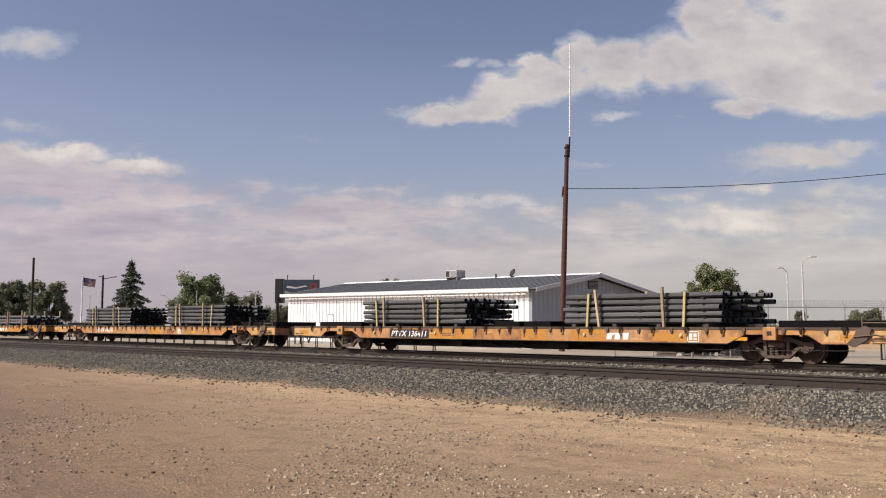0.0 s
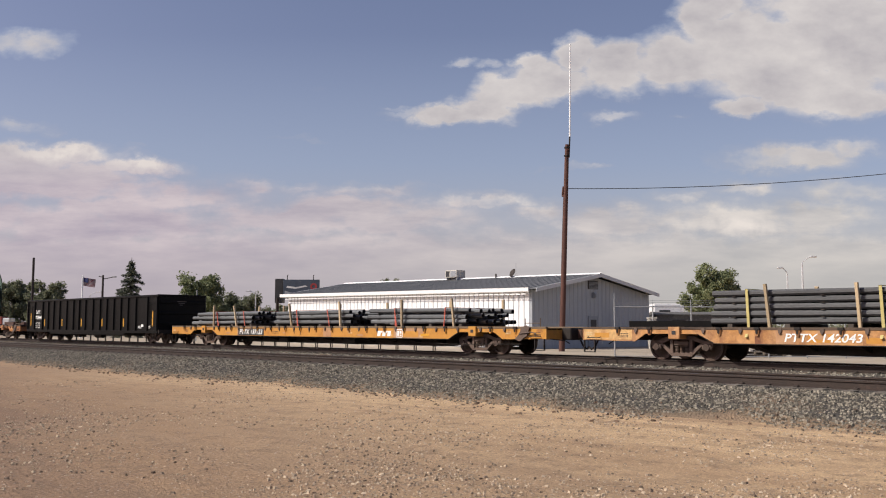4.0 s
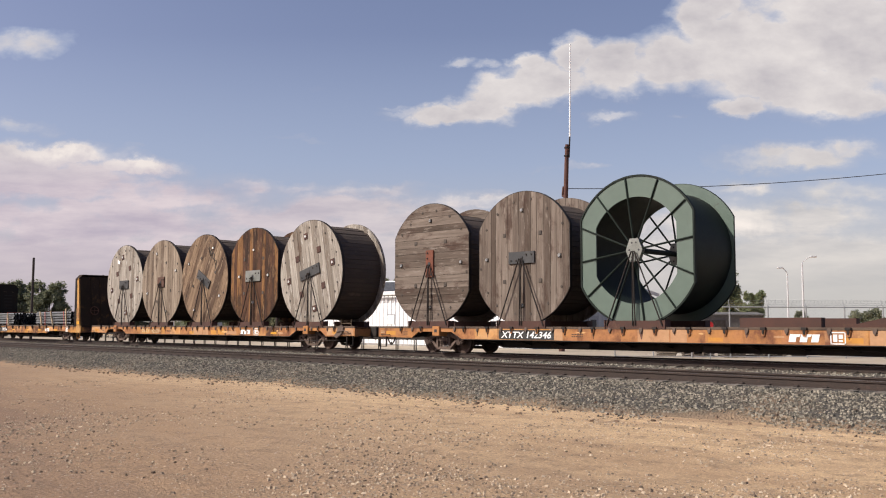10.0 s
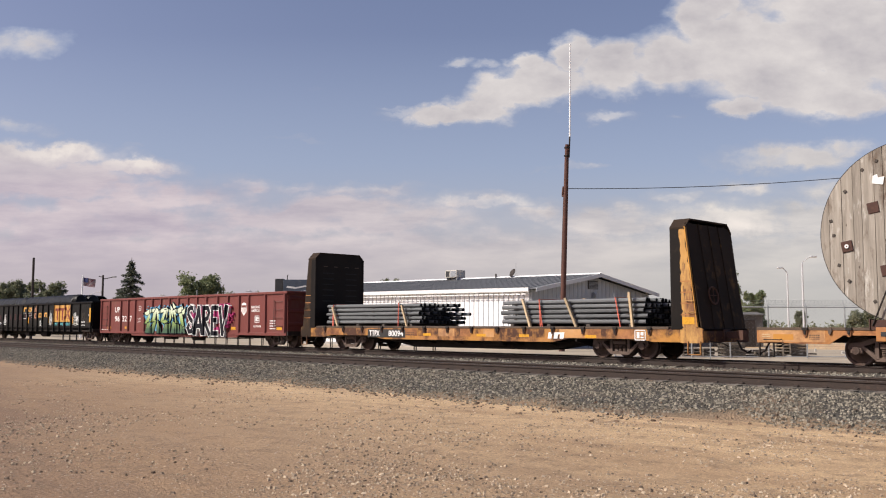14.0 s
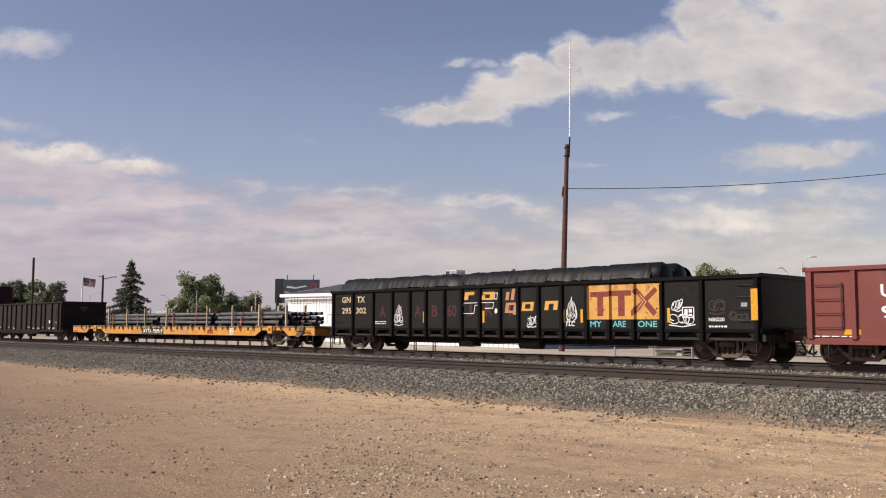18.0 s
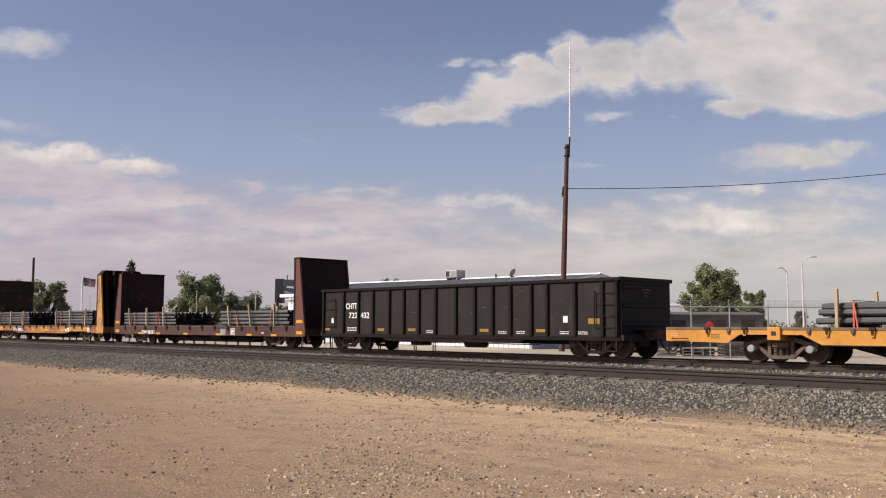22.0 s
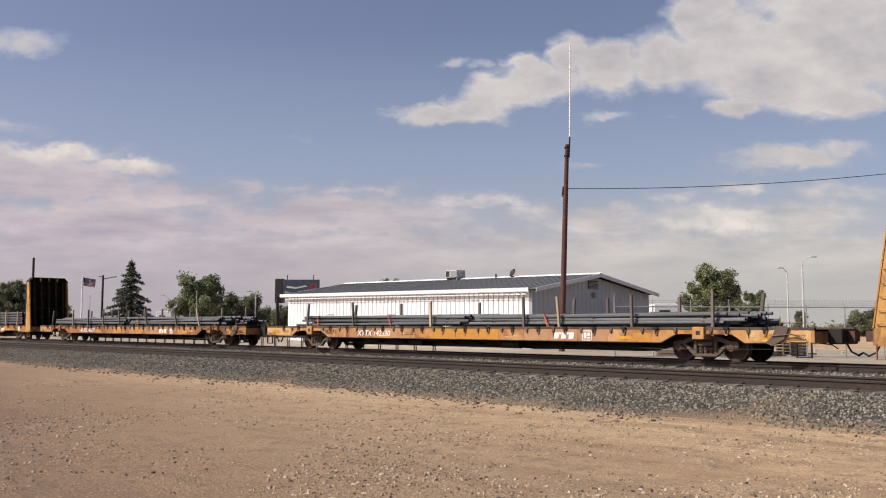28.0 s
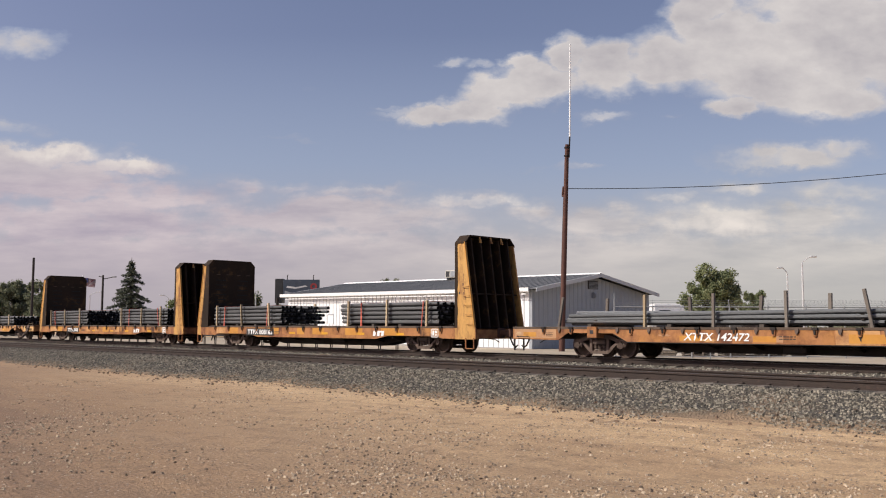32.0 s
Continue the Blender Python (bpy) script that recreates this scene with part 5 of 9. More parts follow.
    me.from_pydata([(-w, -300 * k, 0), (w, -300 * k, 0), (w, 900 * k, 0), (-w, 900 * k, 0)], [], [(0, 1, 2, 3)])
    me.materials.append(m)
    ob = tagged(new("clouds", me), "broken white and lavender clouds over a hazy horizon", "clouds", kind="structure")
    ob.matrix_basis = view @ pose(0, 0, -dist)
    return ob, k


def backdrop_motion(ob, k):
    walk(ob, [(t, view @ pose((9.0 - 18.0 * t / 32) * k, 0, -3900.0)) for t in (0, 0.1, 0.5, 4, 8, 12, 16, 20, 24, 28, 31.5, 31.9, 32)])


ground()
yard_paving()
ballast_bed()
scatter()
building()
antenna_pole()
street_lamp("a", 1421, 85, 8.0, 0.9, "tall grey street lamp with a curved arm", TRIM_PALE)
street_lamp("b", 1394, 98, 7.8, -0.6, "grey street lamp with a curved arm", TRIM_PALE)
street_lamp("c", 453, 120, 6.0, -0.8, "grey street lamp with a curved arm", TRIM_PALE)
street_lamp("d", 299, 140, 6.1, -0.9, "grey street lamp with a curved arm", TRIM_PALE)
street_lamp("e", 160, 150, 6.9, 1.4, "grey street lamp with a curved arm", TRIM_PALE)
plain_pole(58, 95, 8.45, DARK_POLE, "tall dark wooden utility pole", 0.15)
plain_pole(349, 90, 4.95, GALV, "slender grey steel pole", 0.06)
tp = far(bearing(182), 110)
tpole = thing("utility_pole", "dark wooden pole carrying two small lamp arms", "pole", pose(*tp, 0, 0, YAW))
part("pole", Shape().tube((0, 0, 0), (0, 0, 7.5), 0.16, 0.12), DARK_POLE, tpole)
part("arm", Shape().line([(0, 0, 7.0), (1.2, 0, 7.25)], 0.05).line([(0, 0, 7.2), (-0.5, 0, 7.35)], 0.05), DARK_POLE, tpole)
part("head", Shape().box(1.1, 1.6, -0.15, 0.15, 7.2, 7.35, 0.03), GALV, tpole)
flag()
billboard()
fence()
guard_rail()
trees()
far_woods()
clutter()
CLOUDS, CLOUD_K = clouds()


# ---- train: shared pieces ----
def make_meshes():
    g = {}
    wheel = [(0.06, -0.07), (0.14, -0.07), (0.17, -0.045), (0.33, -0.025), (0.36, -0.065), (0.42, -0.065), (0.425, 0.04), (0.455, 0.05), (0.452, 0.075), (0.36, 0.07), (0.33, 0.03), (0.17, 0.05), (0.06, 0.05)]
    s = Shape()
    s.lathe([(r, h - 0.75) for r, h in wheel], 30)
    s.lathe([(r, 0.75 - h) for r, h in wheel], 30)
    s.tube((0, -1.08, 0), (0, 1.08, 0), 0.075, n=12)
    for y in (-1.08, 1.08):
        s.tube((0, y - 0.05, 0), (0, y + 0.05, 0), 0.11, n=12)
    g["wheelset"] = s.mesh("wheelset", WHEEL_STEEL, True)
    s = Shape()
    for a, b in ((-1.07, -0.93),):
        s.prism([(-1.12, 0.50), (-1.08, 0.62), (-0.80, 0.64), (-0.42, 0.78), (0.42, 0.78), (0.80, 0.64), (1.08, 0.62), (1.12, 0.50), (1.04, 0.38), (0.92, 0.36), (0.92, 0.48), (0.78, 0.52),
                 (0.40, 0.64), (-0.40, 0.64), (-0.78, 0.52), (-0.92, 0.48), (-0.92, 0.36), (-1.04, 0.38)], a, b)
        s.prism([(-0.80, 0.54), (-0.68, 0.54), (-0.28, 0.24), (0.28, 0.24), (0.68, 0.54), (0.80, 0.54), (0.36, 0.14), (-0.36, 0.14)], a, b)
        s.box(-0.40, -0.29, a - 0.01, b, 0.2, 0.7, 0.01).box(0.29, 0.40, a - 0.01, b, 0.2, 0.7, 0.01)
        s.box(-0.26, 0.26, a - 0.03, b, 0.47, 0.62, 0.02)
        s.box(-1.06, -0.72, a - 0.03, b, 0.34, 0.50, 0.03).box(0.72, 1.06, a - 0.03, b, 0.34, 0.50, 0.03)
        for u in (-0.17, 0.0, 0.17):
            for k in range(5):
                s.tube((u, -1.0, 0.24 + k * 0.046), (u, -1.0, 0.268 + k * 0.046), 0.075, n=10)
    g["side_frame"] = s.mesh("side_frame", TRUCK_STEEL)
    s = Shape().box(-0.2, 0.2, -0.93, 0.93, 0.45, 0.72, 0.03)
    s.tube((0, 0, 0.7), (0, 0, 0.84), 0.2, n=14)
    s.box(-0.52, -0.46, -0.8, 0.8, 0.30, 0.48, 0.01).box(0.46, 0.52, -0.8, 0.8, 0.30, 0.48, 0.01)
    g["bolster"] = s.mesh("truck", DARK_STEEL)
    s = Shape().box(-0.9, 0.0, -0.2, 0.2, 0.62, 0.98, 0.02).box(0.0, 0.42, -0.11, 0.11, 0.70, 0.92, 0.02)
    s.prism([(0.40, -0.16), (0.62, -0.20), (0.70, -0.08), (0.58, 0.02), (0.62, 0.16), (0.42, 0.20)], 0.66, 0.96, "z")
    g["coupler"] = s.mesh("coupler", RUSTY)
    s = Shape().line([(0.08, -1.3, 0.62), (0.1, -0.5, 0.56), (0.2, -0.35, 0.45)], 0.018, 5)
    g["lever"] = s.mesh("uncoupling_lever", DARK_STEEL)
    s = Shape().line([(0.15, 0.3, 0.65), (0.3, 0.32, 0.36), (0.55, 0.2, 0.26), (0.72, 0.1, 0.34)], 0.03, 6)
    g["air_hose"] = s.mesh("air_hose", DARK_STEEL)
    def pocket(name, base_mat, lo):
        n = Shape().prism([(-0.04, lo), (0.04, lo), (0.075, 0.985), (-0.075, 0.985)], -1.465, -1.42)
        k = len(n.f)
        n.box(-0.085, 0.085, -1.49, -1.42, 0.975, 1.055, 0.008)
        n.prism([(-0.035, 0.97), (0.035, 0.97), (0.025, 0.88), (0.0, 0.845), (-0.025, 0.88)], -1.49, -1.465)
        me = n.mesh("stake_pocket", base_mat)
        me.materials.append(DARK_STEEL)
        for p in me.polygons:
            p.material_index = 1 if p.index >= k else 0
        return me
    g["pocket"] = pocket("pocket", YELLOW, 0.80)
    g["pocket_new"] = pocket("pocket_new", YELLOW_NEW, 0.80)
    g["pocket_dull"] = pocket("pocket_dull", YELLOW_DULL, 0.80)
    g["hook"] = Shape().prism([(-0.05, 1.03), (0.05, 1.03), (0.055, 0.95), (0.02, 0.87), (-0.01, 0.84), (-0.045, 0.90), (-0.06, 0.97)], -1.46, -1.42).tube((0.01, -1.47, 0.90), (0.01, -1.42, 0.90), 0.03, n=7).mesh("tie_hook", TRUCK_STEEL)
    g["pocket_dark"] = pocket("pocket_dark", RUSTY, 0.80)
    g["bearer"] = Shape().prism([(-1.37, 0.56), (-0.46, 0.36), (0.46, 0.36), (1.37, 0.56), (1.37, 0.94), (-1.37, 0.94)], -0.03, 0.03, "x").mesh("cross_bearer", DARK_STEEL)
    return g


G = make_meshes()


def trucks(car, places, cap=None):
    for k, x in enumerate(places):
        t = part("truck", G["bolster"], DARK_STEEL, car, at=pose(x, 0, 0))
        part("side_frame", G["side_frame"], TRUCK_STEEL, t)
        part("side_frame", G["side_frame"], TRUCK_STEEL, t, at=pose(0, 0, 0, 0, 0, 180))
        if cap:
            for dx in (-0.89, 0.89):
                part("bearing_cap", Shape().lathe([(0.0, -0.03), (0.09, -0.03), (0.12, 0.0), (0.12, 0.03), (0.0, 0.03)], 12, "y", (dx, -1.13, 0.425)), cap, t, "blue-grey bearing cap")
        for name, dx in (("front", 0.89), ("rear", -0.89)):
            w = part("wheelset", G["wheelset"], WHEEL_STEEL, t, at=pose(dx, 0, 0.425))
            WHEELS[name].append(w)


def couplers(car, half):
    for s, turn in ((1, 0), (-1, 180)):
        part("coupler", G["coupler"], RUSTY, car, at=pose(s * half, 0, 0, 0, 0, turn))
        part("air_hose", G["air_hose"], DARK_STEEL, car, at=pose(s * half, 0, 0, 0, 0, turn))
        part("uncoupling_lever", G["lever"], DARK_STEEL, car, at=pose(s * half, 0, 0, 0, 0, turn))


def label_panel(car, text, x, w, y, z=0.64, h=0.24, panel=PANEL_BLACK, ink=WHITE, spread=False, slant=0.0):
    if panel:
        part("stencil_panel", Shape().box(x - 0.12, x + w + 0.12, y - 0.004, y + 0.01, z - 0.05, z + h + 0.05), panel, car)
    words = text.split()
    if spread and len(words) == 2:
        lettering(words[0], x, z, w * 0.31, h, y - 0.007, ink, car)
        lettering(words[1], x + w * 0.57, z, w * 0.43, h, y - 0.007, ink, car)
    else:
        lettering(text, x, z, w, h, y - 0.007, ink, car, slant)


def logo_bars(car, x, w, h, y, z, ink):
    """A maker's mark as plain slanted blocks."""
    s = Shape()
    for i in range(3):
        a = x + i * w / 3
        u = w / 3 * 0.8
        s.prism([(a, z), (a + u * 0.8, z), (a + u, z + h), (a + u * 0.2, z + h)], y - 0.006, y)
        if i < 2:
            s.prism([(a + u * 0.95, z + h * 0.66), (a + w / 3, z + h * 0.66), (a + w / 3 + 0.04, z + h), (a + u * 0.98, z + h)], y - 0.006, y)
    part("mark", s, ink, car)


def id_frame(car, x, z, y, ink=WHITE):
    s = Shape().box(x, x + 0.42, y - 0.006, y, z, z + 0.03).box(x, x + 0.42, y - 0.006, y, z + 0.31, z + 0.34).box(x, x + 0.03, y - 0.006, y, z, z + 0.34).box(x + 0.39, x + 0.42, y - 0.006, y, z, z + 0.34)
    s.box(x + 0.08, x + 0.19, y - 0.006, y, z + 0.07, z + 0.27).box(x + 0.23, x + 0.34, y - 0.006, y, z + 0.16, z + 0.27).box(x + 0.23, x + 0.34, y - 0.006, y, z + 0.07, z + 0.12)
    part("data_frame", s, ink, car)


def paint_blob(car, x, z, w, h, y, mat, seed, spikes=9):
    """Sprayed paint with an uneven outline."""
    rnd = random.Random(seed)
    n = spikes * 2
    pts = []
    for i in range(n):
        a = 2 * math.pi * i / n
        k = rnd.uniform(0.55, 0.8) if i % 2 else rnd.uniform(0.85, 1.05)
        pts.append((x + w / 2 * k * math.cos(a), z + h / 2 * k * math.sin(a)))
    part("paint_spot", Shape().prism(pts, y - 0.0012, y), mat, car)


def flat_car(place, paint, label, text, tx, mark_x, seed, tw=2.2, ink=WHITE, mark_ink=WHITE, panel=PANEL_BLACK, cap=None, mark_w=0.98, frame_x=5.6):
    """Long flat car: fish-bellied side sills with stake pockets, timber deck, two trucks."""
    rnd = random.Random(seed)
    car = thing("flat_car", label, "railcar", pose(place, YC, 0))
    H = 13.65
    edge = [(-H, 0.62), (-11.55, 0.59), (-11.15, 0.84), (-9.25, 0.84), (-8.7, 0.565), (8.7, 0.565), (9.25, 0.84), (11.15, 0.84), (11.55, 0.59), (H, 0.62), (H, 1.0), (-H, 1.0)]
    lip = [(-8.7, 0.545), (8.7, 0.545), (9.25, 0.82), (9.25, 0.84), (8.7, 0.57), (-8.7, 0.57), (-9.25, 0.84), (-9.25, 0.82)]
    for s in (-1, 1):
        sill = part("side_sill", Shape().prism(edge, s * 1.42, s * 1.37), paint, car, "worn yellow side sill")
        part("sill_flange", Shape().prism(lip, s * 1.43, s * 1.25), DARK_STEEL, sill)
        part("rub_rail", Shape().box(-H, H, min(s * 1.435, s * 1.30), max(s * 1.435, s * 1.30), 0.975, 1.055, 0.006), DECK_EDGE_PALE if paint in (YELLOW_NEW, YELLOW_GOLD) else DECK_EDGE, sill)
    pk = {YELLOW.name: G["pocket"], YELLOW_NEW.name: G["pocket_new"], YELLOW_GOLD.name: G["pocket_new"]}.get(paint.name, G["pocket_dull"])
    for i in range(41):
        x = -12.2 + i * 0.61 + (0.09 if i % 2 else 0)
        if abs(abs(x) - 10.06) < 0.35:
            continue
        part("stake_pocket", pk if i % 2 == 0 else G["hook"], paint, car, at=pose(x, 0, 0))
        if i % 2 == 0:
            part("stake_pocket", pk, paint, car, at=pose(x, 0, 0, 0, 0, 180))
    tints = (YELLOW, YELLOW_TAN, YELLOW_TAN, YELLOW_GOLD, paint)
    if paint is YELLOW_DULL:
        tints = (YELLOW_DULL, YELLOW_DULL, YELLOW, YELLOW_TAN, YELLOW_RUST)
    if paint is YELLOW_RUST:
        tints = (YELLOW_RUST, YELLOW_DULL, YELLOW_DULL, YELLOW_RUST)
    if paint is not YELLOW_NEW:
        for i in range(13):
            x = -8.0 + i * 1.22
            part("side_panel", Shape().box(x + 0.02, x + rnd.choice((0.6, 1.2, 1.2)), -1.4235, -1.42, 0.575, 0.985), rnd.choice(tints), car)
    part("deck", Shape().box(-H, H, -1.37, 1.37, 0.94, 1.0), DECK, car, "dark worn deck")
    part("centre_sill", Shape().prism([(-H + 0.3, 0.62), (-11.5, 0.62), (-8.8, 0.60), (-7.4, 0.25), (7.4, 0.25), (8.8, 0.60), (11.5, 0.62), (H - 0.3, 0.62), (H - 0.3, 0.94), (-H + 0.3, 0.94)], -0.42, 0.42), DARK_STEEL, car)
    for i in range(11):
        part("cross_bearer", G["bearer"], DARK_STEEL, car, at=pose(-7.5 + i * 1.5, 0, 0))
    for x in (-10.06, 10.06):
        bp = part("bolster_plate", Shape().box(x - 0.20, x + 0.20, -1.50, 1.50, 0.68, 1.06, 0.015), paint, car)
        part("jacking_hole", Shape().box(x - 0.07, x + 0.07, -1.508, -1.50, 0.82, 0.94), DARK, bp)
        part("truck_shroud", Shape().prism([(x - 1.05, 0.87), (x + 1.05, 0.87), (x + 1.2, 0.95), (x - 1.2, 0.95)], -1.36, 1.36), DARK_STEEL, bp)
    for sx_ in (-1, 1):
        part("end_sill", Shape().box(min(sx_ * H, sx_ * (H - 0.12)), max(sx_ * H, sx_ * (H - 0.12)), -1.36, 1.36, 0.60, 1.004, 0.01), paint, car)
        part("grab_iron", Shape().line([(sx_ * (H - 0.75), -1.43, 0.72), (sx_ * (H - 0.75), -1.50, 0.70), (sx_ * (H - 0.25), -1.50, 0.70), (sx_ * (H - 0.25), -1.43, 0.72)], 0.014, 5), DARK_STEEL, car)
        part("step", Shape().box(sx_ * (H - 0.3) - 0.22, sx_ * (H - 0.3) + 0.22, -1.46, -1.40, 0.20, 0.225).box(sx_ * (H - 0.3) - 0.23, sx_ * (H - 0.3) - 0.2, -1.46, -1.40, 0.2, 0.62).box(sx_ * (H - 0.3) + 0.2, sx_ * (H - 0.3) + 0.23, -1.46, -1.40, 0.2, 0.62), DARK_STEEL, car)
        part("draft_gear", Shape().box(min(sx_ * H, sx_ * (H + 0.42)), max(sx_ * H, sx_ * (H + 0.42)), -0.55, 0.55, 0.58, 1.02, 0.03), DARK_STEEL, car)
    part("handbrake", Shape().prism([(H - 1.42, 0.60), (H - 1.2, 0.52), (H - 0.85, 0.72), (H - 0.72, 1.02), (H - 0.9, 1.10), (H - 1.12, 1.0), (H - 1.2, 0.8)], -1.50, -1.43).line([(H - 1.2, -1.52, 0.8), (H - 0.6, -1.53, 0.86), (H - 0.4, -1.50, 0.8)], 0.02, 5), TRUCK_STEEL, car, "rusty brake lever and shield")
    part("brake_rod", Shape().line([(6.2, -1.2, 0.42), (8.8, -1.3, 0.36), (12.4, -1.32, 0.42)], 0.012, 5), DARK_STEEL, car)
    part("brake_gear", Shape().tube((1.5, -0.9, 0.42), (2.4, -0.9, 0.42), 0.17, n=12).box(-3.6, -2.9, -1.0, -0.6, 0.30, 0.52, 0.03).line([(-6, -0.8, 0.5), (6, -0.8, 0.45)], 0.02, 5), DARK_STEEL, car)
    part("handrail", Shape().line([(H - 1.0, -1.40, 1.0), (H - 1.0, -1.40, 1.36)], 0.016, 5).line([(H - 0.28, -1.40, 1.0), (H - 0.28, -1.40, 1.36)], 0.016, 5).line([(H - 1.0, -1.40, 1.18), (H - 0.28, -1.40, 1.18)], 0.014, 5), DECK_EDGE_PALE, car, "short upright handrail")
    if seed == 2:
        part("stub_post", Shape().box(H - 2.55, H - 2.39, -1.30, -1.16, 1.0, 1.50, 0.01), DARK_STEEL, car)
    # rust running down from the pockets, chalky spots, patched paint and small print
    wr = random.Random(seed + 500)
    for i in range(0 if paint is YELLOW_NEW else 41):
        x = -12.2 + i * 0.61 + (0.09 if i % 2 else 0)
        if 8.5 < abs(x) < 11.6 or wr.random() < 0.3:
            continue
        w, d, u = wr.uniform(0.03, 0.09), wr.uniform(0.12, 0.34), wr.uniform(-0.02, 0.03)
        part("rust_streak", Shape().prism([(x - w, 0.975), (x + w, 0.975), (x + w * 0.7, 0.96 - d * 0.4), (x + u + 0.012, 0.955 - d), (x + u - 0.01, 0.955 - d * 0.9), (x - w * 0.8, 0.95 - d * 0.3)], -1.4262, -1.42), RUST_STAIN if wr.random() < 0.6 else SMEAR, car)
    for i in range(0 if paint is YELLOW_NEW else 7):
        paint_blob(car, wr.uniform(-8.2, 8.2), wr.uniform(0.66, 0.88), wr.uniform(0.2, 0.7), wr.uniform(0.06, 0.18), -1.4252, YELLOW_PALE if i % 2 else YELLOW_TAN, seed * 9 + i, 7)
    for k in range(5):
        x = rnd.uniform(-8, 8)
        part("paint_patch", Shape().box(x, x + rnd.uniform(0.4, 1.1), -1.4239 - 0.0004 * k, -1.42, 0.62, 0.62 + rnd.uniform(0.12, 0.25)), YELLOW_TAN if k == 0 else YELLOW_GOLD, car)
    bars(tx + tw + 0.9, 0.70, 0.5, 0.14, -1.4275, 2, SMEAR, car)
    for x0, x1 in ((-13.6, -11.6), (11.6, 13.6)):
        part("side_panel", Shape().box(x0 + 0.02, x1 - 0.05, -1.4235, -1.42, 0.645, 0.985), (YELLOW_PALE if paint is YELLOW else rnd.choice(tints)) if paint is not YELLOW_NEW else YELLOW_NEW, car)
        part("paint_patch", Shape().box(x0 + 0.45, x0 + 1.05, -1.4265, -1.4235, 0.70, 0.86), YELLOW_GOLD, car)
        bars(x0 + 1.5, 0.72, 0.3, 0.16, -1.4265, 3, PANEL_BLACK, car)
        bars(x0 + 0.12, 0.78, 0.24, 0.12, -1.4265, 2, CREAM, car)
    label_panel(car, text, tx, tw, -1.425, ink=ink, panel=panel, slant=0.22)
    logo_bars(car, mark_x, mark_w, 0.22, -1.425, 0.64, mark_ink)
    id_frame(car, frame_x, 0.59, -1.425)
    part("tape", Shape().box(frame_x + 1.5, frame_x + 2.0, -1.427, -1.42, 0.66, 0.76), REFLECT, car)
    trucks(car, (-10.06, 10.06), cap)
    couplers(car, H)
    CARS.append((car, place))
    return car


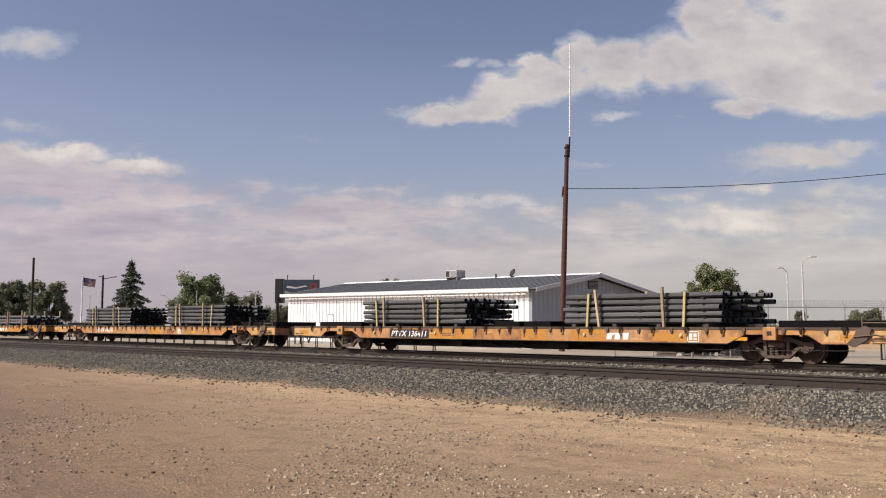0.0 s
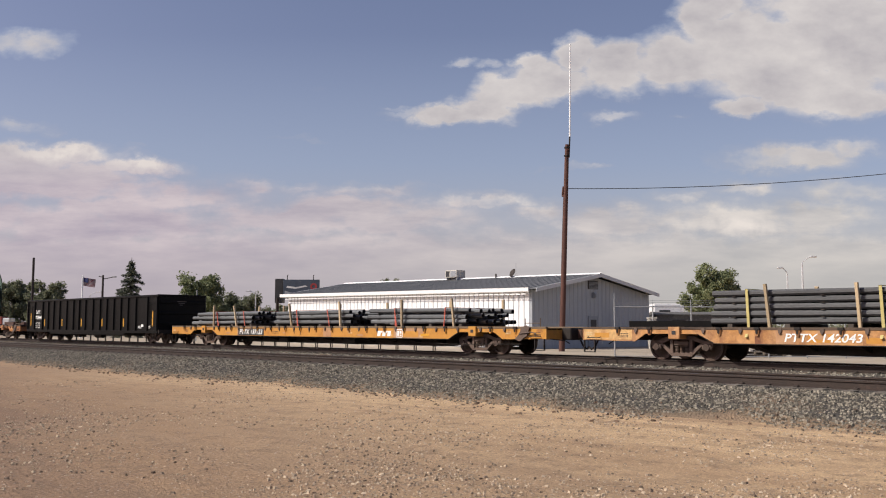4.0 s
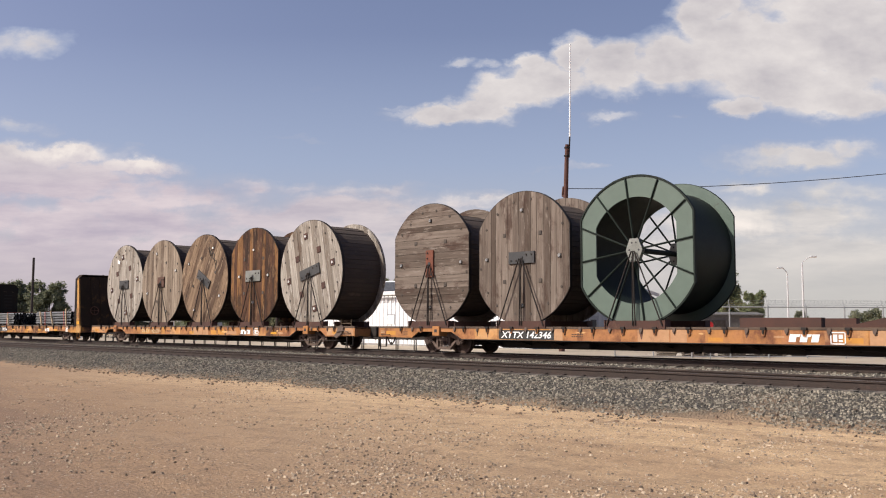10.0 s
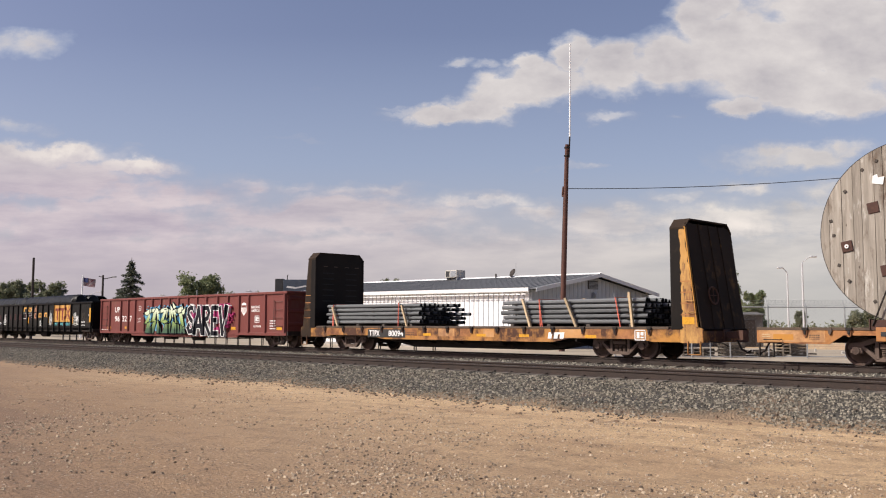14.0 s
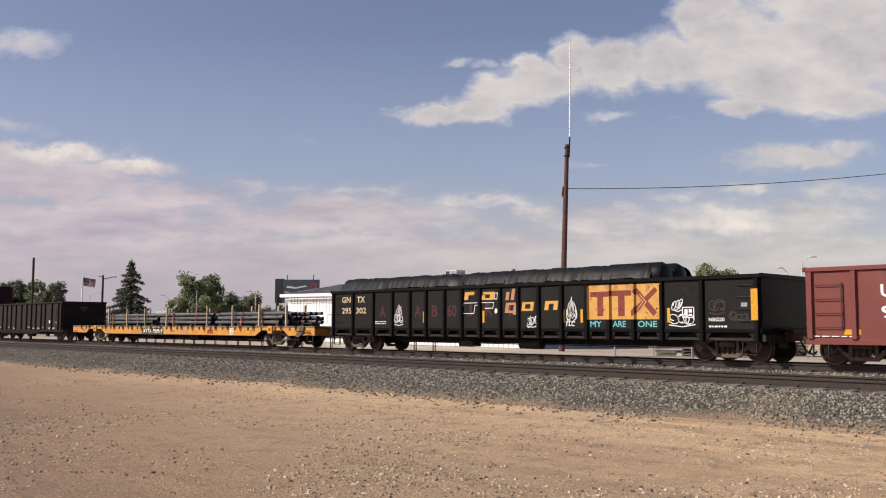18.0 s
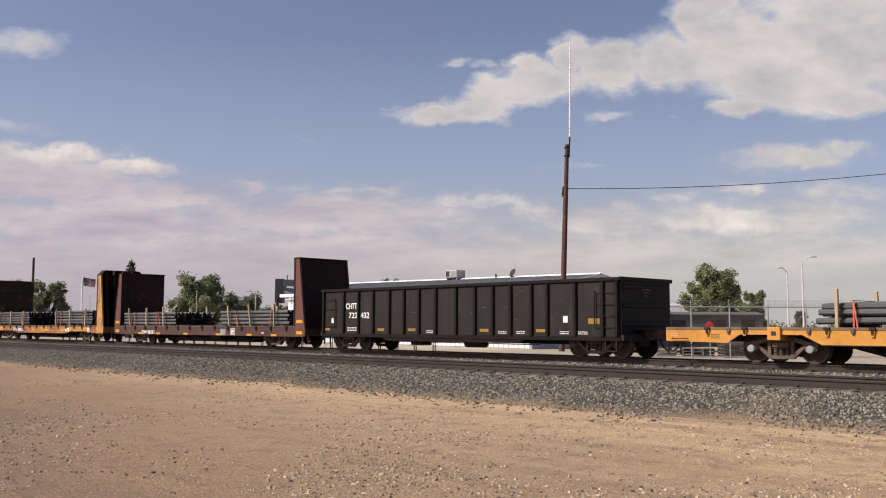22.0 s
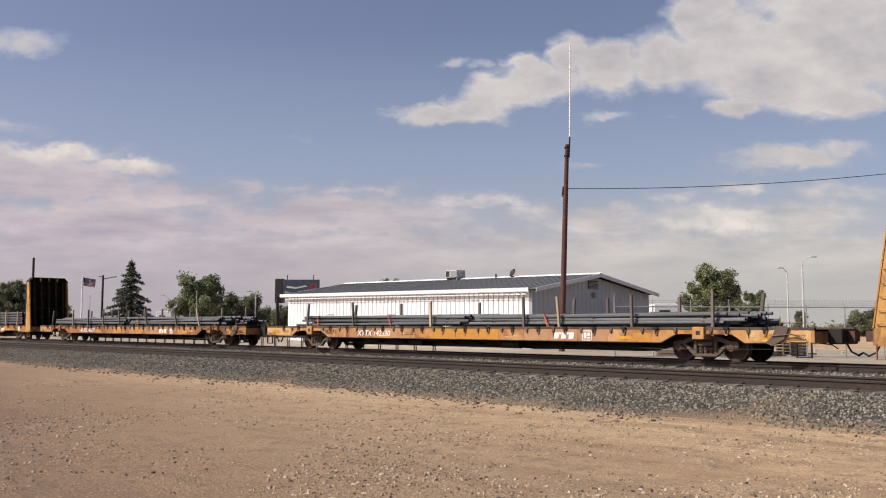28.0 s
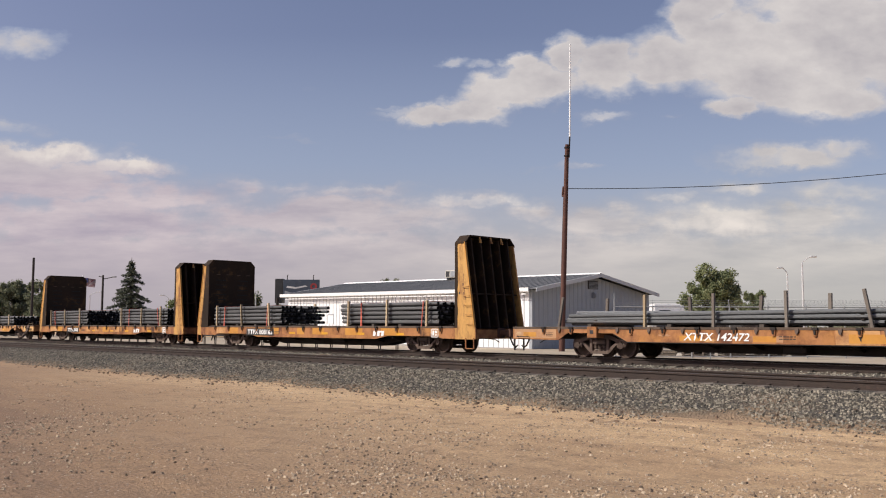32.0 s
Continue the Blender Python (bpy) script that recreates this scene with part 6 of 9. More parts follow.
def bulkhead_car(place, paint, label, text, seed, tw=1.7, inner=BULK_DARK, ribs=5, ink=WHITE, strip=None, plated=False, flat_top=False, slots=True, brace=None, panel=PANEL_BLACK):
    car = thing("bulkhead_flat_car", label, "railcar", pose(place, YC, 0))
    H = 10.12 if flat_top else 10.5
    wa, tip, foot = (9.30, 9.60, 10.06) if flat_top else (9.42, 9.90, 10.42)      # inner face, outer edge at the top, outer edge at the deck
    up = -0.09 if flat_top else 0.15 if brace and not strip else 0.0          # how far the end walls rise above the usual height
    edge = [(-H, 0.58), (-8.7, 0.58), (-8.2, 0.66), (-5.4, 0.66), (-4.6, 0.52), (4.6, 0.52), (5.4, 0.66), (8.2, 0.66), (8.7, 0.58), (H, 0.58), (H, 1.0), (-H, 1.0)]
    if flat_top:
        edge = [(-H, 0.55), (H, 0.55), (H, 1.0), (-H, 1.0)]
    for s in (-1, 1):
        sill = part("side_sill", Shape().prism(edge, s * 1.42, s * 1.37), paint, car)
        part("rub_rail", Shape().box(-9.3, 9.3, min(s * 1.435, s * 1.30), max(s * 1.435, s * 1.30), 0.985, 1.055, 0.006), DECK_EDGE, sill)
    pk = G["pocket_dull"] if paint is YELLOW_DULL else G["pocket_dark"]
    for i in range(14):
        x = -8.6 + i * 17.2 / 13
        part("stake_pocket", pk, paint, car, at=pose(x, 0, 0))
        part("stake_pocket", pk, paint, car, at=pose(x, 0, 0, 0, 0, 180))
    if paint in (YELLOW_DULL, YELLOW_RUST):
        pr = random.Random(seed)
        for i in range(14):
            x = -8.5 + i * 1.22
            part("side_panel", Shape().box(x, x + pr.choice((0.55, 0.9, 1.18)), -1.4235, -1.42, 0.67, 0.97), pr.choice((YELLOW_RUST, YELLOW_DULL, YELLOW_GOLD, YELLOW)), car)
    part("deck", Shape().box(-H, H, -1.37, 1.37, 0.94, 1.0), DECK, car, "dark worn deck")
    part("floor_boards", Shape().box(-9.36, 9.36, -1.29, 1.29, 1.0, 1.07, 0.01), DECK, car)
    part("centre_sill", Shape().prism([(-H + 0.3, 0.62), (-6.2, 0.60), (-3.6, 0.20), (3.6, 0.20), (6.2, 0.60), (H - 0.3, 0.62), (H - 0.3, 0.94), (-H + 0.3, 0.94)], -0.45, 0.45), DARK_STEEL, car)
    for i in range(8):
        part("cross_bearer", G["bearer"], DARK_STEEL, car, at=pose(-5.6 + i * 1.6, 0, 0))
    for e in (-1, 1):
        top = 4.42 + up
        rim = [(1.42, top - 0.06), (-1.42, top - 0.06)] if flat_top else [(1.42, top - 0.28), (1.14, top), (-1.14, top), (-1.42, top - 0.28)]
        wall = Shape().prism([(-1.42, 1.0), (1.42, 1.0)] + rim, e * wa, e * (wa + 0.07), "x")
        b = part("bulkhead", wall, inner, car, "tall steel end bulkhead")
        # ribs and outer faces coloured near black: shade of the sunless side plus weathering
        for y in np.linspace(-1.05, 1.05, ribs):
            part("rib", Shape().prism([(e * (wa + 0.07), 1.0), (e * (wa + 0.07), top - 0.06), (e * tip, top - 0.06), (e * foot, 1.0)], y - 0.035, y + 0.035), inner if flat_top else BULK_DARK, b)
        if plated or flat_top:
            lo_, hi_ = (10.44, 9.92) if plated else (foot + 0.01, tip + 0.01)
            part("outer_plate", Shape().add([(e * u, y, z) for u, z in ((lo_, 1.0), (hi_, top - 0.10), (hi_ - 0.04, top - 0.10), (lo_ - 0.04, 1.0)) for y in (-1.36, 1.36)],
                                            [(0, 1, 3, 2), (2, 3, 5, 4), (4, 5, 7, 6), (6, 7, 1, 0), (0, 2, 4, 6), (1, 7, 5, 3)]), BULK_DARK if plated else BROWN_DARK, b, "brown outer plate, dark with soot and painted shade")
            for y in (-0.62, 0.0, 0.62) if plated else ():
                part("seam", Shape().add([(e * (u + d), y + w, z) for u, z in ((10.44, 1.0), (9.92, 4.32)) for d, w in ((0, -0.03), (0.03, -0.02), (0.03, 0.02), (0, 0.03))],
                                         [(0, 1, 5, 4), (1, 2, 6, 5), (2, 3, 7, 6), (0, 3, 2, 1), (4, 5, 6, 7), (3, 0, 4, 7)]), BULK_DARK, b)
        for y in (-1.42, 1.37):
            if strip:
                part("inner_post", Shape().prism([(e * 9.40, 0.98), (e * 9.40, 4.20), (e * 9.71, 4.20), (e * 9.80, 0.98)], y - 0.012, y + 0.062), strip, b, "blackened inner post")
            bt = top - 0.075 if flat_top else top - 0.22
            w0, w1 = (9.64, 9.72) if strip else (wa + 0.03, wa + 0.03) if flat_top else (9.40, 9.40)
            sooty = strip and (y > 0 or e < 0)
            # left end: a dark plate covers the inner part of the brace
            if e < 0 and brace and not strip:
                part("side_plate", Shape().prism([(-9.40, 0.98), (-9.40, bt), (-9.70, bt), (-10.12, 0.98)], y - 0.004, y + 0.054), BULK_DARK, b, "dark side plate")
                w0, w1 = 9.70, 10.12
            # this post is coloured dark to stand for a shadowed inner flange
            if e > 0 and flat_top:
                part("inner_post", Shape().box(9.17, 9.32, y - 0.014, y + 0.064, 1.0, top - 0.07), BROWN_DARK, b, "inner post coloured dark as if shadowed")
            if e > 0 and brace and not strip:
                part("inner_post", Shape().box(9.38, 9.52, y - 0.014, y + 0.064, 1.0, top - 0.24), BULK_DARK, b, "near-black inner post")
            top_edge, low_edge = (9.95, 10.34) if strip else (tip + 0.02, foot + 0.04)
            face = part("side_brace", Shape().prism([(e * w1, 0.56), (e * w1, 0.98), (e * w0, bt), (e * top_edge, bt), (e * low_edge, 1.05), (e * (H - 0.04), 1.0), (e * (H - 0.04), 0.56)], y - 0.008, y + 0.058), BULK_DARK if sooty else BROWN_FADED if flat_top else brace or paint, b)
            if y < 0 and not sooty:
                part("edge_flange", Shape().add([(e * u + d, yy, z) for u, z in ((low_edge, 1.05), (top_edge, bt)) for d, yy in ((-0.035, y - 0.03), (0.0, y - 0.03), (0.0, y - 0.008), (-0.035, y - 0.008))],
                                                [(0, 1, 5, 4), (1, 2, 6, 5), (2, 3, 7, 6), (3, 0, 4, 7), (0, 3, 2, 1), (4, 5, 6, 7)]), BROWN_CAR if flat_top else YELLOW_GOLD, face)
            if y < 0 and e > 0 and not flat_top:
                gr = random.Random(seed * 3 + 1)
                zs = list(np.linspace(1.02, top - 0.26, 19))
                left = [(w1 + (w0 - w1) * (z - 1) / 3.2 - 0.01, z) for z in zs]
                right = [(u + (gr.uniform(0.02, 0.14) if strip else gr.uniform(0.13, 0.17)), z) for u, z in left]
                part("soot", Shape().prism(left + right[::-1], y - 0.0095, y - 0.008), BULK_DARK, face, "black soot along the edge")
                if strip:
                    left = [(top_edge + (low_edge - top_edge) * (4.2 - z) / 3.15 + 0.005, z) for z in zs]
                    right = [(u - gr.uniform(0.015, 0.09), z) for u, z in left]
                    part("soot", Shape().prism(left + right[::-1], y - 0.0095, y - 0.008), BULK_DARK, face)
                    part("tape", Shape().box(9.80, 10.22, y - 0.012, y - 0.008, 1.14, 1.36), REFLECT, face)
                else:
                    part("hole", Shape().box(9.60, 9.66, y - 0.010, y - 0.008, 2.30, 2.40), DARK, face)
                for k in range(9):
                    u, z = gr.uniform(9.75, 9.98), gr.uniform(1.1, 3.2)
                    part("rust_streak", Shape().prism([(u, z), (u + 0.03, z + 0.02), (u + 0.018, z - gr.uniform(0.15, 0.5)), (u + 0.004, z - 0.12)], y - 0.0105, y - 0.008), RUST_STAIN, face)
            for z in (1.42, 1.78, 2.12, 2.46) if strip else ():
                w = 10.34 - (z - 1.0) / 3.2 * 0.39
                part("brace_band", Shape().box(min(e * (w1 + 0.03), e * (w - 0.02)), max(e * (w1 + 0.03), e * (w - 0.02)), y - 0.016, y - 0.006, z, z + 0.035), YELLOW_DULL, b)
        part("cap", Shape().box(min(e * (wa - 0.12), e * (tip + 0.05)), max(e * (wa - 0.12), e * (tip + 0.05)), -1.46, 1.43, top - 0.07, top - 0.025, 0.006) if flat_top else Shape().prism([(-1.44, top - 0.29), (-1.15, top), (1.15, top), (1.44, top - 0.29), (1.44, top - 0.23), (1.17, top + 0.05), (-1.17, top + 0.05), (-1.44, top - 0.23)], e * 9.40, e * 9.96, "x"), BULK_DARK, b)
        # added yellow triangles stand for sunlight catching the rib tips
        if brace and not plated:
            for y in (-0.62, 0.0, 0.62):
                part("gusset", Shape().prism([(e * 9.955, top - 0.22), (e * 9.955, top + 0.02), (e * 10.06, top - 0.24)], y - 0.05, y + 0.03), YELLOW_BRACE, b)
        for z in (2.3,):
            w = 10.46 - (z - 1.0) / 3.4 * 0.60
            w = foot - 0.3 if flat_top else w
            part("cross_brace", Shape().box(min(e * 9.49, e * (w - 0.08)), max(e * 9.49, e * (w - 0.08)), -1.36, 1.36, z, z + 0.05), inner, b)
        if slots:
            for z in np.arange(2.2, 3.7, 0.26):
                part("slot", Shape().box(min(e * 9.412, e * 9.42), max(e * 9.412, e * 9.42), -1.0, -0.35, z, z + 0.05), PIPE_IN, b)
                part("slot", Shape().box(min(e * 9.412, e * 9.42), max(e * 9.412, e * 9.42), 0.35, 1.0, z, z + 0.05), PIPE_IN, b)
            # pale strips imitate skylight seen through the upper slots
            for y in (-0.95, -0.35, 0.3, 0.9):
                part("slot", Shape().box(min(e * 9.412, e * 9.42), max(e * 9.412, e * 9.42), y, y + 0.22, 3.82, 3.85), SCRAPE, b)
        else:
            sc = random.Random(seed * 7 + e)
            s = Shape()
            for k in range(70):
                y, z = sc.uniform(-1.3, 1.1), sc.gauss(3.0, 0.30)
                s.add([(e * (wa - 0.005), y + u, z + w) for u, w in ((0, 0), (sc.uniform(0.04, 0.16), sc.uniform(-0.10, 0.14)), (0.02, 0.03))], [(0, 1, 2)])
            tagged(part("scratches", s, SCUFFED, b), kind="stuff")
        if plated and e > 0:
            pts = [(10.50 - 0.157 * (1.05 + 0.27 * math.sin(q)), -0.45 + 0.27 * math.cos(q), 2.05 + 0.27 * math.sin(q)) for q in np.linspace(0, 2 * math.pi, 19)]
            part("brake_wheel", Shape().line(pts, 0.03, 5).line([pts[0], pts[9]], 0.016, 5).line([pts[4], pts[13]], 0.016, 5), RUSTY, b)
        lad = Shape()
        for k in range(9):
            if flat_top or k > 4 or (strip and k in (0, 3, 4)):
                continue
            z = 1.15 + k * 0.36
            w = 10.46 - (z - 1.0) / 3.2 * 0.51 - 0.06
            lad.line([(e * (w - 0.30), -1.44, z), (e * (w - 0.30), -1.50, z), (e * w, -1.50, z), (e * w, -1.44, z)], 0.013, 5)
        if not flat_top:
            part("ladder", lad, BULK_DARK if strip and e < 0 else brace or paint, b)
        for z in (0.72, 1.25):
            if flat_top:
                part("tape", Shape().box(min(e * 9.42, e * 9.92), max(e * 9.42, e * 9.92), -1.44, -1.43, z - 0.06, z + 0.09), REFLECT, b)
        part("step", Shape().box(e * 10.2 - 0.22, e * 10.2 + 0.22, -1.46, -1.40, 0.20, 0.225).box(e * 10.2 - 0.23, e * 10.2 - 0.2, -1.46, -1.40, 0.2, 0.62).box(e * 10.2 + 0.2, e * 10.2 + 0.23, -1.46, -1.40, 0.2, 0.62), paint, car)
        part("end_sill", Shape().box(min(e * H, e * (H - 0.1)), max(e * H, e * (H - 0.1)), -1.36, 1.36, 0.58, 0.99), paint, car)
    part("brake_gear", Shape().tube((1.0, -0.9, 0.5), (1.9, -0.9, 0.5), 0.17, n=12).line([(-5, -0.8, 0.5), (5, -0.8, 0.5)], 0.02, 5), DARK_STEEL, car)
    rnd = random.Random(seed)
    spots = (-6.87, -4.57, -1.38, 2.09, 5.10, 7.29) if flat_top else [-4.4 + k * 2.6 + rnd.uniform(-0.4, 0.4) for k in range(5)]
    for x in spots:
        z = 0.56 if flat_top else 0.68
        part("tape", Shape().box(x, x + 0.47, -1.427, -1.42, z, z + 0.10), REFLECT, car)
    label_panel(car, text, -5.45 if panel else -6.41, tw, -1.425, ink=ink, panel=panel, z=0.64 if panel else 0.58, h=0.24 if panel else 0.2, spread=bool(strip))
    if flat_top:
        part("primer_patch", Shape().box(2.55, 3.06, -1.424, -1.42, 0.57, 0.89), TRIM_GREY, car, "grey primer patch")
        part("grille", Shape().box(6.76, 7.04, -1.424, -1.42, 0.62, 0.85), DARK, car, "dark grille")
        bars(6.45, 0.66, 0.2, 0.12, -1.425, 2, WHITE, car)
        bars(-4.0, 0.72, 0.62, 0.12, -1.425, 2, FADED_MARK, car)
        bars(-2.95, 0.72, 0.42, 0.12, -1.425, 2, FADED_MARK, car)
        bars(-2.1, 0.72, 0.55, 0.12, -1.425, 2, FADED_MARK, car)
        id_frame(car, 3.58, 0.58, -1.425)
    else:
        logo_bars(car, 4.4, 0.8, 0.22, -1.425, 0.64, WHITE)
        id_frame(car, 8.03, 0.62, -1.425)
    bars(-3.2, 0.70, 0.6, 0.15, -1.4275, 2, SMEAR, car)
    trucks(car, (-7.2, 7.2))
    couplers(car, 10.55)
    CARS.append((car, place))
    return car


def gondola(place, half, top, paint, label, seed, posts, floor_z=0.62, tc=None, deep=True, sheet=None, skirt=False):
    """Open-topped car: side sheets between outer posts, top chord, ends, two trucks."""
    car = thing("gondola_car", label, "railcar", pose(place, YC, 0))
    Y = 1.50
    for s in (-1, 1):
        foot_z = 1.0 if skirt else floor_z
        side = part("side_sheet", Shape().box(-half + 0.05, half - 0.05, min(s * Y, s * (Y - 0.04)), max(s * Y, s * (Y - 0.04)), foot_z, top - 0.06), sheet or paint, car)
        part("top_chord", Shape().box(-half, half, min(s * (Y + 0.06), s * (Y - 0.07)), max(s * (Y + 0.06), s * (Y - 0.07)), top - 0.13, top, 0.02), paint, side)
        if skirt:
            part("side_sill", Shape().box(-half, half, min(s * (Y + 0.02), s * (Y - 0.06)), max(s * (Y + 0.02), s * (Y - 0.06)), 0.89, 1.0, 0.008), paint, side)
            # added near-black sheet behind the skirt arches, standing for the shade inside
            part("inner_sill", Shape().box(-half + 0.3, half - 0.3, min(s * 1.16, s * 1.12), max(s * 1.16, s * 1.12), floor_z + 0.02, 0.97), PIPE_IN, side)
            for a, b in zip(posts, posts[1:]):
                w = min(0.30, (b - a) * 0.26)
                for q, d in ((a, 1), (b, -1)):
                    part("skirt_plate", Shape().prism([(q, floor_z), (q + d * 0.13, floor_z), (q + d * w * 0.7, floor_z + 0.16), (q + d * w, 0.895), (q, 0.895)], s * (Y - 0.01), s * (Y - 0.03)), sheet or paint, side)
        else:
            part("side_sill", Shape().box(-half, half, min(s * (Y + 0.035), s * (Y - 0.06)), max(s * (Y + 0.035), s * (Y - 0.06)), floor_z - 0.02, floor_z + 0.14, 0.01), paint, side)
        if deep:
            part("belly_plate", Shape().prism([(-half + 4.2, floor_z - 0.02), (-half + 4.5, floor_z - 0.14), (half - 4.5, floor_z - 0.14), (half - 4.2, floor_z - 0.02)], s * (Y + 0.01), s * (Y - 0.03)), paint, side)
        post = Shape().prism([(-0.10, 0.0), (-0.055, -0.085), (0.055, -0.085), (0.10, 0.0)], floor_z - 0.02 if skirt else floor_z + 0.14, top - 0.13, "z").mesh("post", paint)
        for x in posts:
            part("post", post, paint, side, at=pose(x, s * Y, 0, 0, 0, 0 if s < 0 else 180))
    for e in (-1, 1):
        en = part("end_sheet", Shape().box(min(e * half, e * (half - 0.05)), max(e * half, e * (half - 0.05)), -Y + 0.04, Y - 0.04, floor_z, top - 0.04), paint, car)
        for z in () if skirt else np.arange(floor_z + 0.45, top - 0.4, 0.62):
            part("end_rib", Shape().prism([(e * half, z), (e * (half + 0.035), z + 0.05), (e * (half + 0.035), z + 0.15), (e * half, z + 0.20)], -Y + 0.1, Y - 0.1), paint, en)
        if e > 0 and paint is not RED_CAR and not skirt:
            for k in range(3):
                part("small_print", Shape().box(half + 0.036, half + 0.040, -0.35 + 0.08 * k, 0.25 - 0.12 * k, top - 0.42 - 0.10 * k, top - 0.37 - 0.10 * k), SCUFFED, en)
        part("end_cap", Shape().box(min(e * (half + 0.06), e * (half - 0.06)), max(e * (half + 0.06), e * (half - 0.06)), -Y - 0.06, Y + 0.06, top - 0.12, top + 0.012, 0.02), paint, en)
        part("end_platform", Shape().box(min(e * half, e * (half + 0.35)), max(e * half, e * (half + 0.35)), -0.6, 0.6, floor_z + 0.35, floor_z + 0.40).box(min(e * half, e * (half + 0.1)), max(e * half, e * (half + 0.1)), -Y, Y, floor_z, floor_z + 0.2), DARK_STEEL, car)
        lad = Shape()
        for k in range(4):
            z = floor_z + 0.45 + k * (top - floor_z - 0.95) / 3
            lad.line([(e * (half - 1.02), -Y, z), (e * (half - 1.02), -Y - 0.06, z), (e * (half - 0.30), -Y - 0.06, z), (e * (half - 0.30), -Y, z)], 0.013, 5)
        lad.box(e * (half - 1.02) - 0.016, e * (half - 1.02) + 0.016, -Y - 0.075, -Y - 0.05, floor_z + 0.4, top - 0.42)
        if skirt:                                   # four short grab irons at the corner in place of a ladder
            lad = Shape()
            for z in (1.25, 1.6, 1.95, 2.3):
                lad.line([(e * (half - 0.75), -Y, z), (e * (half - 0.75), -Y - 0.05, z), (e * (half - 0.3), -Y - 0.05, z), (e * (half - 0.3), -Y, z)], 0.010, 5)
        part("ladder", lad, BROWN_CAR if paint is RED_CAR else paint, car)
        part("step", Shape().box(e * (half - 0.4) - 0.22, e * (half - 0.4) + 0.22, -1.52, -1.46, 0.24, 0.265).box(e * (half - 0.4) - 0.23, e * (half - 0.4) - 0.2, -1.52, -1.46, 0.24, 0.64).box(e * (half - 0.4) + 0.2, e * (half - 0.4) + 0.23, -1.52, -1.46, 0.24, 0.64), DARK_STEEL, car)
    part("floor", Shape().box(-half + 0.05, half - 0.05, -Y + 0.04, Y - 0.04, floor_z + 0.02, floor_z + 0.10), DARK_STEEL, car)
    part("centre_sill", Shape().box(-half + 0.1, half - 0.1, -0.3, 0.3, 0.42, floor_z + 0.02), DARK_STEEL, car)
    part("brake_gear", Shape().tube((0.5, -0.9, 0.42), (1.5, -0.9, 0.42), 0.18, n=12).box(-2.6, -1.8, -1.1, -0.6, 0.28, 0.52, 0.03).line([(-half + 4, -0.8, 0.42), (half - 4, -0.8, 0.40)], 0.02, 5), DARK_STEEL, car)
    part("handbrake", Shape().tube((-half - 0.10, -0.9, top - 0.7), (-half - 0.06, -0.9, top - 0.7), 0.27, n=16), DARK_STEEL, car)
    trucks(car, (-(tc or half - 1.37), (tc or half - 1.37)))
    couplers(car, half + 0.15)
    CARS.append((car, place))
    return car


# ---- loads ----
PIPES = {}


def pipe_mesh(length, r, steel, n=8):
    key = (round(length, 2), round(r, 3), steel.name)
    if key not in PIPES:
        me = bpy.data.meshes.new("pole")
        h = length / 2
        ring = [(math.cos(2 * math.pi * (i + 0.5) / n), math.sin(2 * math.pi * (i + 0.5) / n)) for i in range(n)]
        vs = []
        for x, k in ((-h + 0.12, 0.72), (-h, 0.72), (-h, 1.0), (-h * 0.45, 1.02), (h, 0.86), (h, 0.62), (h - 0.12, 0.62)):
            vs += [(x, c * r * k, s * r * k) for c, s in ring]
        fs, mi = [], []
        for a in range(6):
            for i in range(n):
                j = (i + 1) % n
                fs.append((a * n + i, a * n + j, (a + 1) * n + j, (a + 1) * n + i))
                # bore and end ring take the near-black: shade of the ends as colour
                mi.append(1 if a in (0, 1, 4, 5) else 0)
        fs += [tuple(range(n)), tuple(range(7 * n - 1, 6 * n - 1, -1))]
        mi += [1, 1]
        me.from_pydata(vs, [], fs)
        me.materials.append(steel)
        me.materials.append(PIPE_IN)
        for p, k in zip(me.polygons, mi):
            p.material_index = k
        PIPES[key] = me
    return PIPES[key]


LOADS = []


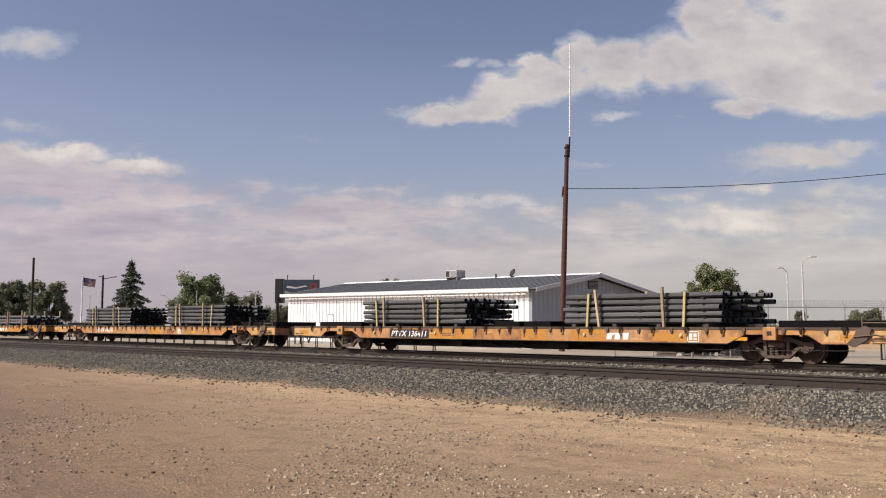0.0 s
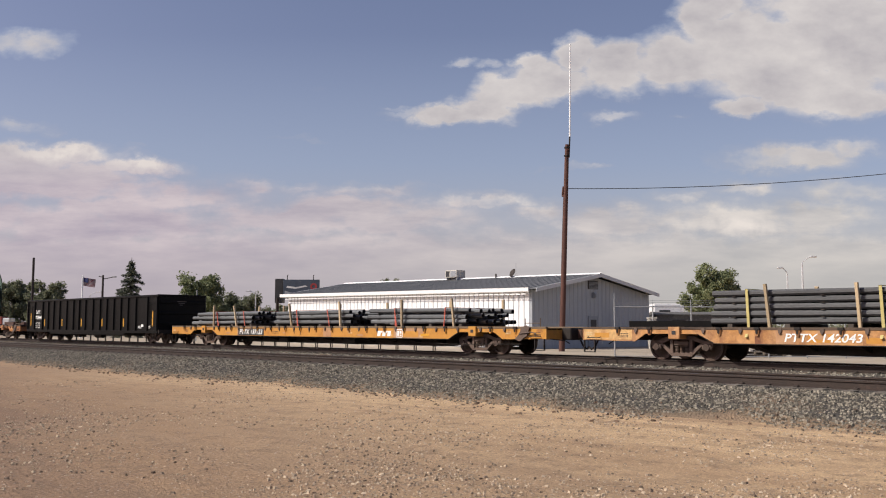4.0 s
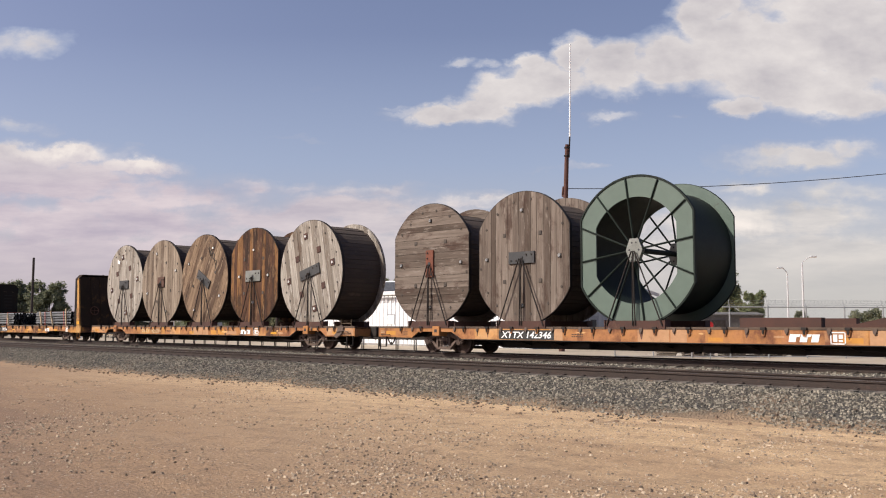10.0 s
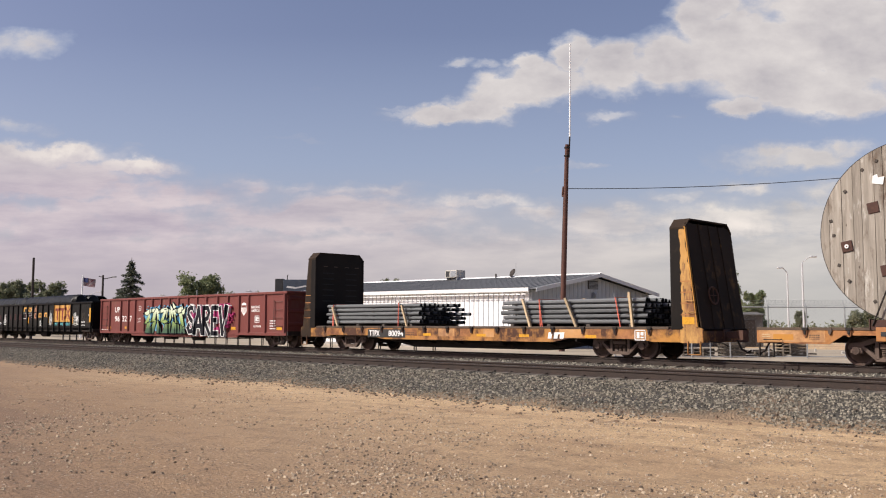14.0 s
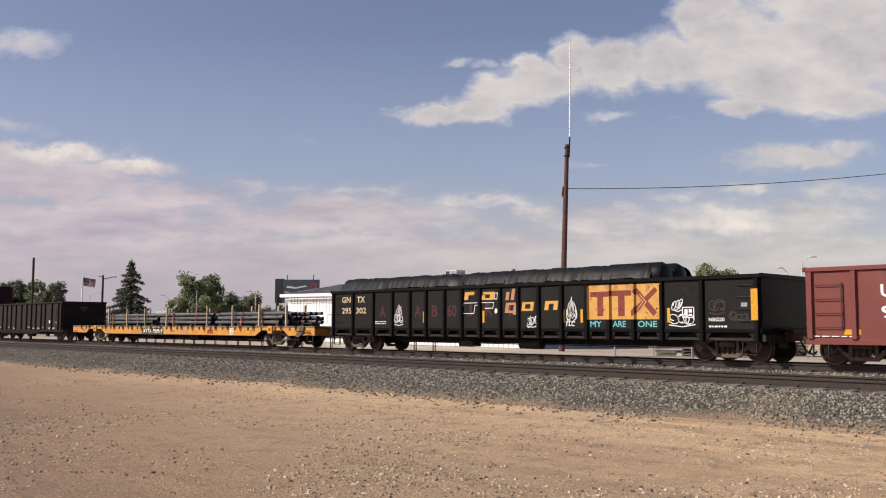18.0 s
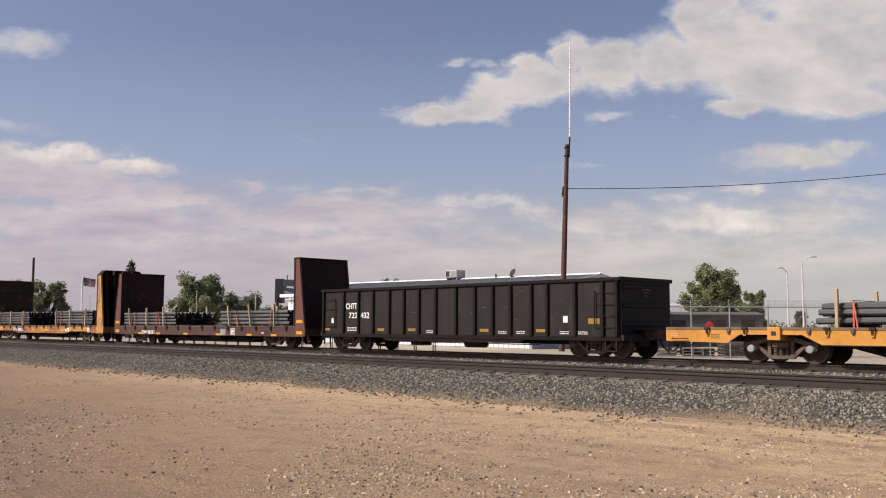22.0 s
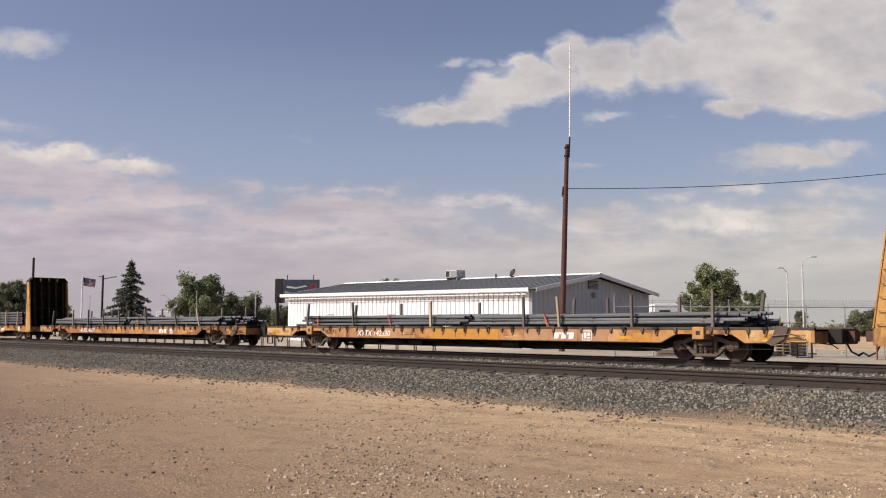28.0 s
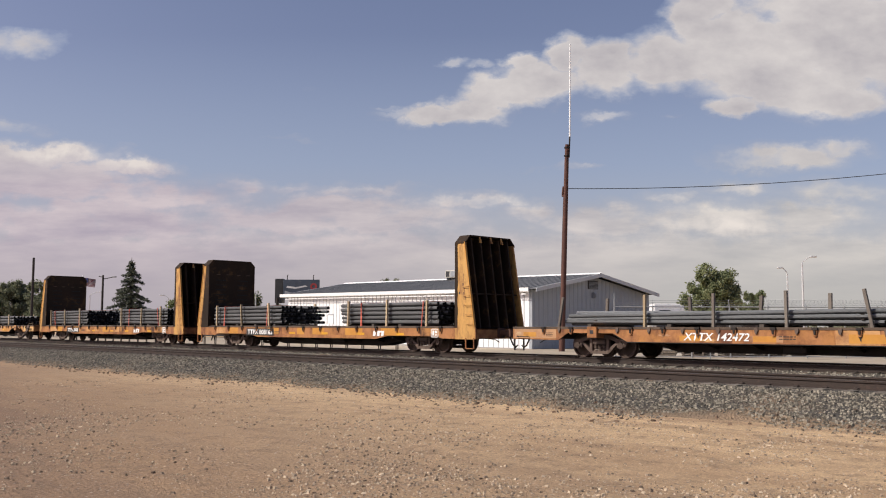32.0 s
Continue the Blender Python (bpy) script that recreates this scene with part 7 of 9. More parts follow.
def pole_stack(place, x0, x1, rows, cols, pitch, label, seed, stakes=(), straps=(), loose=0.0, base=1.05, strap_mat=None, tall=None, lean=0.0, steel=None):
    """Stacked steel poles on timbers, held by stakes and straps; x in the car's space."""
    rnd = random.Random(seed)
    cx = (x0 + x1) / 2
    st = thing("pole_stack", label, "pole stack", pose(place + cx, YC, 0), group="steel pole loads")
    L = x1 - x0
    r = pitch * 0.488
    top = base + 0.10
    for x in (-L * 0.42, -L * 0.14, L * 0.14, L * 0.42):
        part("timber", Shape().box(x - 0.08, x + 0.08, -1.28, 1.28, base, base + 0.10, 0.008), DUNNAGE, st)
    for k in range(rows):
        z = top + r + k * (pitch * 1.04)
        if k:
            for x in (-L * 0.40, L * 0.02, L * 0.40):
                part("spacer", Shape().box(x - 0.05, x + 0.05, -1.26, 1.26, z - r - 0.012, z - r + 0.004), DUNNAGE, st)
        count = cols + (1 if rows == 5 else 0) - (1 if loose and k == rows - 1 else 0)
        for i in range(count):
            y = -1.24 + r + (2.48 - 2 * r) * i / (count - 1)
            ln_ = L * (1.0 if loose == 0 else rnd.uniform(0.93, 1.0))
            dx = rnd.uniform(-0.10, 0.10) * (1 + 3 * i / cols) + (0.18 * (i / (cols - 1)) if loose == 0 else rnd.uniform(-0.4, 0.4))
            me = pipe_mesh(round(ln_ / 0.25) * 0.25, r, steel or PIPE)
            part("pole", me, PIPE, st, at=pose(dx, y + rnd.uniform(-0.015, 0.015), z + (rnd.uniform(-0.03, 0.03) if loose else 0), 0, rnd.uniform(-0.25, 0.25) * (1.5 + loose * 1.2), (0 if rnd.random() < 0.7 else 180) + rnd.uniform(-0.12, 0.12)))
    zt = top + rows * pitch * 1.04
    ht = tall or (zt + 0.12)
    for k, x in enumerate(stakes):
        h = ht + rnd.uniform(-0.04, 0.05)
        if isinstance(x, tuple):
            x, tilt = x[0], math.degrees(math.atan2(x[1] - x[0], h - 1.05))
        else:
            tilt = rnd.uniform(-2, 2)
        part("stake", Shape().box(-0.045, 0.045, -0.045, 0.045, 0, h - 0.78, 0.008), STAKE_GREY if rows == 3 and lean and (k + seed) % 4 else STAKE, st, at=pose(x - cx, -1.365, 0.78, 0, tilt, 0))
        part("stake", Shape().box(-0.055, 0.055, -0.045, 0.045, 0, h - 0.78, 0.008), STAKE_GREY if rows == 3 and lean else STAKE, st, at=pose(x - cx + 0.08, 1.365, 0.78, 0, rnd.uniform(-3, 9) if lean else rnd.uniform(-4, 4), 0))
    for k, x in enumerate(straps):
        u = rnd.uniform(-0.12, 0.12) if strap_mat else rnd.uniform(-0.22, 0.16)
        w = 0.042 if strap_mat else 0.021
        s = Shape()
        for a, b, za, zb in ((-1.30, -1.27, 0.98, zt + 0.02), (1.27, 1.30, 0.98, zt + 0.02)):
            s.add([(-w, a, za), (w, a, za), (w + u, a, zb), (-w + u, a, zb), (-w, b, za), (w, b, za), (w + u, b, zb), (-w + u, b, zb)],
                  [(0, 1, 2, 3), (7, 6, 5, 4), (0, 4, 5, 1), (2, 6, 7, 3), (0, 3, 7, 4), (1, 5, 6, 2)])
        if strap_mat:
            s.add([(-w, -1.47, 0.76), (w, -1.47, 0.76), (w, -1.30, 1.0), (-w, -1.30, 1.0), (-w, -1.49, 0.76), (w, -1.49, 0.76), (w, -1.33, 1.0), (-w, -1.33, 1.0)], [(0, 1, 2, 3), (7, 6, 5, 4), (0, 4, 5, 1), (0, 3, 7, 4), (1, 5, 6, 2)])
        s.box(-w + u, w + u, -1.30, 1.30, zt + 0.005, zt + 0.022)
        part("strap", s, strap_mat or STRAP_R, st, at=pose(x - cx, 0, 0))
        if not strap_mat and k % 2 == 0:
            s = Shape().add([(0.10, -1.31, 0.98), (0.135, -1.31, 0.98), (0.035 + u, -1.31, zt), (0.0 + u, -1.31, zt), (0.10, -1.33, 0.98), (0.135, -1.33, 0.98), (0.035 + u, -1.33, zt), (0.0 + u, -1.33, zt)],
                            [(0, 1, 2, 3), (7, 6, 5, 4), (0, 4, 5, 1), (2, 6, 7, 3), (0, 3, 7, 4), (1, 5, 6, 2)])
            part("strap_tail", s, STRAP_R, st, at=pose(x - cx, 0, 0))
    LOADS.append((st, place + cx))
    return st


def clip_poly(poly, nx, nz, d):
    """Keeps the side of a convex outline where nx*x + nz*z <= d."""
    out = []
    for (x0, z0), (x1, z1) in zip(poly, poly[1:] + poly[:1]):
        a, b = nx * x0 + nz * z0 - d, nx * x1 + nz * z1 - d
        if a <= 0:
            out.append((x0, z0))
        if a * b < 0:
            t = a / (a - b)
            out.append((x0 + (x1 - x0) * t, z0 + (z1 - z0) * t))
    return out


def outline(R, cut=None, n=72):
    poly = [(R * math.cos(2 * math.pi * i / n), R * math.sin(2 * math.pi * i / n)) for i in range(n)]
    if cut:
        poly = clip_poly(clip_poly(poly, 1, 0, cut), -1, 0, cut)
    return poly


RR = 2.44
HUB = 3.57


def supports(reel, rod_mat):
    for y in (-1.30, 1.15):
        ck = part("chock", Shape().prism([(y - 0.14, 1.0 - HUB), (y + 0.14, 1.0 - HUB), (y + 0.14, 1.20 - HUB), (y - 0.14, 1.26 - HUB)], -1.12, 1.12, "x"), CHOCK, reel, "rusty steel cradle beam")
        for x in (-1.17, 1.14):
            part("end_plate", Shape().box(x, x + 0.03, y - 0.17, y + 0.15, 1.0 - HUB, 1.28 - HUB), CHOCK, ck)
    for x in (-1.08, -0.05, 0.05, 1.06):
        part("tie_rod", Shape().tube((x * 0.05, -1.47, -0.04), (x, -1.46, 1.10 - HUB), 0.024, n=6), rod_mat, reel)


def wood_reel(place, x, wood, angle, cut, plate, plate_angle, label, seed, plate_size=(0.62, 0.22), bolts=0.0, ring_r=1.75, plated=False, spare_r=1.22, studs=16):
    """A wooden cable reel on its rim, hub at the car's place x; boards at an angle, sides cut flat where cut is given."""
    rnd = random.Random(seed)
    reel = thing("cable_reel", label, "cable reel", pose(place + x, YC, HUB), group="large cable reels")
    shape = outline(RR, cut)
    ca, sa = math.cos(radians(angle)), math.sin(radians(angle))
    n = 17
    for y0, y1 in ((-1.33, -1.20), (1.10, 1.23)):
        fl = part("flange", Shape().prism(outline(RR - 0.04, cut - 0.04 if cut else None), y0 + 0.025, y1), LAGGING, reel)
        cuts = [-RR + 2 * RR * i / n + (rnd.uniform(-0.05, 0.05) if 0 < i < n else 0) for i in range(n + 1)]
        for a, b in zip(cuts, cuts[1:]):
            pl = clip_poly(clip_poly(shape, ca, sa, b - 0.006), -ca, -sa, -(a + 0.006))
            if len(pl) > 2:
                pr = 0.012 * rnd.random()
                s = Shape().prism([(u * ca + w * sa, -u * sa + w * ca) for u, w in pl], y0 - pr, y0 + 0.03 if y0 < 0 else y1)
                ob = part("board", s, wood, fl)
                ob.matrix_basis = pose(0, 0, 0, 0, angle, 0)
        if y0 < 0:
            k = len(shape)
            rings = [(p * c, y, q * c) for c, y in ((0.996, y0), (0.996, y1), (1.008, y1), (1.008, y0)) for p, q in shape]
            rim = Shape().add(rings, [(a * k + i, a * k + (i + 1) % k, (a + 1) % 4 * k + (i + 1) % k, (a + 1) % 4 * k + i) for a in range(4) for i in range(k)])
            part("rim_band", rim, DARK_STEEL, fl)
    rl = 2.09 if cut else 2.22
    m = 64
    a1 = math.pi * 0.93 / m
    stave = Shape().prism([(rl * math.cos(a1), -rl * math.sin(a1)), (rl * math.cos(a1), rl * math.sin(a1)), (rl - 0.08, rl * math.sin(a1)), (rl - 0.08, -rl * math.sin(a1))], -1.20, 1.10).mesh("lagging_board", LAGGING)
    for i in range(m):
        part("lagging_board", stave, LAGGING, reel, at=pose(0, 0, 0, 0, 360 * i / m, 0) @ pose(rnd.uniform(-0.012, 0.012), 0, 0))
    part("drum", Shape().lathe([(0.2, -1.2), (rl - 0.09, -1.2), (rl - 0.09, 1.1), (0.2, 1.1)], 40), LAGGING, reel)
    w, h = plate_size
    hp = part("hub_plate", Shape().box(-w, w, -1.40, -1.345, -h, h, 0.01), plate, reel, "steel hub plate", at=pose(0, 0, 0, 0, plate_angle, 0))
    part("hub_hole", Shape().tube((0, -1.42, 0), (0, -1.40, 0), 0.07, n=12), DARK, hp)
    for u in (-0.8, -0.4, 0.4, 0.8):
        part("bolt", Shape().tube((u * w, -1.425, h * 0.45 * (1 if u > 0 else -1)), (u * w, -1.40, h * 0.45 * (1 if u > 0 else -1)), 0.035, n=8), DARK_STEEL, hp)
    big = Shape().box(-0.15, 0.15, -1.365, -1.335, -0.15, 0.15, 0.01).mesh("washer", CHOCK)
    nut = Shape().box(-0.075, 0.075, -1.36, -1.335, -0.075, 0.075, 0.01).mesh("washer", DUNNAGE)
    ring = Shape().lathe([(0.024, -1.395), (0.056, -1.395), (0.056, -1.36), (0.024, -1.36)], 12).mesh("bolt_ring", GALV if wood is WOOD_GREY else WHITE)
    small = Shape().box(-0.045, 0.045, -1.358, -1.335, -0.045, 0.045, 0.01).mesh("washer", DUNNAGE)
    for i in range(4):
        a = radians(bolts + 90 * i)
        wa = part("washer", big if plated else nut, CHOCK, reel, at=pose(ring_r * math.cos(a), 0, ring_r * math.sin(a), 0, -bolts, 0))
        part("bolt_ring", ring, WHITE, wa)
        a += radians(45)
        part("washer", big if plated else nut, CHOCK, reel, at=pose(spare_r * math.cos(a), 0, spare_r * math.sin(a), 0, -bolts, 0))
    for i in range(studs):
        a = radians(bolts + 11 + 360 / studs * i + rnd.uniform(-4, 4))
        rad = 2.13 + rnd.uniform(-0.06, 0.06)
        if cut and abs(rad * math.cos(a)) > cut - 0.1:
            continue
        part("bolt_head", small, DUNNAGE, reel, at=pose(rad * math.cos(a), 0, rad * math.sin(a), 0, math.degrees(a), 0))
    supports(reel, DARK_STEEL)
    LOADS.append((reel, place + x))
    return reel


def green_reel(place, x):
    reel = thing("cable_reel", "empty green steel cable reel with open spokes", "cable reel", pose(place + x, YC, HUB), group="large cable reels")
    cut = 2.16
    shape = outline(RR, cut, 96)
    for y0, y1 in ((-1.33, -1.29), (1.19, 1.23)):
        s = Shape()
        k = len(shape)
        inner = []
        for p, q in shape:
            d = math.hypot(p, q)
            inner.append((p / d * 1.76, q / d * 1.76))
        rings = [(p, y0, q) for p, q in shape] + [(p, y0, q) for p, q in inner] + [(p, y1, q) for p, q in inner] + [(p, y1, q) for p, q in shape]
        s.add(rings, [(a * k + i, a * k + (i + 1) % k, (a + 1) % 4 * k + (i + 1) % k, (a + 1) % 4 * k + i) for a in range(4) for i in range(k)])
        fl = part("flange", s, GREEN, reel, "flat green steel flange ring")
        rings = [(p * c, y, q * c) for c, y in (((0.996, y0 - 0.03), (0.996, y1 + 0.03), (1.02, y1 + 0.03), (1.02, y0 - 0.03)) if y0 < 0 else ((0.996, y0 + 0.005), (0.996, y1 + 0.02), (1.008, y1 + 0.02), (1.008, y0 + 0.005))) for p, q in shape]
        rim = Shape().add(rings, [(a * k + i, a * k + (i + 1) % k, (a + 1) % 4 * k + (i + 1) % k, (a + 1) % 4 * k + i) for a in range(4) for i in range(k)])
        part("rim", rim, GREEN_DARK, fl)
        hub = part("hub", Shape().prism([(0.16 * q, 0.38 * w) for q, w in ((-1, -1), (1, -1), (2, 0), (1, 1), (-1, 1), (-2, 0))], y0 - 0.06, y1 + 0.06), PLATE_PALE, fl, "galvanized hub plate")
        for q, w in ((-0.18, 0), (0.18, 0), (-0.08, 0.24), (0.08, 0.24), (-0.08, -0.24), (0.08, -0.24)):
            part("hole", Shape().tube((q, y0 - 0.066, w), (q, y0 - 0.06, w), 0.035, n=8), DARK, hub)
        for i in range(12):
            a = radians(8 + 30 * i)
            e = min(RR, cut / abs(math.cos(a)) if abs(math.cos(a)) > 0.1 else RR) - 0.03
            ys = y0 - 0.02 if y0 < 0 else y1 + 0.02
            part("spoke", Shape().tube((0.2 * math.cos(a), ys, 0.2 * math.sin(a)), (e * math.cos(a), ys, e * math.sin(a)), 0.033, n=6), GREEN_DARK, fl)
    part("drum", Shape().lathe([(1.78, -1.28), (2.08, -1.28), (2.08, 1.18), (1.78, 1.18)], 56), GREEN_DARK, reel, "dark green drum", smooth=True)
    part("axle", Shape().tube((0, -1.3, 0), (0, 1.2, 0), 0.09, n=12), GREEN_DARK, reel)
    supports(reel, DARK_STEEL)
    LOADS.append((reel, place + x))


def stroke(car, pts, width, y, mat):
    """One sprayed line: a ribbon along the points."""
    P = [Vector(p) for p in pts]
    left, right = [], []
    for i, p in enumerate(P):
        d = ((P[min(i + 1, len(P) - 1)] - p).normalized() + (p - P[max(i - 1, 0)]).normalized())
        d = d.normalized() if d.length > 0.2 else (p - P[max(i - 1, 0)]).normalized()
        n = Vector((-d.y, d.x)) * width / 2
        left.append(p + n)
        right.append(p - n)
    n = len(P)
    vs = [(q.x, y - 0.003, q.y) for q in left + right] + [(q.x, y, q.y) for q in left + right]
    fs = []
    for i in range(n - 1):
        fs += [(i, i + 1, n + i + 1, n + i), (2 * n + i, 3 * n + i, 3 * n + i + 1, 2 * n + i + 1), (i, 2 * n + i, 2 * n + i + 1, i + 1), (n + i, n + i + 1, 3 * n + i + 1, 3 * n + i)]
    part("sprayed_stroke", Shape().add(vs, fs), mat, car)


# ---- the train, from its head backwards ----
flat = "long worn yellow flat car"
flat_car(6.25, YELLOW, flat + " and small loads", "PTTX", -9.0, 3.4, 30)
B = -22.6
flat_car(B, YELLOW, flat + " carrying two pole stacks", "PTTX 136411", -6.62, 4.3, 1, tw=2.15, frame_x=7.34)
for k, (x0, x1, stakes_, straps_) in enumerate(((-8.64, -2.48, ((-7.15, -7.2), (-4.63, -4.72)), (-7.72, -3.97)), (2.35, 8.41, ((4.02, 3.85), (6.50, 6.44)), (3.4, 7.13)))):
    pole_stack(B, x0, x1, 5, 12, 0.196, "dark grey steel poles stacked on a flat car", 41 + k, stakes_, straps_, strap_mat=STRAP_Y)
C = -51.5
flat_car(C, YELLOW, flat + " carrying two pole stacks", "PTTX 142043", -6.5, 2.73, 2, mark_w=0.74, frame_x=3.94, mark_ink=RED_MARK, panel=None)
for k, (x0, x1, stakes_, straps_) in enumerate(((-8.77, -2.38, ((-6.93, -7.05), (-4.37, -4.44)), (-7.65, -3.81)), (2.38, 8.6, ((4.18, 4.06), (6.64, 6.62)), (3.46, 7.3)))):
    pole_stack(C, x0, x1, 5, 12, 0.196, "dark grey steel poles stacked on a flat car", 43 + k, stakes_, straps_, strap_mat=STRAP_Y)
for place in (B, C):
    for x0, x1 in ((-11.92, -8.9), (10.2, 13.4)) + (((-0.96, 0.28), (0.48, 1.75)) if place == B else ()):
        slab = thing("steel_block", "flat black steel block lying on timber bearers on the deck", "steel block", pose(place + (x0 + x1) / 2, YC, 1.0))
        part("plate", Shape().box((x0 - x1) / 2, (x1 - x0) / 2, -1.2, 1.2, 0.03, 0.25, 0.01), BLACK_CAR, slab)
        part("bearer", Shape().box((x0 - x1) / 2 + 0.3, (x0 - x1) / 2 + 0.45, -1.2, 1.2, 0.0, 0.03), DUNNAGE, slab)
        part("bearer", Shape().box((x1 - x0) / 2 - 0.45, (x1 - x0) / 2 - 0.3, -1.2, 1.2, 0.0, 0.03), DUNNAGE, slab)
        LOADS.append((slab, place + (x0 + x1) / 2))
D = -80.4
flat_car(D, YELLOW_GOLD, "long yellow flat car carrying three low pole stacks", "PTTX 137123", -6.53, 4.37, 3, tw=2.1)
for k, (x0, x1, stakes_, straps_) in enumerate(((-11.6, -5.26, (-9.2, (-6.85, -7.15)), (-8.87, -6.25)), (-3.87, 2.3, ((-1.95, -2.2), (1.78, 1.68)), (-1.65, 0.85)), (3.6, 9.7, (5.9, (9.0, 8.85)), (5.4, 8.3)))):
    pole_stack(D, x0, x1, 3, 11, 0.205, "grey steel poles in a low sagging stack", 45 + k, stakes_, straps_, loose=0.4, tall=2.12, steel=PIPE_LIGHT)

# black gondola
G1 = -105.75
car = gondola(G1, 10.15, 2.86, BLACK_CAR, "black open gondola car with yellow reflective strips", 4,
              [-10.03, -8.75, -7.25, -6.24, -5.25, -4.2, -3.0, -1.87, -0.94, 0.07, 1.23, 2.3, 3.3, 4.3, 5.3, 6.28, 7.33, 8.84, 10.03])
lettering("CHTT", -8.60, 1.87, 0.80, 0.25, -1.505, WHITE, car)
lettering("723448", -8.62, 1.50, 1.20, 0.24, -1.505, WHITE, car)
for z, a, b, w in ((1.17, "LD LMT", "208000", 0.32), (1.02, "LT WT", "78000", 0.28), (0.87, "CU FT", "3564", 0.24)):
    lettering(a, -8.56, z, 0.34, 0.09, -1.505, WHITE, car)
    lettering(b, -7.78 - w, z, w, 0.09, -1.505, WHITE, car)
for x, z0, z1 in ((-9.5, 1.01, 1.94), (-6.9, 1.0, 1.49), (-3.8, 1.0, 1.49), (-0.6, 1.0, 1.49), (2.6, 1.0, 1.49), (5.65, 1.0, 1.49), (9.45, 1.02, 1.95)):
    part("tape", Shape().box(x - 0.06, x + 0.06, -1.506, -1.50, z0, z1), REFLECT, car)
bars(7.6, 0.9, 0.5, 0.2, -1.505, 2, WHITE, car)
bars(8.75, 0.9, 0.45, 0.2, -1.505, 2, WHITE, car)
part("placard", Shape().box(8.05, 8.3, -1.506, -1.50, 0.98, 1.13), WHITE, car)

# reels
F1 = -131.23
flat_car(F1, YELLOW_DULL, flat + " carrying large cable reels", "XTTX 142346", -6.62, 4.4, 5, tw=2.38)
green_reel(F1, -0.77)
wood_reel(F1, -5.65, WOOD_GREY, 0, 2.17, PLATE_GREY, 0, "weathered grey wooden cable reel with flat sides", 61)
R62 = wood_reel(F1, -10.55, WOOD_GREY, 90, 2.16, RED_RUST, 90, "weathered grey wooden cable reel with level boards", 62, (0.55, 0.22))
for blob_x, blob_z, bw, bh in ((0.0, 0.18, 0.5, 0.9), (0.05, -0.25, 0.3, 0.5)):
    paint_blob(R62, blob_x, blob_z, bw, bh, -1.346, RED_RUST, 7, 11)
for x0, x1, rise in ((2.87, 5.32, 0.0), (6.05, 7.34, 0.2), (10.35, 11.93, 0.2)):
    cr = thing("reel_cradle", "empty rusty steel reel cradle lying on the deck", "cradle", pose(F1 + (x0 + x1) / 2, YC, 1.0), group="empty reel cradles")
    h = (x1 - x0) / 2
    for y in (-1.2, 1.2):
        part("beam", Shape().prism([(-h, 0.0), (h, 0.0), (h, 0.30), (h - 0.25 if rise else h, 0.33), (-h + (0.15 if rise else 0.0), 0.33 - rise)], y - 0.13, y + 0.13), CHOCK, cr)
    part("cross_tie", Shape().box(-0.12, 0.12, -1.06, 1.06, 0.0, 0.12, 0.01), CHOCK, cr)
    LOADS.append((cr, F1 + (x0 + x1) / 2))
F2 = -160.15
flat_car(F2, YELLOW_DULL, flat + " carrying five cable reels", "XTTX 142323", -6.58, 4.36, 6, ink=CREAM, panel=None)
wood_reel(F2, 10.18, WOOD_PALE, -12, None, PLATE_GREY, -14, "pale grey round wooden cable reel", 63, (0.78, 0.24), bolts=13, plated=True, studs=20)
wood_reel(F2, 5.34, WOOD_BROWN, 0, 2.14, PLATE_PALE, 0, "dark brown stained wooden cable reel with flat sides", 64, (0.68, 0.28), bolts=0, ring_r=1.32, studs=0)
r65 = wood_reel(F2, 0.42, WOOD_TAN, 28, None, PLATE_GREY, 28, "tan wooden cable reel with slanting boards", 65, (0.72, 0.24), bolts=61, ring_r=1.9, studs=8)
wood_reel(F2, -4.44, WOOD_FADED, 0, None, RUSTY, 0, "tan wooden cable reel with upright boards", 66, (0.40, 0.30), bolts=20, ring_r=1.8, studs=8)
r67 = wood_reel(F2, -9.27, WOOD_PALE, 0, None, PLATE_GREY, 0, "weathered grey round wooden cable reel", 67, (0.6, 0.26), bolts=10, plated=True, studs=20)

for pts in ([(0.45, 1.75), (0.6, 1.25), (0.5, 1.72), (0.75, 1.6), (0.6, 1.45), (0.85, 1.2)], [(0.85, 1.45), (0.75, 1.2), (0.95, 1.05), (1.05, 1.3), (0.85, 1.45)], [(1.0, 1.2), (1.15, 0.75), (1.05, 1.0), (1.3, 0.95), (1.2, 0.7)], [(1.15, 0.7), (1.3, 0.4), (1.45, 0.65)]):
    stroke(r65, pts, 0.075, -1.347, SMEAR)
part("paper_patch", Shape().prism([(-1.0, 1.36), (-0.72, 1.30), (-0.68, 1.52), (-0.84, 1.50), (-0.86, 1.60), (-0.98, 1.56)], -1.352, -1.343), WHITE, r67)
BF1 = -186.05
bulkhead_car(BF1, YELLOW_RUST, "yellow bulkhead flat car with blackened end walls", "TTPX 80094", 7, 2.18, inner=BLACK_BROWN, strip=BLACK_BROWN, plated=True, brace=YELLOW_BRACE)
pole_stack(BF1, -8.72, -2.47, 5, 12, 0.168, "dark grey steel poles between bulkheads", 47, ((-7.62, -8.1), (-3.0, -3.38)), (-8.25, -3.76), tall=2.02, steel=PIPE_LIGHT)
pole_stack(BF1, 2.1, 8.28, 5, 12, 0.168, "dark grey steel poles between bulkheads", 48, ((3.65, 3.25), (5.75, 5.2), (7.95, 7.83)), (3.96, 7.4), tall=2.15, lean=1, steel=PIPE_LIGHT)

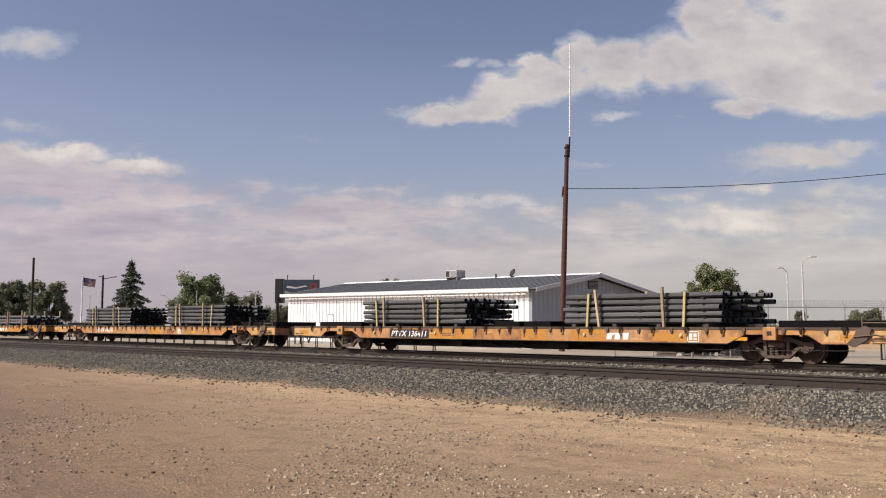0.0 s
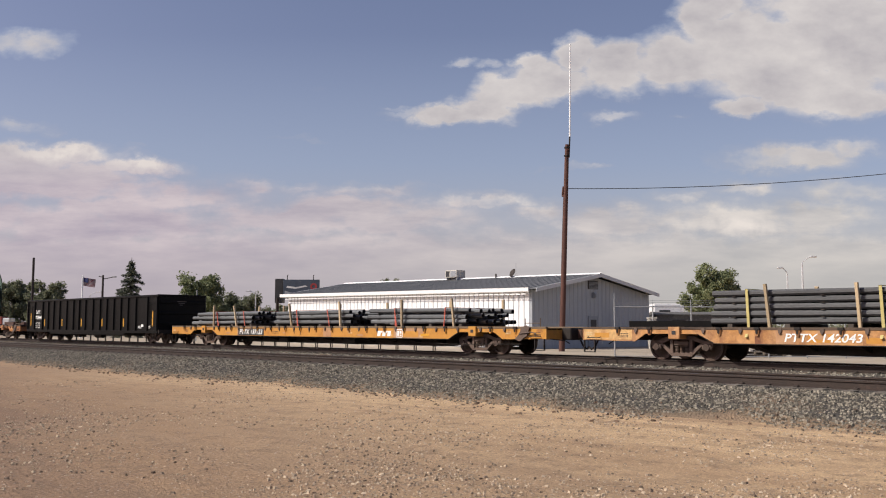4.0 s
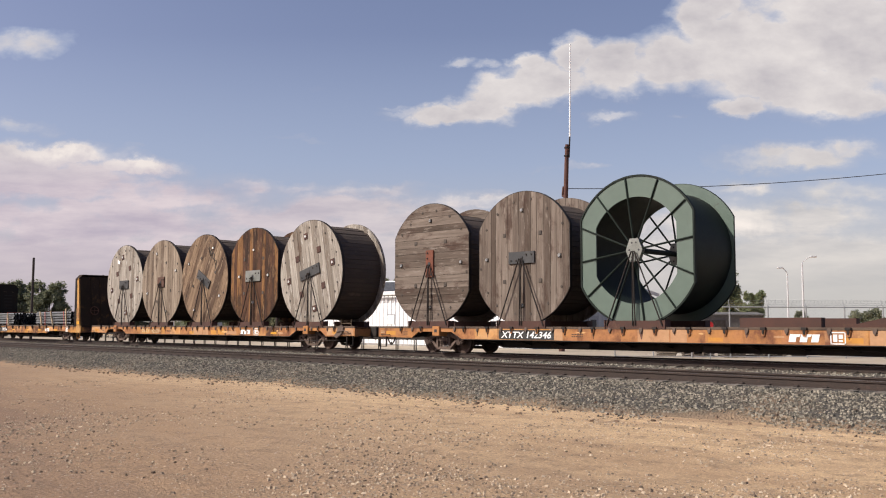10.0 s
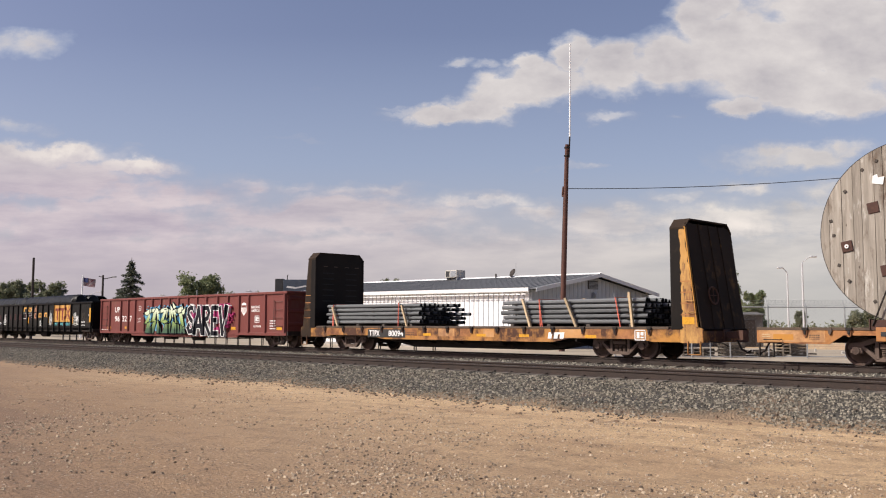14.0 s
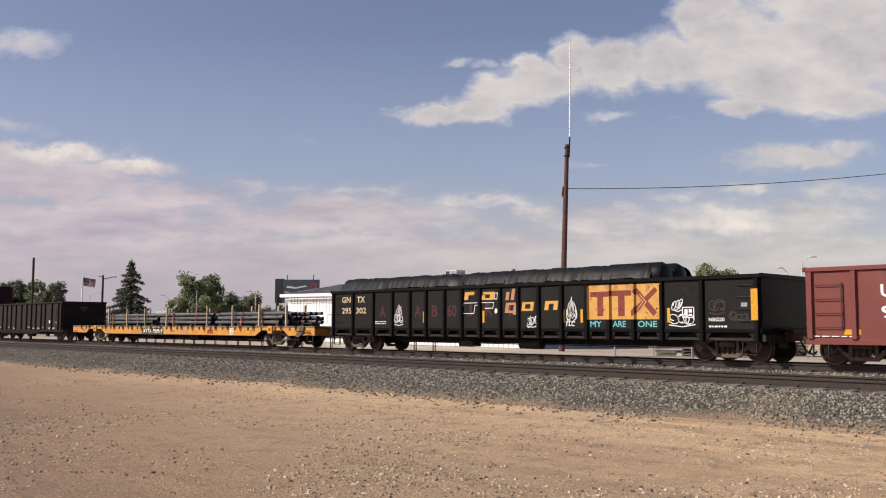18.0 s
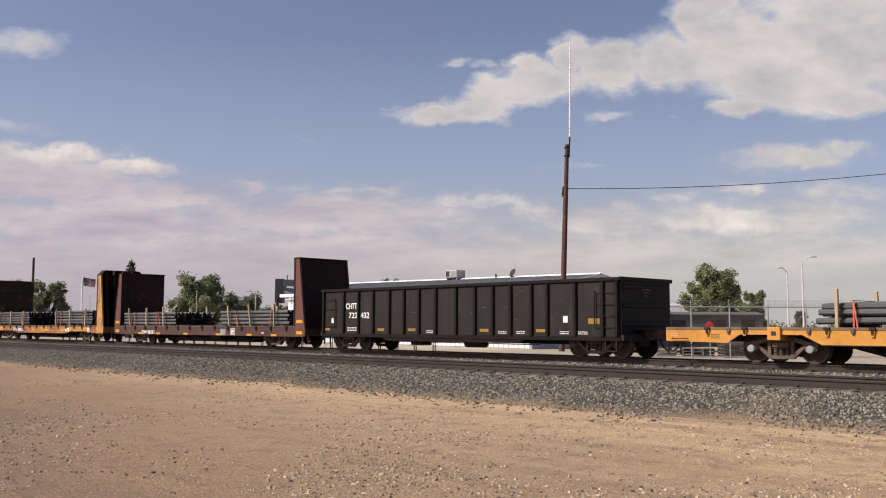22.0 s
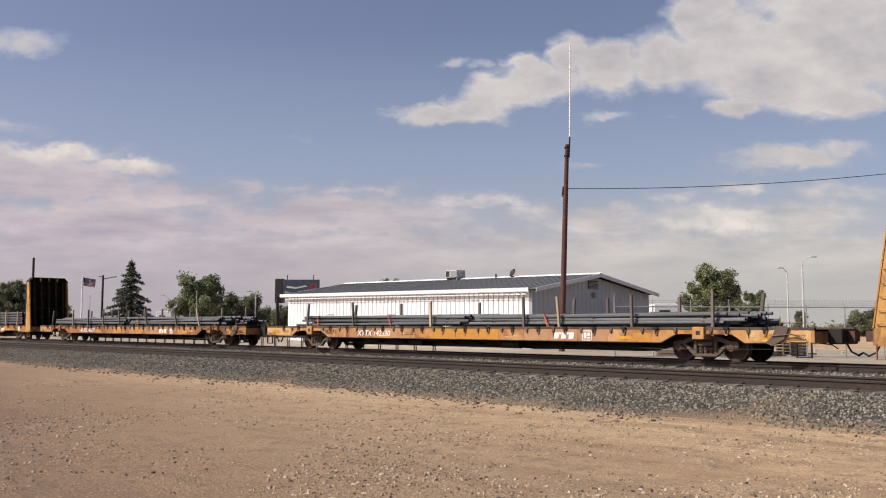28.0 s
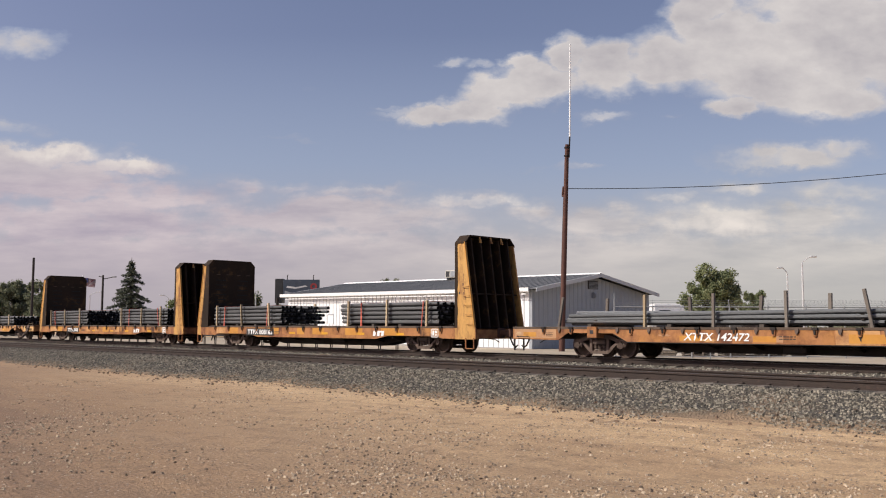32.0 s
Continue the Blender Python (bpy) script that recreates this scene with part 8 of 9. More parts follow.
# red gondola with sprayed letters
def spray(name, col):
    return surface(name, col, tuple(c * 0.85 for c in col), None, rough=0.65, scale=2.0, fine=6, bump=0.0, gloss=0.12, tone=(0.92, 1.05))


sp_blue = spray("spray_blue", (0.16, 0.42, 0.60))
sp_white, sp_black, sp_pink, sp_rose = spray("spray_white", (0.82, 0.82, 0.80)), spray("spray_black", (0.015, 0.015, 0.02)), spray("spray_pink", (0.42, 0.05, 0.17)), spray("spray_rose", (0.30, 0.045, 0.09))
G2 = -207.95
P2 = [-10.2, -9.0, -7.43, -6.43, -5.51, -4.31, -3.3, -2.26, -1.23, -0.2, 0.86, 1.86, 2.86, 4.01, 5.05, 6.12, 7.02, 8.53, 10.2]
car = gondola(G2, 10.35, 2.72, RED_CAR, "oxide red gondola car with sprayed lettering", 8, P2, 0.60)
for text, x0, x1, z in (("UP", -8.31, -7.67, 1.86), ("96", -8.31, -7.65, 1.30), ("32", -7.28, -6.66, 1.30), ("7", -6.25, -6.0, 1.30)):
    lettering(text, x0, z, x1 - x0, 0.34, -1.505, WHITE, car)
for text, x0, x1, z in (("LD LMT", -5.19, -4.77, 1.42), ("LT WT", -5.18, -4.85, 1.24), ("210100", -4.16, -3.71, 1.42), ("75900", -4.07, -3.71, 1.24)):
    lettering(text, x0, z, x1 - x0, 0.09, -1.512, WHITE, car)
bars(-10.1, 0.80, 1.2, 0.06, -1.541, 1, WHITE, car)
part("placard", Shape().box(-5.08, -4.82, -1.506, -1.50, 1.93, 2.22), WHITE, car)
part("placard", Shape().box(-5.055, -4.845, -1.509, -1.506, 1.955, 2.195), RED_CAR, car)
bars(-5.0, 2.0, 0.11, 0.14, -1.510, 2, WHITE, car)
rnd = random.Random(21)
art = []


def blob(x, z, w, h, mat, n=14):
    art.append((mat, [(x + w / 2 * math.cos(2 * math.pi * i / n), z + h / 2 * math.sin(2 * math.pi * i / n)) for i in range(n)]))


def shard(pts, edge=0.045):
    """A filled piece of a sprayed letter: black edge, dark green foot, lime middle, pale top."""
    cx_, cz_ = sum(p[0] for p in pts) / len(pts), sum(p[1] for p in pts) / len(pts)
    grow = []
    for u, w in pts:
        d = math.hypot(u - cx_, w - cz_) or 1
        grow.append((u + (u - cx_) / d * edge * 1.4, w + (w - cz_) / d * edge * 1.4))
    art.append((sp_black, grow))
    for lo, hi, mat in FADE:
        q = clip_poly(clip_poly(pts, 0, 1, hi), 0, -1, -lo)
        if len(q) > 2:
            art.append((mat, q))


FADE = []
for k in range(10):
    q = k / 9
    c = [a + (b - a) * min(1, q * 2) for a, b in zip((0.075, 0.135, 0.085), (0.34, 0.46, 0.15))] if q < 0.5 else [a + (b - a) * (q * 2 - 1) for a, b in zip((0.34, 0.46, 0.15), (0.72, 0.80, 0.60))]
    FADE.append((0.0 if k == 0 else 0.78 + k * 0.115, 9.0 if k == 9 else 0.78 + (k + 1) * 0.115, spray("spray_fade", tuple(c))))
for i in range(150):
    u, w = rnd.uniform(-4.02, 0.85), rnd.betavariate(2.0, 1.7)
    q = rnd.uniform(0.22, 0.55) * (1 - 0.45 * abs(w - 0.5))
    blob(u, 0.80 + 1.30 * w, q, q * rnd.uniform(0.7, 1.2), sp_blue, 8)
for i in range(34):
    blob(-3.95 + i * 0.142, 2.06 + rnd.uniform(-0.10, 0.14), rnd.uniform(0.05, 0.16), rnd.uniform(0.05, 0.16), sp_blue, 7)


def at_(u, v):
    """Sketch grid of the sprayed word to metres along and up the side."""
    return 0.86 + (u - 632) / 143, 0.62 + (643 - v) / 148


def draw(*pts):
    shard([at_(u, v) for u, v in pts], 0.05)


def gap(*pts):
    art.append((sp_black, [at_(u, v) for u, v in pts]))


draw((-95, 470), (-20, 440), (60, 436), (40, 470), (-60, 490))
draw((-90, 560), (-10, 480), (30, 480), (-30, 560))
draw((-80, 640), (-40, 560), (20, 545), (-10, 640))
draw((20, 640), (70, 540), (110, 500), (110, 560), (75, 640))
draw((40, 545), (80, 445), (118, 425), (120, 470), (90, 540))
draw((112, 428), (150, 440), (185, 560), (150, 545))
draw((135, 640), (140, 540), (190, 560), (212, 640))
gap((100, 530), (117, 470), (134, 530))
draw((0, 440), (110, 432), (70, 462), (10, 470))
draw((165, 470), (215, 436), (312, 426), (290, 452), (190, 474))
draw((262, 446), (300, 446), (250, 535), (198, 540))
draw((196, 545), (300, 528), (345, 545), (280, 562))
draw((225, 640), (285, 565), (330, 560), (300, 640))
draw((318, 640), (330, 565), (372, 560), (362, 640))
draw((300, 470), (330, 432), (345, 440), (322, 530), (300, 520))
draw((330, 432), (372, 452), (380, 520), (355, 550), (350, 470))
gap((330, 500), (338, 465), (348, 500), (342, 530))
draw((365, 405), (405, 440), (412, 520), (380, 480))
draw((398, 385), (470, 430), (480, 470), (415, 430))
draw((405, 455), (450, 440), (500, 560), (470, 560))
draw((380, 640), (410, 540), (450, 560), (430, 640))
draw((452, 640), (462, 560), (510, 570), (520, 640))
gap((420, 500), (432, 480), (446, 540))
draw((470, 446), (560, 420), (566, 458), (500, 478))
draw((560, 452), (634, 432), (625, 462), (590, 486), (548, 484))
draw((512, 480), (560, 476), (600, 590), (560, 600))
draw((560, 600), (604, 585), (648, 640), (585, 640))
draw((530, 640), (545, 560), (570, 610), (560, 640))
draw((556, 405), (578, 440), (556, 452))
gap((590, 500), (628, 470), (604, 520))
for i in range(110):
    u = rnd.uniform(1.5, 5.75)
    w = rnd.gauss(1.55 if u > 2.6 else 1.2, 0.33)
    q = rnd.uniform(0.10, 0.42) * (1.0 if u < 5.2 else 0.5)
    if 0.75 < w < 2.2:
        blob(u, w, q, q * rnd.uniform(0.8, 1.3), sp_pink if rnd.random() < 0.7 else sp_rose, 8)


def quads(pts, width):
    out = []
    for (x0, z0), (x1, z1) in zip(pts, pts[1:]):
        d = Vector((x1 - x0, z1 - z0)).normalized() * width / 2
        nx, nz = -d.y, d.x
        out.append([(x0 + nx - d.x * .6, z0 + nz - d.y * .6), (x1 + nx + d.x * .6, z1 + nz + d.y * .6), (x1 - nx + d.x * .6, z1 - nz + d.y * .6), (x0 - nx - d.x * .6, z0 - nz - d.y * .6)])
    return out


letters_ = []
for i, pts in enumerate(([(.80, 1.80), (.66, 2.0), (.40, 2.05), (.18, 1.92), (.16, 1.68), (.36, 1.46), (.66, 1.26), (.74, .98), (.56, .76), (.28, .74), (.12, .94), (.26, 1.10)], [(.05, .64), (.4, 2.05), (.78, .64)],
                         [(.12, .62), (.12, 2.0), (.50, 2.0), (.66, 1.76), (.5, 1.46), (.14, 1.36), (.72, .62)], [(.65, 2.0), (.12, 2.0), (.12, .66), (.65, .66)], [(.02, 2.0), (.32, .62), (.75, 2.05)])):
    letters_.append([(1.0 + i * 0.86 + u, w) for u, w in pts])
letters_ += [[(2.05, 1.05), (2.45, 1.05)], [(3.66, 1.35), (4.1, 1.35)]]
for wd, mt in ((0.35, sp_white), (0.235, sp_black)):
    for pts in letters_:
        for q in quads(pts, wd):
            art.append((mt, q))


def spray_on(car, pieces, posts, step=0.00035):
    """Lays paint on the side sheet and, where it crosses them, on the faces of the outer posts."""
    sheets = {}
    for k, (mat, poly) in enumerate(pieces):
        s = sheets.setdefault(mat.name, (Shape(), mat))[0]
        s.prism(poly, -1.5035 - k * step, -1.502)
        for x in posts:
            q = clip_poly(clip_poly(poly, 1, 0, x + 0.056), -1, 0, -(x - 0.056))
            if len(q) > 2:
                s.prism(q, -1.5875 - k * step, -1.5845)
            q = clip_poly(clip_poly(poly, 1, 0, x + 0.10), -1, 0, -(x + 0.056))
            if len(q) > 2:
                vs = [(u, -1.585 + (u - x - 0.055) / 0.045 * 0.085 - 0.003 - k * step, w) for u, w in q]
                s.add(vs, [tuple(range(len(vs)))])
    for s, mat in sheets.values():
        tagged(part("sprayed_paint", s, mat, car), kind="stuff")


spray_on(car, art, P2)
part("mark", Shape().prism([(6.28, 1.80), (6.34, 2.18), (6.54, 2.24), (6.74, 2.18), (6.80, 1.80), (6.54, 1.56)], -1.506, -1.50), WHITE, car)
part("mark", Shape().box(6.33, 6.75, -1.509, -1.506, 1.98, 2.10), RED_CAR, car)
for k in range(4):
    part("mark", Shape().box(6.36 + k * 0.10, 6.39 + k * 0.10, -1.509, -1.506, 1.72, 1.95), RED_CAR, car)
lettering("BUILDING", 7.23, 1.93, 0.76, 0.13, -1.505, WHITE, car)
lettering("AMERICA", 7.23, 1.75, 0.76, 0.13, -1.505, WHITE, car)
lettering("G-110-006", 7.45, 0.98, 0.68, 0.11, -1.505, WHITE, car)
id_frame(car, 7.56, 1.22, -1.503)
bars(8.9, 0.9, 0.5, 0.5, -1.505, 4, WHITE, car)
for x in (-9.3, -6.9, 5.35, 9.5):
    part("tape", Shape().box(x, x + 0.45, -1.51, -1.503, 0.86, 1.0), REFLECT, car)

# black gondola with a covered load
sp_tan = spray("spray_tan", (0.50, 0.28, 0.12))
G3 = -229.85
P3 = [-10.1, -8.71, -7.32, -6.07, -4.99, -4.02, -2.96, -2.0, -1.04, 0.0, 0.89, 1.85, 2.89, 3.96, 4.88, 5.85, 6.9, 8.32, 10.1]
car = gondola(G3, 10.25, 2.62, BLACK_CAR, "black gondola car with sprayed marks and covered load", 9, P3, 0.64, sheet=BLACK_DUSTY, deep=False, skirt=True)
for text, x, z, w in (("GN", -9.5, 2.08, 0.6), ("TX", -8.45, 2.08, 0.55), ("295", -9.5, 1.6, 0.66), ("302", -8.5, 1.6, 0.68)):
    lettering(text, x, z, w, 0.26, -1.505, CREAM, car)
bars(-7.3, 1.15, 0.8, 0.16, -1.505, 2, WHITE, car)
sp_orange, sp_rust, sp_cyan, sp_mauve = spray("spray_orange", (0.66, 0.36, 0.10)), spray("spray_rust", (0.235, 0.062, 0.048)), spray("spray_cyan", (0.15, 0.50, 0.55)), spray("spray_mauve", (0.085, 0.034, 0.037))
sp_faded = spray("spray_faded_orange", (0.46, 0.24, 0.14))


def slanted(x, z, outlines, mat, y=-1.506):
    """Plain blocks leaning to the right."""
    s_ = Shape()
    for pts in outlines:
        s_.prism([(x + u + 0.18 * w, z + w) for u, w in pts], y, y + 0.006)
    part("mark", s_, mat, car)


def bar_(u0, u1, w0, w1):
    return [(u0, w0), (u1, w0), (u1, w1), (u0, w1)]


slanted(-1.88, 2.07, (bar_(0, 0.2, 0, 0.30), bar_(0.2, 0.5, 0.18, 0.30)), sp_orange)
slanted(-0.97, 2.05, (bar_(0, 0.18, 0, 0.18), bar_(0.42, 0.62, 0, 0.30), bar_(0.05, 0.42, 0.21, 0.30), bar_(0.18, 0.42, 0.0, 0.07)), sp_orange)
slanted(-0.10, 2.08, (bar_(0, 0.1, 0.18, 0.26), bar_(0, 0.1, 0, 0.1)), sp_white)
slanted(0.25, 2.02, (bar_(0, 0.16, 0, 0.30), bar_(0.26, 0.42, 0, 0.42)), sp_faded)
slanted(0.22, 1.55, (bar_(0, 0.16, 0, 0.38), bar_(0.40, 0.56, -0.06, 0.38), bar_(0.16, 0.40, 0.29, 0.38), bar_(0.16, 0.40, 0.0, 0.09)), sp_faded)
slanted(1.03, 1.62, (bar_(0, 0.15, 0, 0.32), bar_(0.40, 0.55, 0, 0.32), bar_(0.15, 0.40, 0.24, 0.32), bar_(0.15, 0.40, 0.0, 0.08)), sp_orange)
slanted(2.10, 1.64, (bar_(0, 0.18, 0, 0.32), bar_(0.40, 0.58, 0, 0.32), bar_(0.18, 0.40, 0.22, 0.32)), sp_orange)
for pts in ([(-0.97, 1.86), (-1.30, 1.86), (-1.36, 1.55), (-1.96, 1.55), (-1.90, 1.95), (-0.33, 1.95), (-0.37, 1.74), (-0.78, 1.74)], [(-0.30, 2.08), (-0.17, 2.08), (-0.14, 2.30), (-0.27, 2.30), (-0.30, 2.08)]):
    stroke(car, pts, 0.035, -1.507, sp_white)
paint_blob(car, -0.22, 1.63, 0.17, 0.24, -1.504, sp_white, 5, 8)
art = [(sp_orange, [(4.02, 1.30), (6.86, 1.30), (6.86, 2.44), (4.02, 2.44)])]
for pts, w in (([(4.15, 2.14), (4.88, 2.14)], 0.18), ([(4.52, 2.1), (4.52, 1.48)], 0.24), ([(4.98, 2.16), (5.76, 2.16)], 0.18), ([(5.37, 2.1), (5.37, 1.48)], 0.26), ([(6.66, 2.24), (5.82, 1.50)], 0.17), ([(5.94, 2.22), (6.62, 1.50)], 0.19)):
    art += [(sp_rust, q) for q in quads(pts, w)]
for pts in ([(5.98, 1.6), (6.2, 1.86), (5.96, 2.1)], [(6.1, 1.6), (6.32, 1.86), (6.08, 2.1)]):
    art += [(sp_tan, q) for q in quads(pts, 0.04)]
for k in range(14):
    u = rnd.uniform(4.05, 6.8)
    art.append((sp_tan, [(u, 2.44 - rnd.uniform(0.02, 0.3)), (u + rnd.uniform(0.04, 0.2), 2.42), (u - 0.03, 2.44)]))
for k in range(36):                                  # chips and scratches through the panel
    u, w = rnd.uniform(4.05, 6.75), 1.32 + 1.08 * rnd.random() ** (0.6 if k % 2 else 1.5)
    a, b = rnd.uniform(0.02, 0.12), rnd.uniform(-0.08, 0.08)
    art.append((sp_black if k % 3 else sp_rust, [(u, w), (u + a, w + b), (u + a * 0.6, w + b + 0.006), (u - 0.002, w + 0.008)]))
spray_on(car, art, P3)
lettering("MY", 4.10, 1.05, 0.48, 0.2, -1.506, sp_cyan, car)
lettering("ARE", 5.02, 1.05, 0.52, 0.2, -1.506, sp_cyan, car)
lettering("ONE", 6.0, 1.05, 0.72, 0.2, -1.506, sp_cyan, car)
for ch, x, w in (("A", -6.9, 0.36), ("R", -5.75, 0.34), ("A", -4.7, 0.36), ("B", -3.7, 0.34), ("60", -2.8, 0.5), ("J", -1.75, 0.3), ("R", -0.75, 0.36), ("T", 0.3, 0.36)):
    lettering(ch, x, 1.44, w, 0.46, -1.5055, sp_mauve, car)


def scrawl(x, z, w, h, seed, mat, width=0.03):
    """A sprayed tag: a few looping lines inside a box."""
    r_ = random.Random(seed)
    for k in range(3):
        cx_, cz_ = x + w * (0.2 + 0.3 * k), z + h * r_.uniform(0.35, 0.65)
        a0, turns, lean_ = r_.uniform(0, 6.3), r_.uniform(1.1, 2.0), r_.uniform(-0.3, 0.5)
        pts = []
        for i in range(15):
            q = i / 14
            rad_ = 0.42 - 0.24 * q + 0.08 * math.sin(9 * q + k)
            a = a0 + turns * 6.283 * q
            pts.append((cx_ + w * 0.55 * rad_ * math.cos(a) + lean_ * h * rad_ * math.sin(a), cz_ + h * rad_ * math.sin(a)))
        stroke(car, pts, width, -1.507, mat)
    stroke(car, [(x, z + h * 0.1), (x + w * 0.5, z - h * 0.04), (x + w, z + h * 0.12)], width, -1.507, mat)


for i, (x, z, w, h) in enumerate(((-5.95, 1.10, 0.55, 0.40), (-5.85, 1.50, 0.35, 0.42), (1.25, 1.05, 0.62, 0.45), (3.12, 1.25, 0.42, 0.95), (7.15, 1.08, 0.95, 0.45), (7.3, 1.55, 0.35, 0.42), (8.55, 1.45, 0.55, 0.45), (9.25, 1.25, 0.6, 0.3))):
    scrawl(x, z, w, h, 70 + i, SMEAR if i > 5 else sp_white)
lettering("TLC", 3.05, 1.08, 0.42, 0.16, -1.506, sp_white, car, 0.2)
lettering("NSG20", 8.54, 1.23, 0.52, 0.11, -1.505, WHITE, car)
part("tag_plate", Shape().box(9.60, 9.80, -1.506, -1.50, 1.66, 1.78), GALV, car)
id_frame(car, 7.63, 1.34, -1.503)
bars(8.54, 1.05, 0.6, 0.12, -1.505, 1, WHITE, car)
for x in (-4.2, -0.9, 2.9, 3.7, 7.1):
    part("tape", Shape().box(x, x + 0.10, -1.512, -1.505, 1.2, 1.65), REFLECT, car)
part("tape", Shape().box(9.96, 10.17, -1.592, -1.585, 1.26, 2.18), REFLECT, car)


def covered_load(place, x0, x1):
    """A tarpaulin over rows of round goods, sagging between ties, with two open round ends."""
    L = x1 - x0
    ld = thing("covered_load", "shiny black tarpaulin over long rolled goods", "covered load", pose(place + x0, YC, 2.0))
    nx, ny = 260, 26
    vs, fs = [], []
    for i in range(nx + 1):
        s = i / nx
        sag = 0.03 * abs(math.sin(s * L * math.pi / 1.45)) + 0.025 * noise.noise(Vector((s * 9, 1, 0)))
        seam = -0.10 * math.exp(-((s - 0.46) * 60) ** 2)
        for j in range(ny + 1):
            u = -1 + 2 * j / ny
            arch = 1.12 - 0.46 * abs(u) ** 7 + 0.03 * math.cos(u * 9)
            wr = 0.03 * noise.noise(Vector((s * L * 3.5, u * 5, 4))) + 0.022 * noise.noise(Vector((s * L * 9.0, u * 1.6, 8)))
            end = min(1.0, s * 60 + 0.35, (1 - s) * 40 + 0.7)
            vs.append((s * L, u * 1.36, (arch + sag + seam + wr) * (0.55 + 0.45 * end ** 0.5)))
    for i in range(nx):
        for j in range(ny):
            a = i * (ny + 1) + j
            fs.append((a, a + ny + 1, a + ny + 2, a + 1))
    me = bpy.data.meshes.new("tarpaulin")
    me.from_pydata(vs, [], fs)
    me.materials.append(TARP)
    me.shade_smooth()
    part("tarpaulin", me, TARP, ld)
    for k, y in enumerate((-0.75, 0.1)):
        part("roll", Shape().lathe([(0.0, 0), (0.24, 0.02), (0.40, 0.09), (0.48, 0.24), (0.48, 2.2), (0.0, 2.2)], 22, "z").mesh("roll", TARP, True), TARP, ld, at=pose(L + 0.35, y, 0.70, 0, -90, 0))
    part("load_body", Shape().box(0.3, L - 0.2, -1.25, 1.25, -1.2, 0.45), TARP, ld)
    for k in range(7):
        x = 1.2 + k * (L - 2.0) / 6.5
        part("tie_band", Shape().line([(x, -1.38, 0.66), (x, -1.24, 0.86), (x, -0.6, 1.04), (x, 0.6, 1.04), (x, 1.24, 0.86), (x, 1.38, 0.66)], 0.018, 5), CABLE, ld)
    LOADS.append((ld, place + x0))


covered_load(G3, -9.95, 6.35)

F3 = -255.15
flat_car(F3, YELLOW_NEW, "bright yellow flat car carrying three pole stacks", "XTTX 192019", -3.45, 4.02, 10, tw=2.41, mark_w=0.62, frame_x=6.24, mark_ink=sp_rust, cap=GALV)
for k, (x0, x1, stakes_, straps_) in enumerate(((-8.84, -2.13, (-8.28, -5.7, -3.35), (-7.86, -4.46)), (-1.96, 4.11, (-0.7, 3.9), (-0.09, 2.43)), (4.53, 10.85, (6.45, 8.93, 11.3), (7.05, 9.12)))):
    pole_stack(F3, x0, x1, 3, 11, 0.20, "grey steel poles in a low stack on a flat car", 49 + k, stakes_, straps_, loose=0.25, tall=2.1)

G4 = -278.6
car = gondola(G4, 8.15, 2.70, BLACK_BROWN, "worn black short gondola car with yellow tape marks", 11,
              [-8.0, -6.54, -5.5, -4.51, -3.45, -2.54, -1.62, -0.64, 0.5, 1.52, 2.44, 3.33, 4.32, 5.06, 6.29, 7.44, 8.0], 0.60, sheet=BLACK_WORN)
lettering("CHTT", -6.41, 1.80, 0.78, 0.26, -1.505, WHITE, car)
lettering("722", -6.2, 1.40, 0.6, 0.25, -1.505, WHITE, car)
lettering("432", -5.37, 1.40, 0.58, 0.25, -1.505, WHITE, car)
bars(-6.3, 0.86, 0.8, 0.2, -1.505, 2, WHITE, car)
part("placard", Shape().box(-7.45, -7.28, -1.506, -1.50, 1.2, 1.42), WHITE, car)
for x in (-8.0, -4.25, -2.3, 1.76, 4.53):
    part("tape", Shape().box(x, x + 0.45, -1.506, -1.50, 0.86, 0.97), TAPE_DULL, car)
part("tape", Shape().box(6.83, 7.3, -1.506, -1.50, 1.15, 1.34), TAPE_DULL, car)
for x in (-1.2, 2.7, 3.6, 5.6, 6.4):
    bars(x, 0.80, 0.4, 0.13, -1.505, 2, WHITE, car)
part("placard", Shape().box(5.75, 5.95, -1.506, -1.50, 1.2, 1.42), WHITE, car)

sc = random.Random(31)
scr = Shape()
for k in range(46):
    x, z = sc.uniform(-7.7, 7.6), sc.uniform(1.1, 2.4)
    w, h = sc.uniform(0.08, 0.4), sc.uniform(-0.07, 0.07)
    scr.add([(x, -1.503, z), (x + w * 0.5, -1.503, z + h + 0.012), (x + w, -1.503, z + h * 0.4), (x + w * 0.5, -1.503, z + h - 0.012)], [(0, 1, 2, 3)])
tagged(part("scratches", scr, SCRAPE, car), kind="stuff")
BF2 = -298.3
bulkhead_car(BF2, BROWN_CAR, "brown bulkhead flat car with tall rusty end walls", "SSW 88351", 12, 1.6, BROWN_DARK, slots=False, panel=None, flat_top=True)
pole_stack(BF2, -9.2, -2.82, 4, 13, 0.177, "dark grey steel poles between brown bulkheads", 52, ((-7.95, -8.25), (-5.9, -5.98), (-3.8, -3.88)), (-7.62, -4.81, -4.47), tall=2.14, lean=1, base=1.01)
pole_stack(BF2, 2.2, 8.5, 4, 13, 0.177, "dark grey steel poles between brown bulkheads", 53, ((3.4, 3.2), (5.45, 5.2), (7.5, 7.45)), (4.0, 7.01), tall=2.14, lean=1, base=1.01)
BF3 = -320.55
bulkhead_car(BF3, YELLOW_DULL, "yellow bulkhead flat car with weathered end walls", "TTPX 808522", 13, 2.2, brace=YELLOW_BRACE)
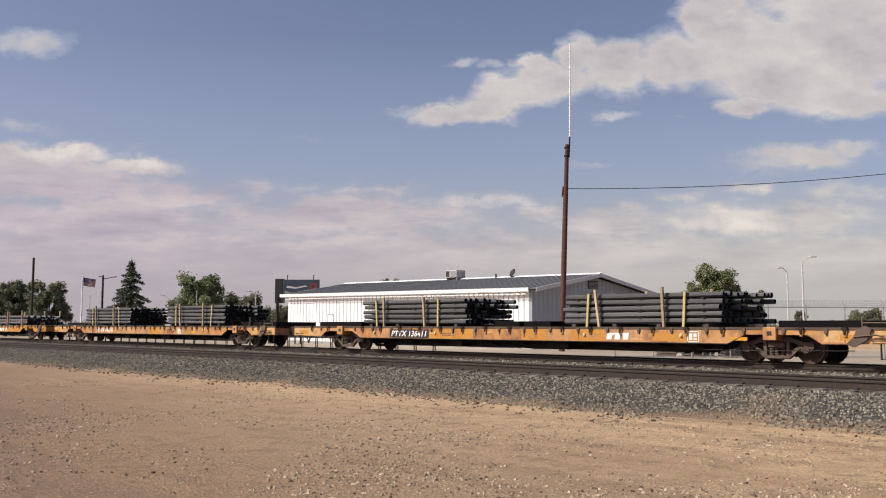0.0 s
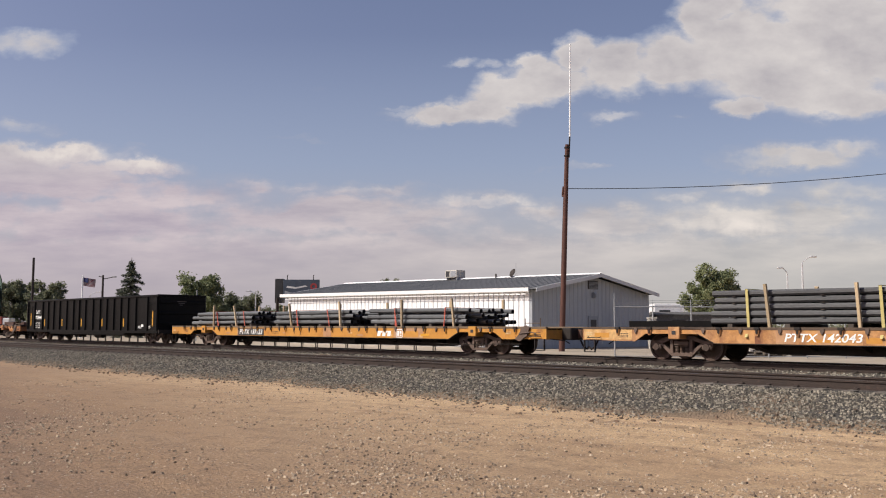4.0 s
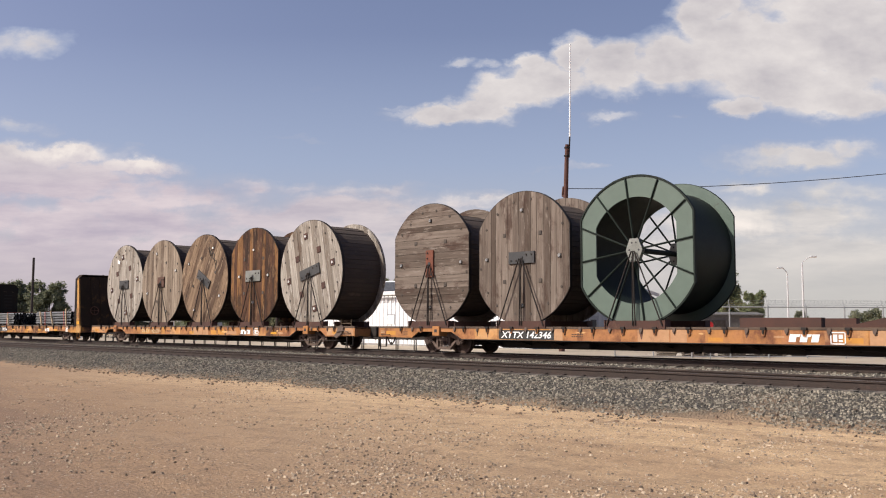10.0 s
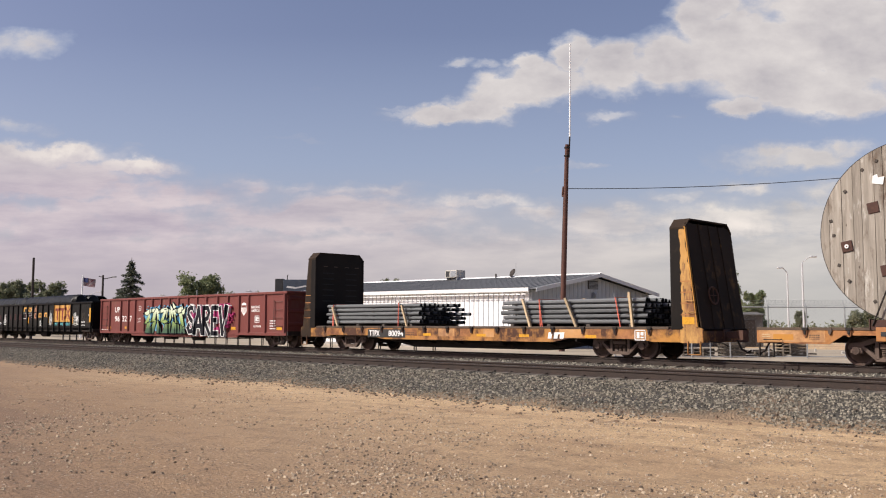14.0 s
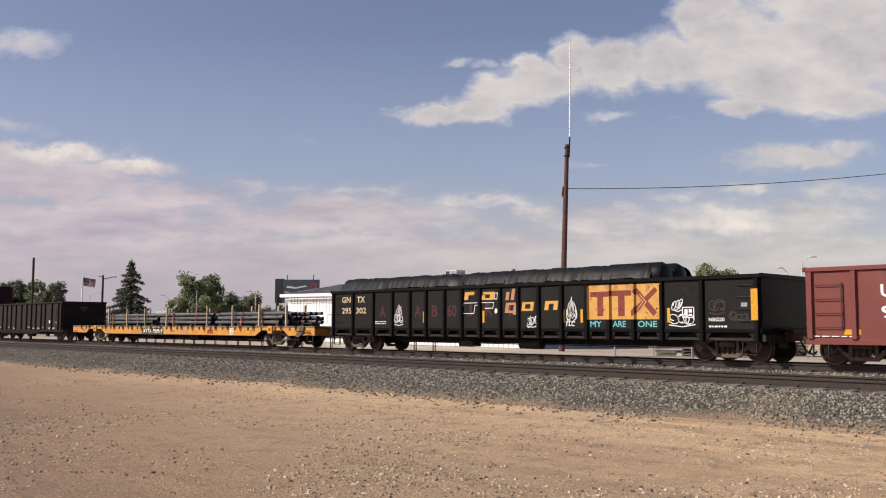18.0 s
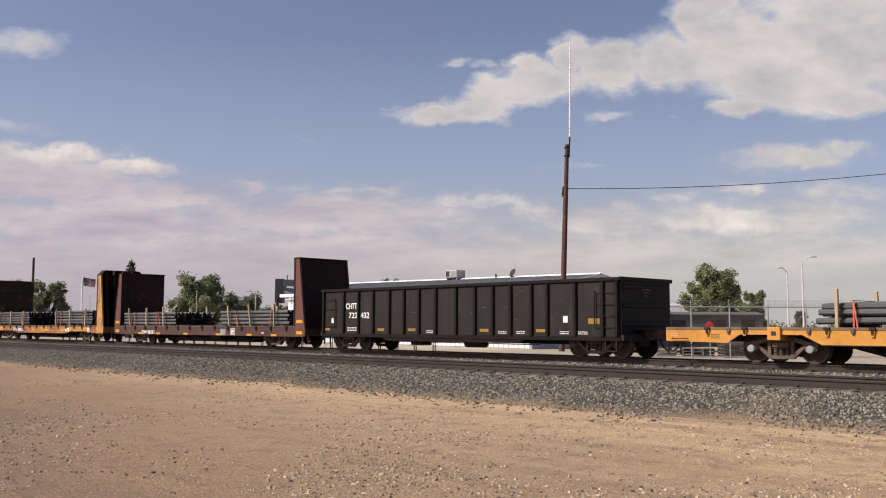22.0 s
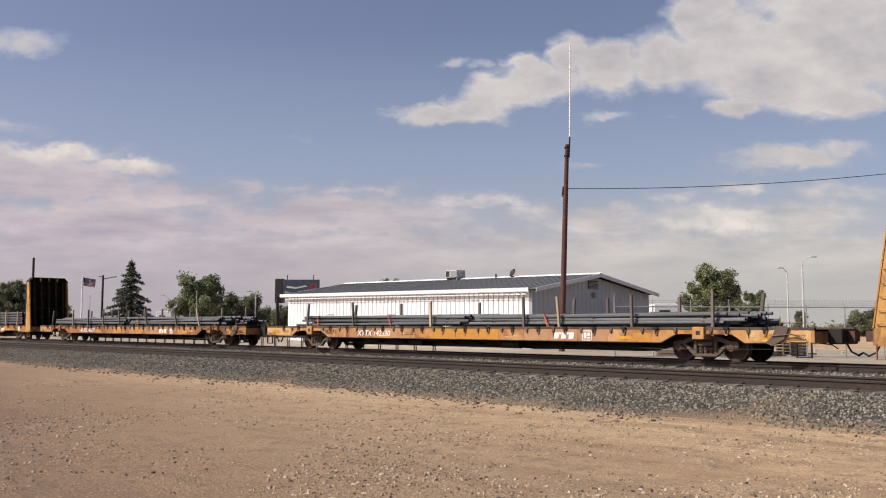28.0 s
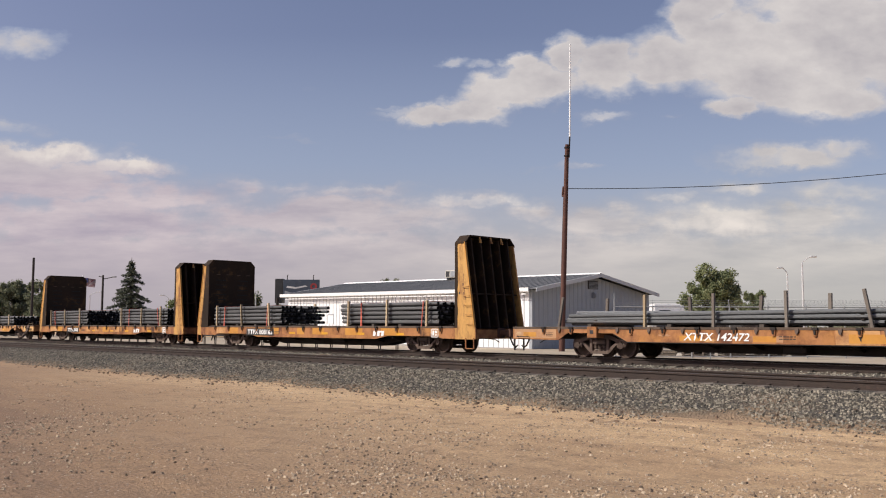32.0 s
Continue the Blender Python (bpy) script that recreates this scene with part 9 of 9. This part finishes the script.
pole_stack(BF3, -9.04, -2.8, 5, 12, 0.176, "dark grey steel poles between yellow bulkheads", 54, (-8.54, -6.15, -3.54), (-7.78, -4.12), tall=2.12)
pole_stack(BF3, 2.15, 8.3, 5, 12, 0.176, "dark grey steel poles between yellow bulkheads", 55, (2.73, 5.06, 7.56), (3.26, 7.05), tall=2.14)

for place, text, seed in ((-346.28, "XTTX 142330", 14), (-375.5, "XTTX 142472", 15)):
    flat_car(place, YELLOW if seed == 14 else YELLOW_DULL, flat + " with long low poles", text, -6.6, 4.36, seed, mark_ink=WHITE, panel=None)
    if seed == 14:
        near = (((-10.42, -10.3), (-6.92, -7.0), -1.98, 2.95), ((4.6, 4.5), 7.6, 10.5))
        base, reds = 0.99, ((-9.7, -4.5), (4.0,))
    else:
        near = (((-11.6, -11.4), -8.04, -5.6, -3.28), ((-0.85, -1.05), (2.8, 2.5), (6.45, 6.05), (8.98, 8.6)))
        base, reds = 1.04, ((), (1.35,))
    pole_stack(place, -11.2, -0.1, 3, 16, 0.135, "long grey poles lying low on a flat car", seed + 60, near[0], reds[0], loose=0.5, base=base, tall=2.1, lean=1, steel=PIPE_LIGHT)
    pole_stack(place, 0.2, 11.2, 3, 16, 0.135, "long grey poles lying low on a flat car", seed + 70, near[1], reds[1], loose=0.5, base=base, tall=2.12, lean=1, steel=PIPE_LIGHT)

for car, place in CARS[-2:-1]:
    for k, pts in enumerate(([(0, .2), (.02, 0), (.0, .12), (.12, .12), (.13, .2), (.13, .0)], [(.2, 0), (.2, .2), (.3, .14), (.22, .0)], [(.38, .16), (.34, .05), (.42, 0)], [(.5, .2), (.5, 0), (.5, .1), (.6, .2)], [(.7, .18), (.66, .02), (.78, .06)])):
        stroke(car, [(-8.86 + u * 1.05, 0.70 + w) for u, w in pts], 0.03, -1.426, PANEL_BLACK)
for place, text, seed in ((-401.55, "TTPX 808163", 16), (-424.1, "TTPX 808", 17)):
    bulkhead_car(place, YELLOW_DULL, "yellow bulkhead flat car with weathered end walls", text, seed, 2.2 if seed == 16 else 1.7, brace=YELLOW_BRACE)
    pole_stack(place, -8.95, -2.82, 5, 12, 0.176, "dark grey steel poles between yellow bulkheads", seed + 80, (-8.56, (-6.1, -6.2), (-3.6, -3.7)), (-8.01, -3.98), tall=2.14)
    pole_stack(place, 1.97, 8.2, 5, 12, 0.176, "dark grey steel poles between yellow bulkheads", seed + 90, (2.61, 5.23, 7.7), (3.41, 7.3), tall=2.14)
flat_car(-449.4, YELLOW, flat + " near the train's end", "XTTX", -6.6, 4.2, 18)
pole_stack(-449.4, 3.0, 9.0, 3, 11, 0.2, "grey steel poles stacked on a flat car", 99, (3.6, 6.0, 8.4), (4.6,))

# ---- tracks ----
rails(YN, "near_track", "empty near track with rusty rails", 150, -88.0, TIE)
rails(YC, "train_track", "track under the passing train", 120, -72.0, DUNNAGE)


def motions():
    times = [0, 1 / 30, 0.1, 0.25] + [0.5 * k for k in range(1, 64)] + [31.75, 31.9, 32 - 1 / 30, 32]
    for ob, place in CARS + LOADS:
        z = ob.matrix_basis.translation.z
        walk(ob, [(t, pose(place + in_x(t), YC, z)) for t in times])
    # every axle of a kind turns alike, so they share one set of keys
    for name, dx in (("front", 0.89), ("rear", -0.89)):
        first = WHEELS[name][0]
        walk(first, [(k / 30, pose(dx, 0, 0.425, 0, math.degrees(in_x(k / 30) / 0.425), 0)) for k in range(961)])
        for w in WHEELS[name][1:]:
            w.rotation_mode = "QUATERNION"
            w.animation_data_create()
            w.animation_data.action = first.animation_data.action
            w.animation_data.action_slot = first.animation_data.action_slot
    backdrop_motion(CLOUDS, CLOUD_K)


motions()
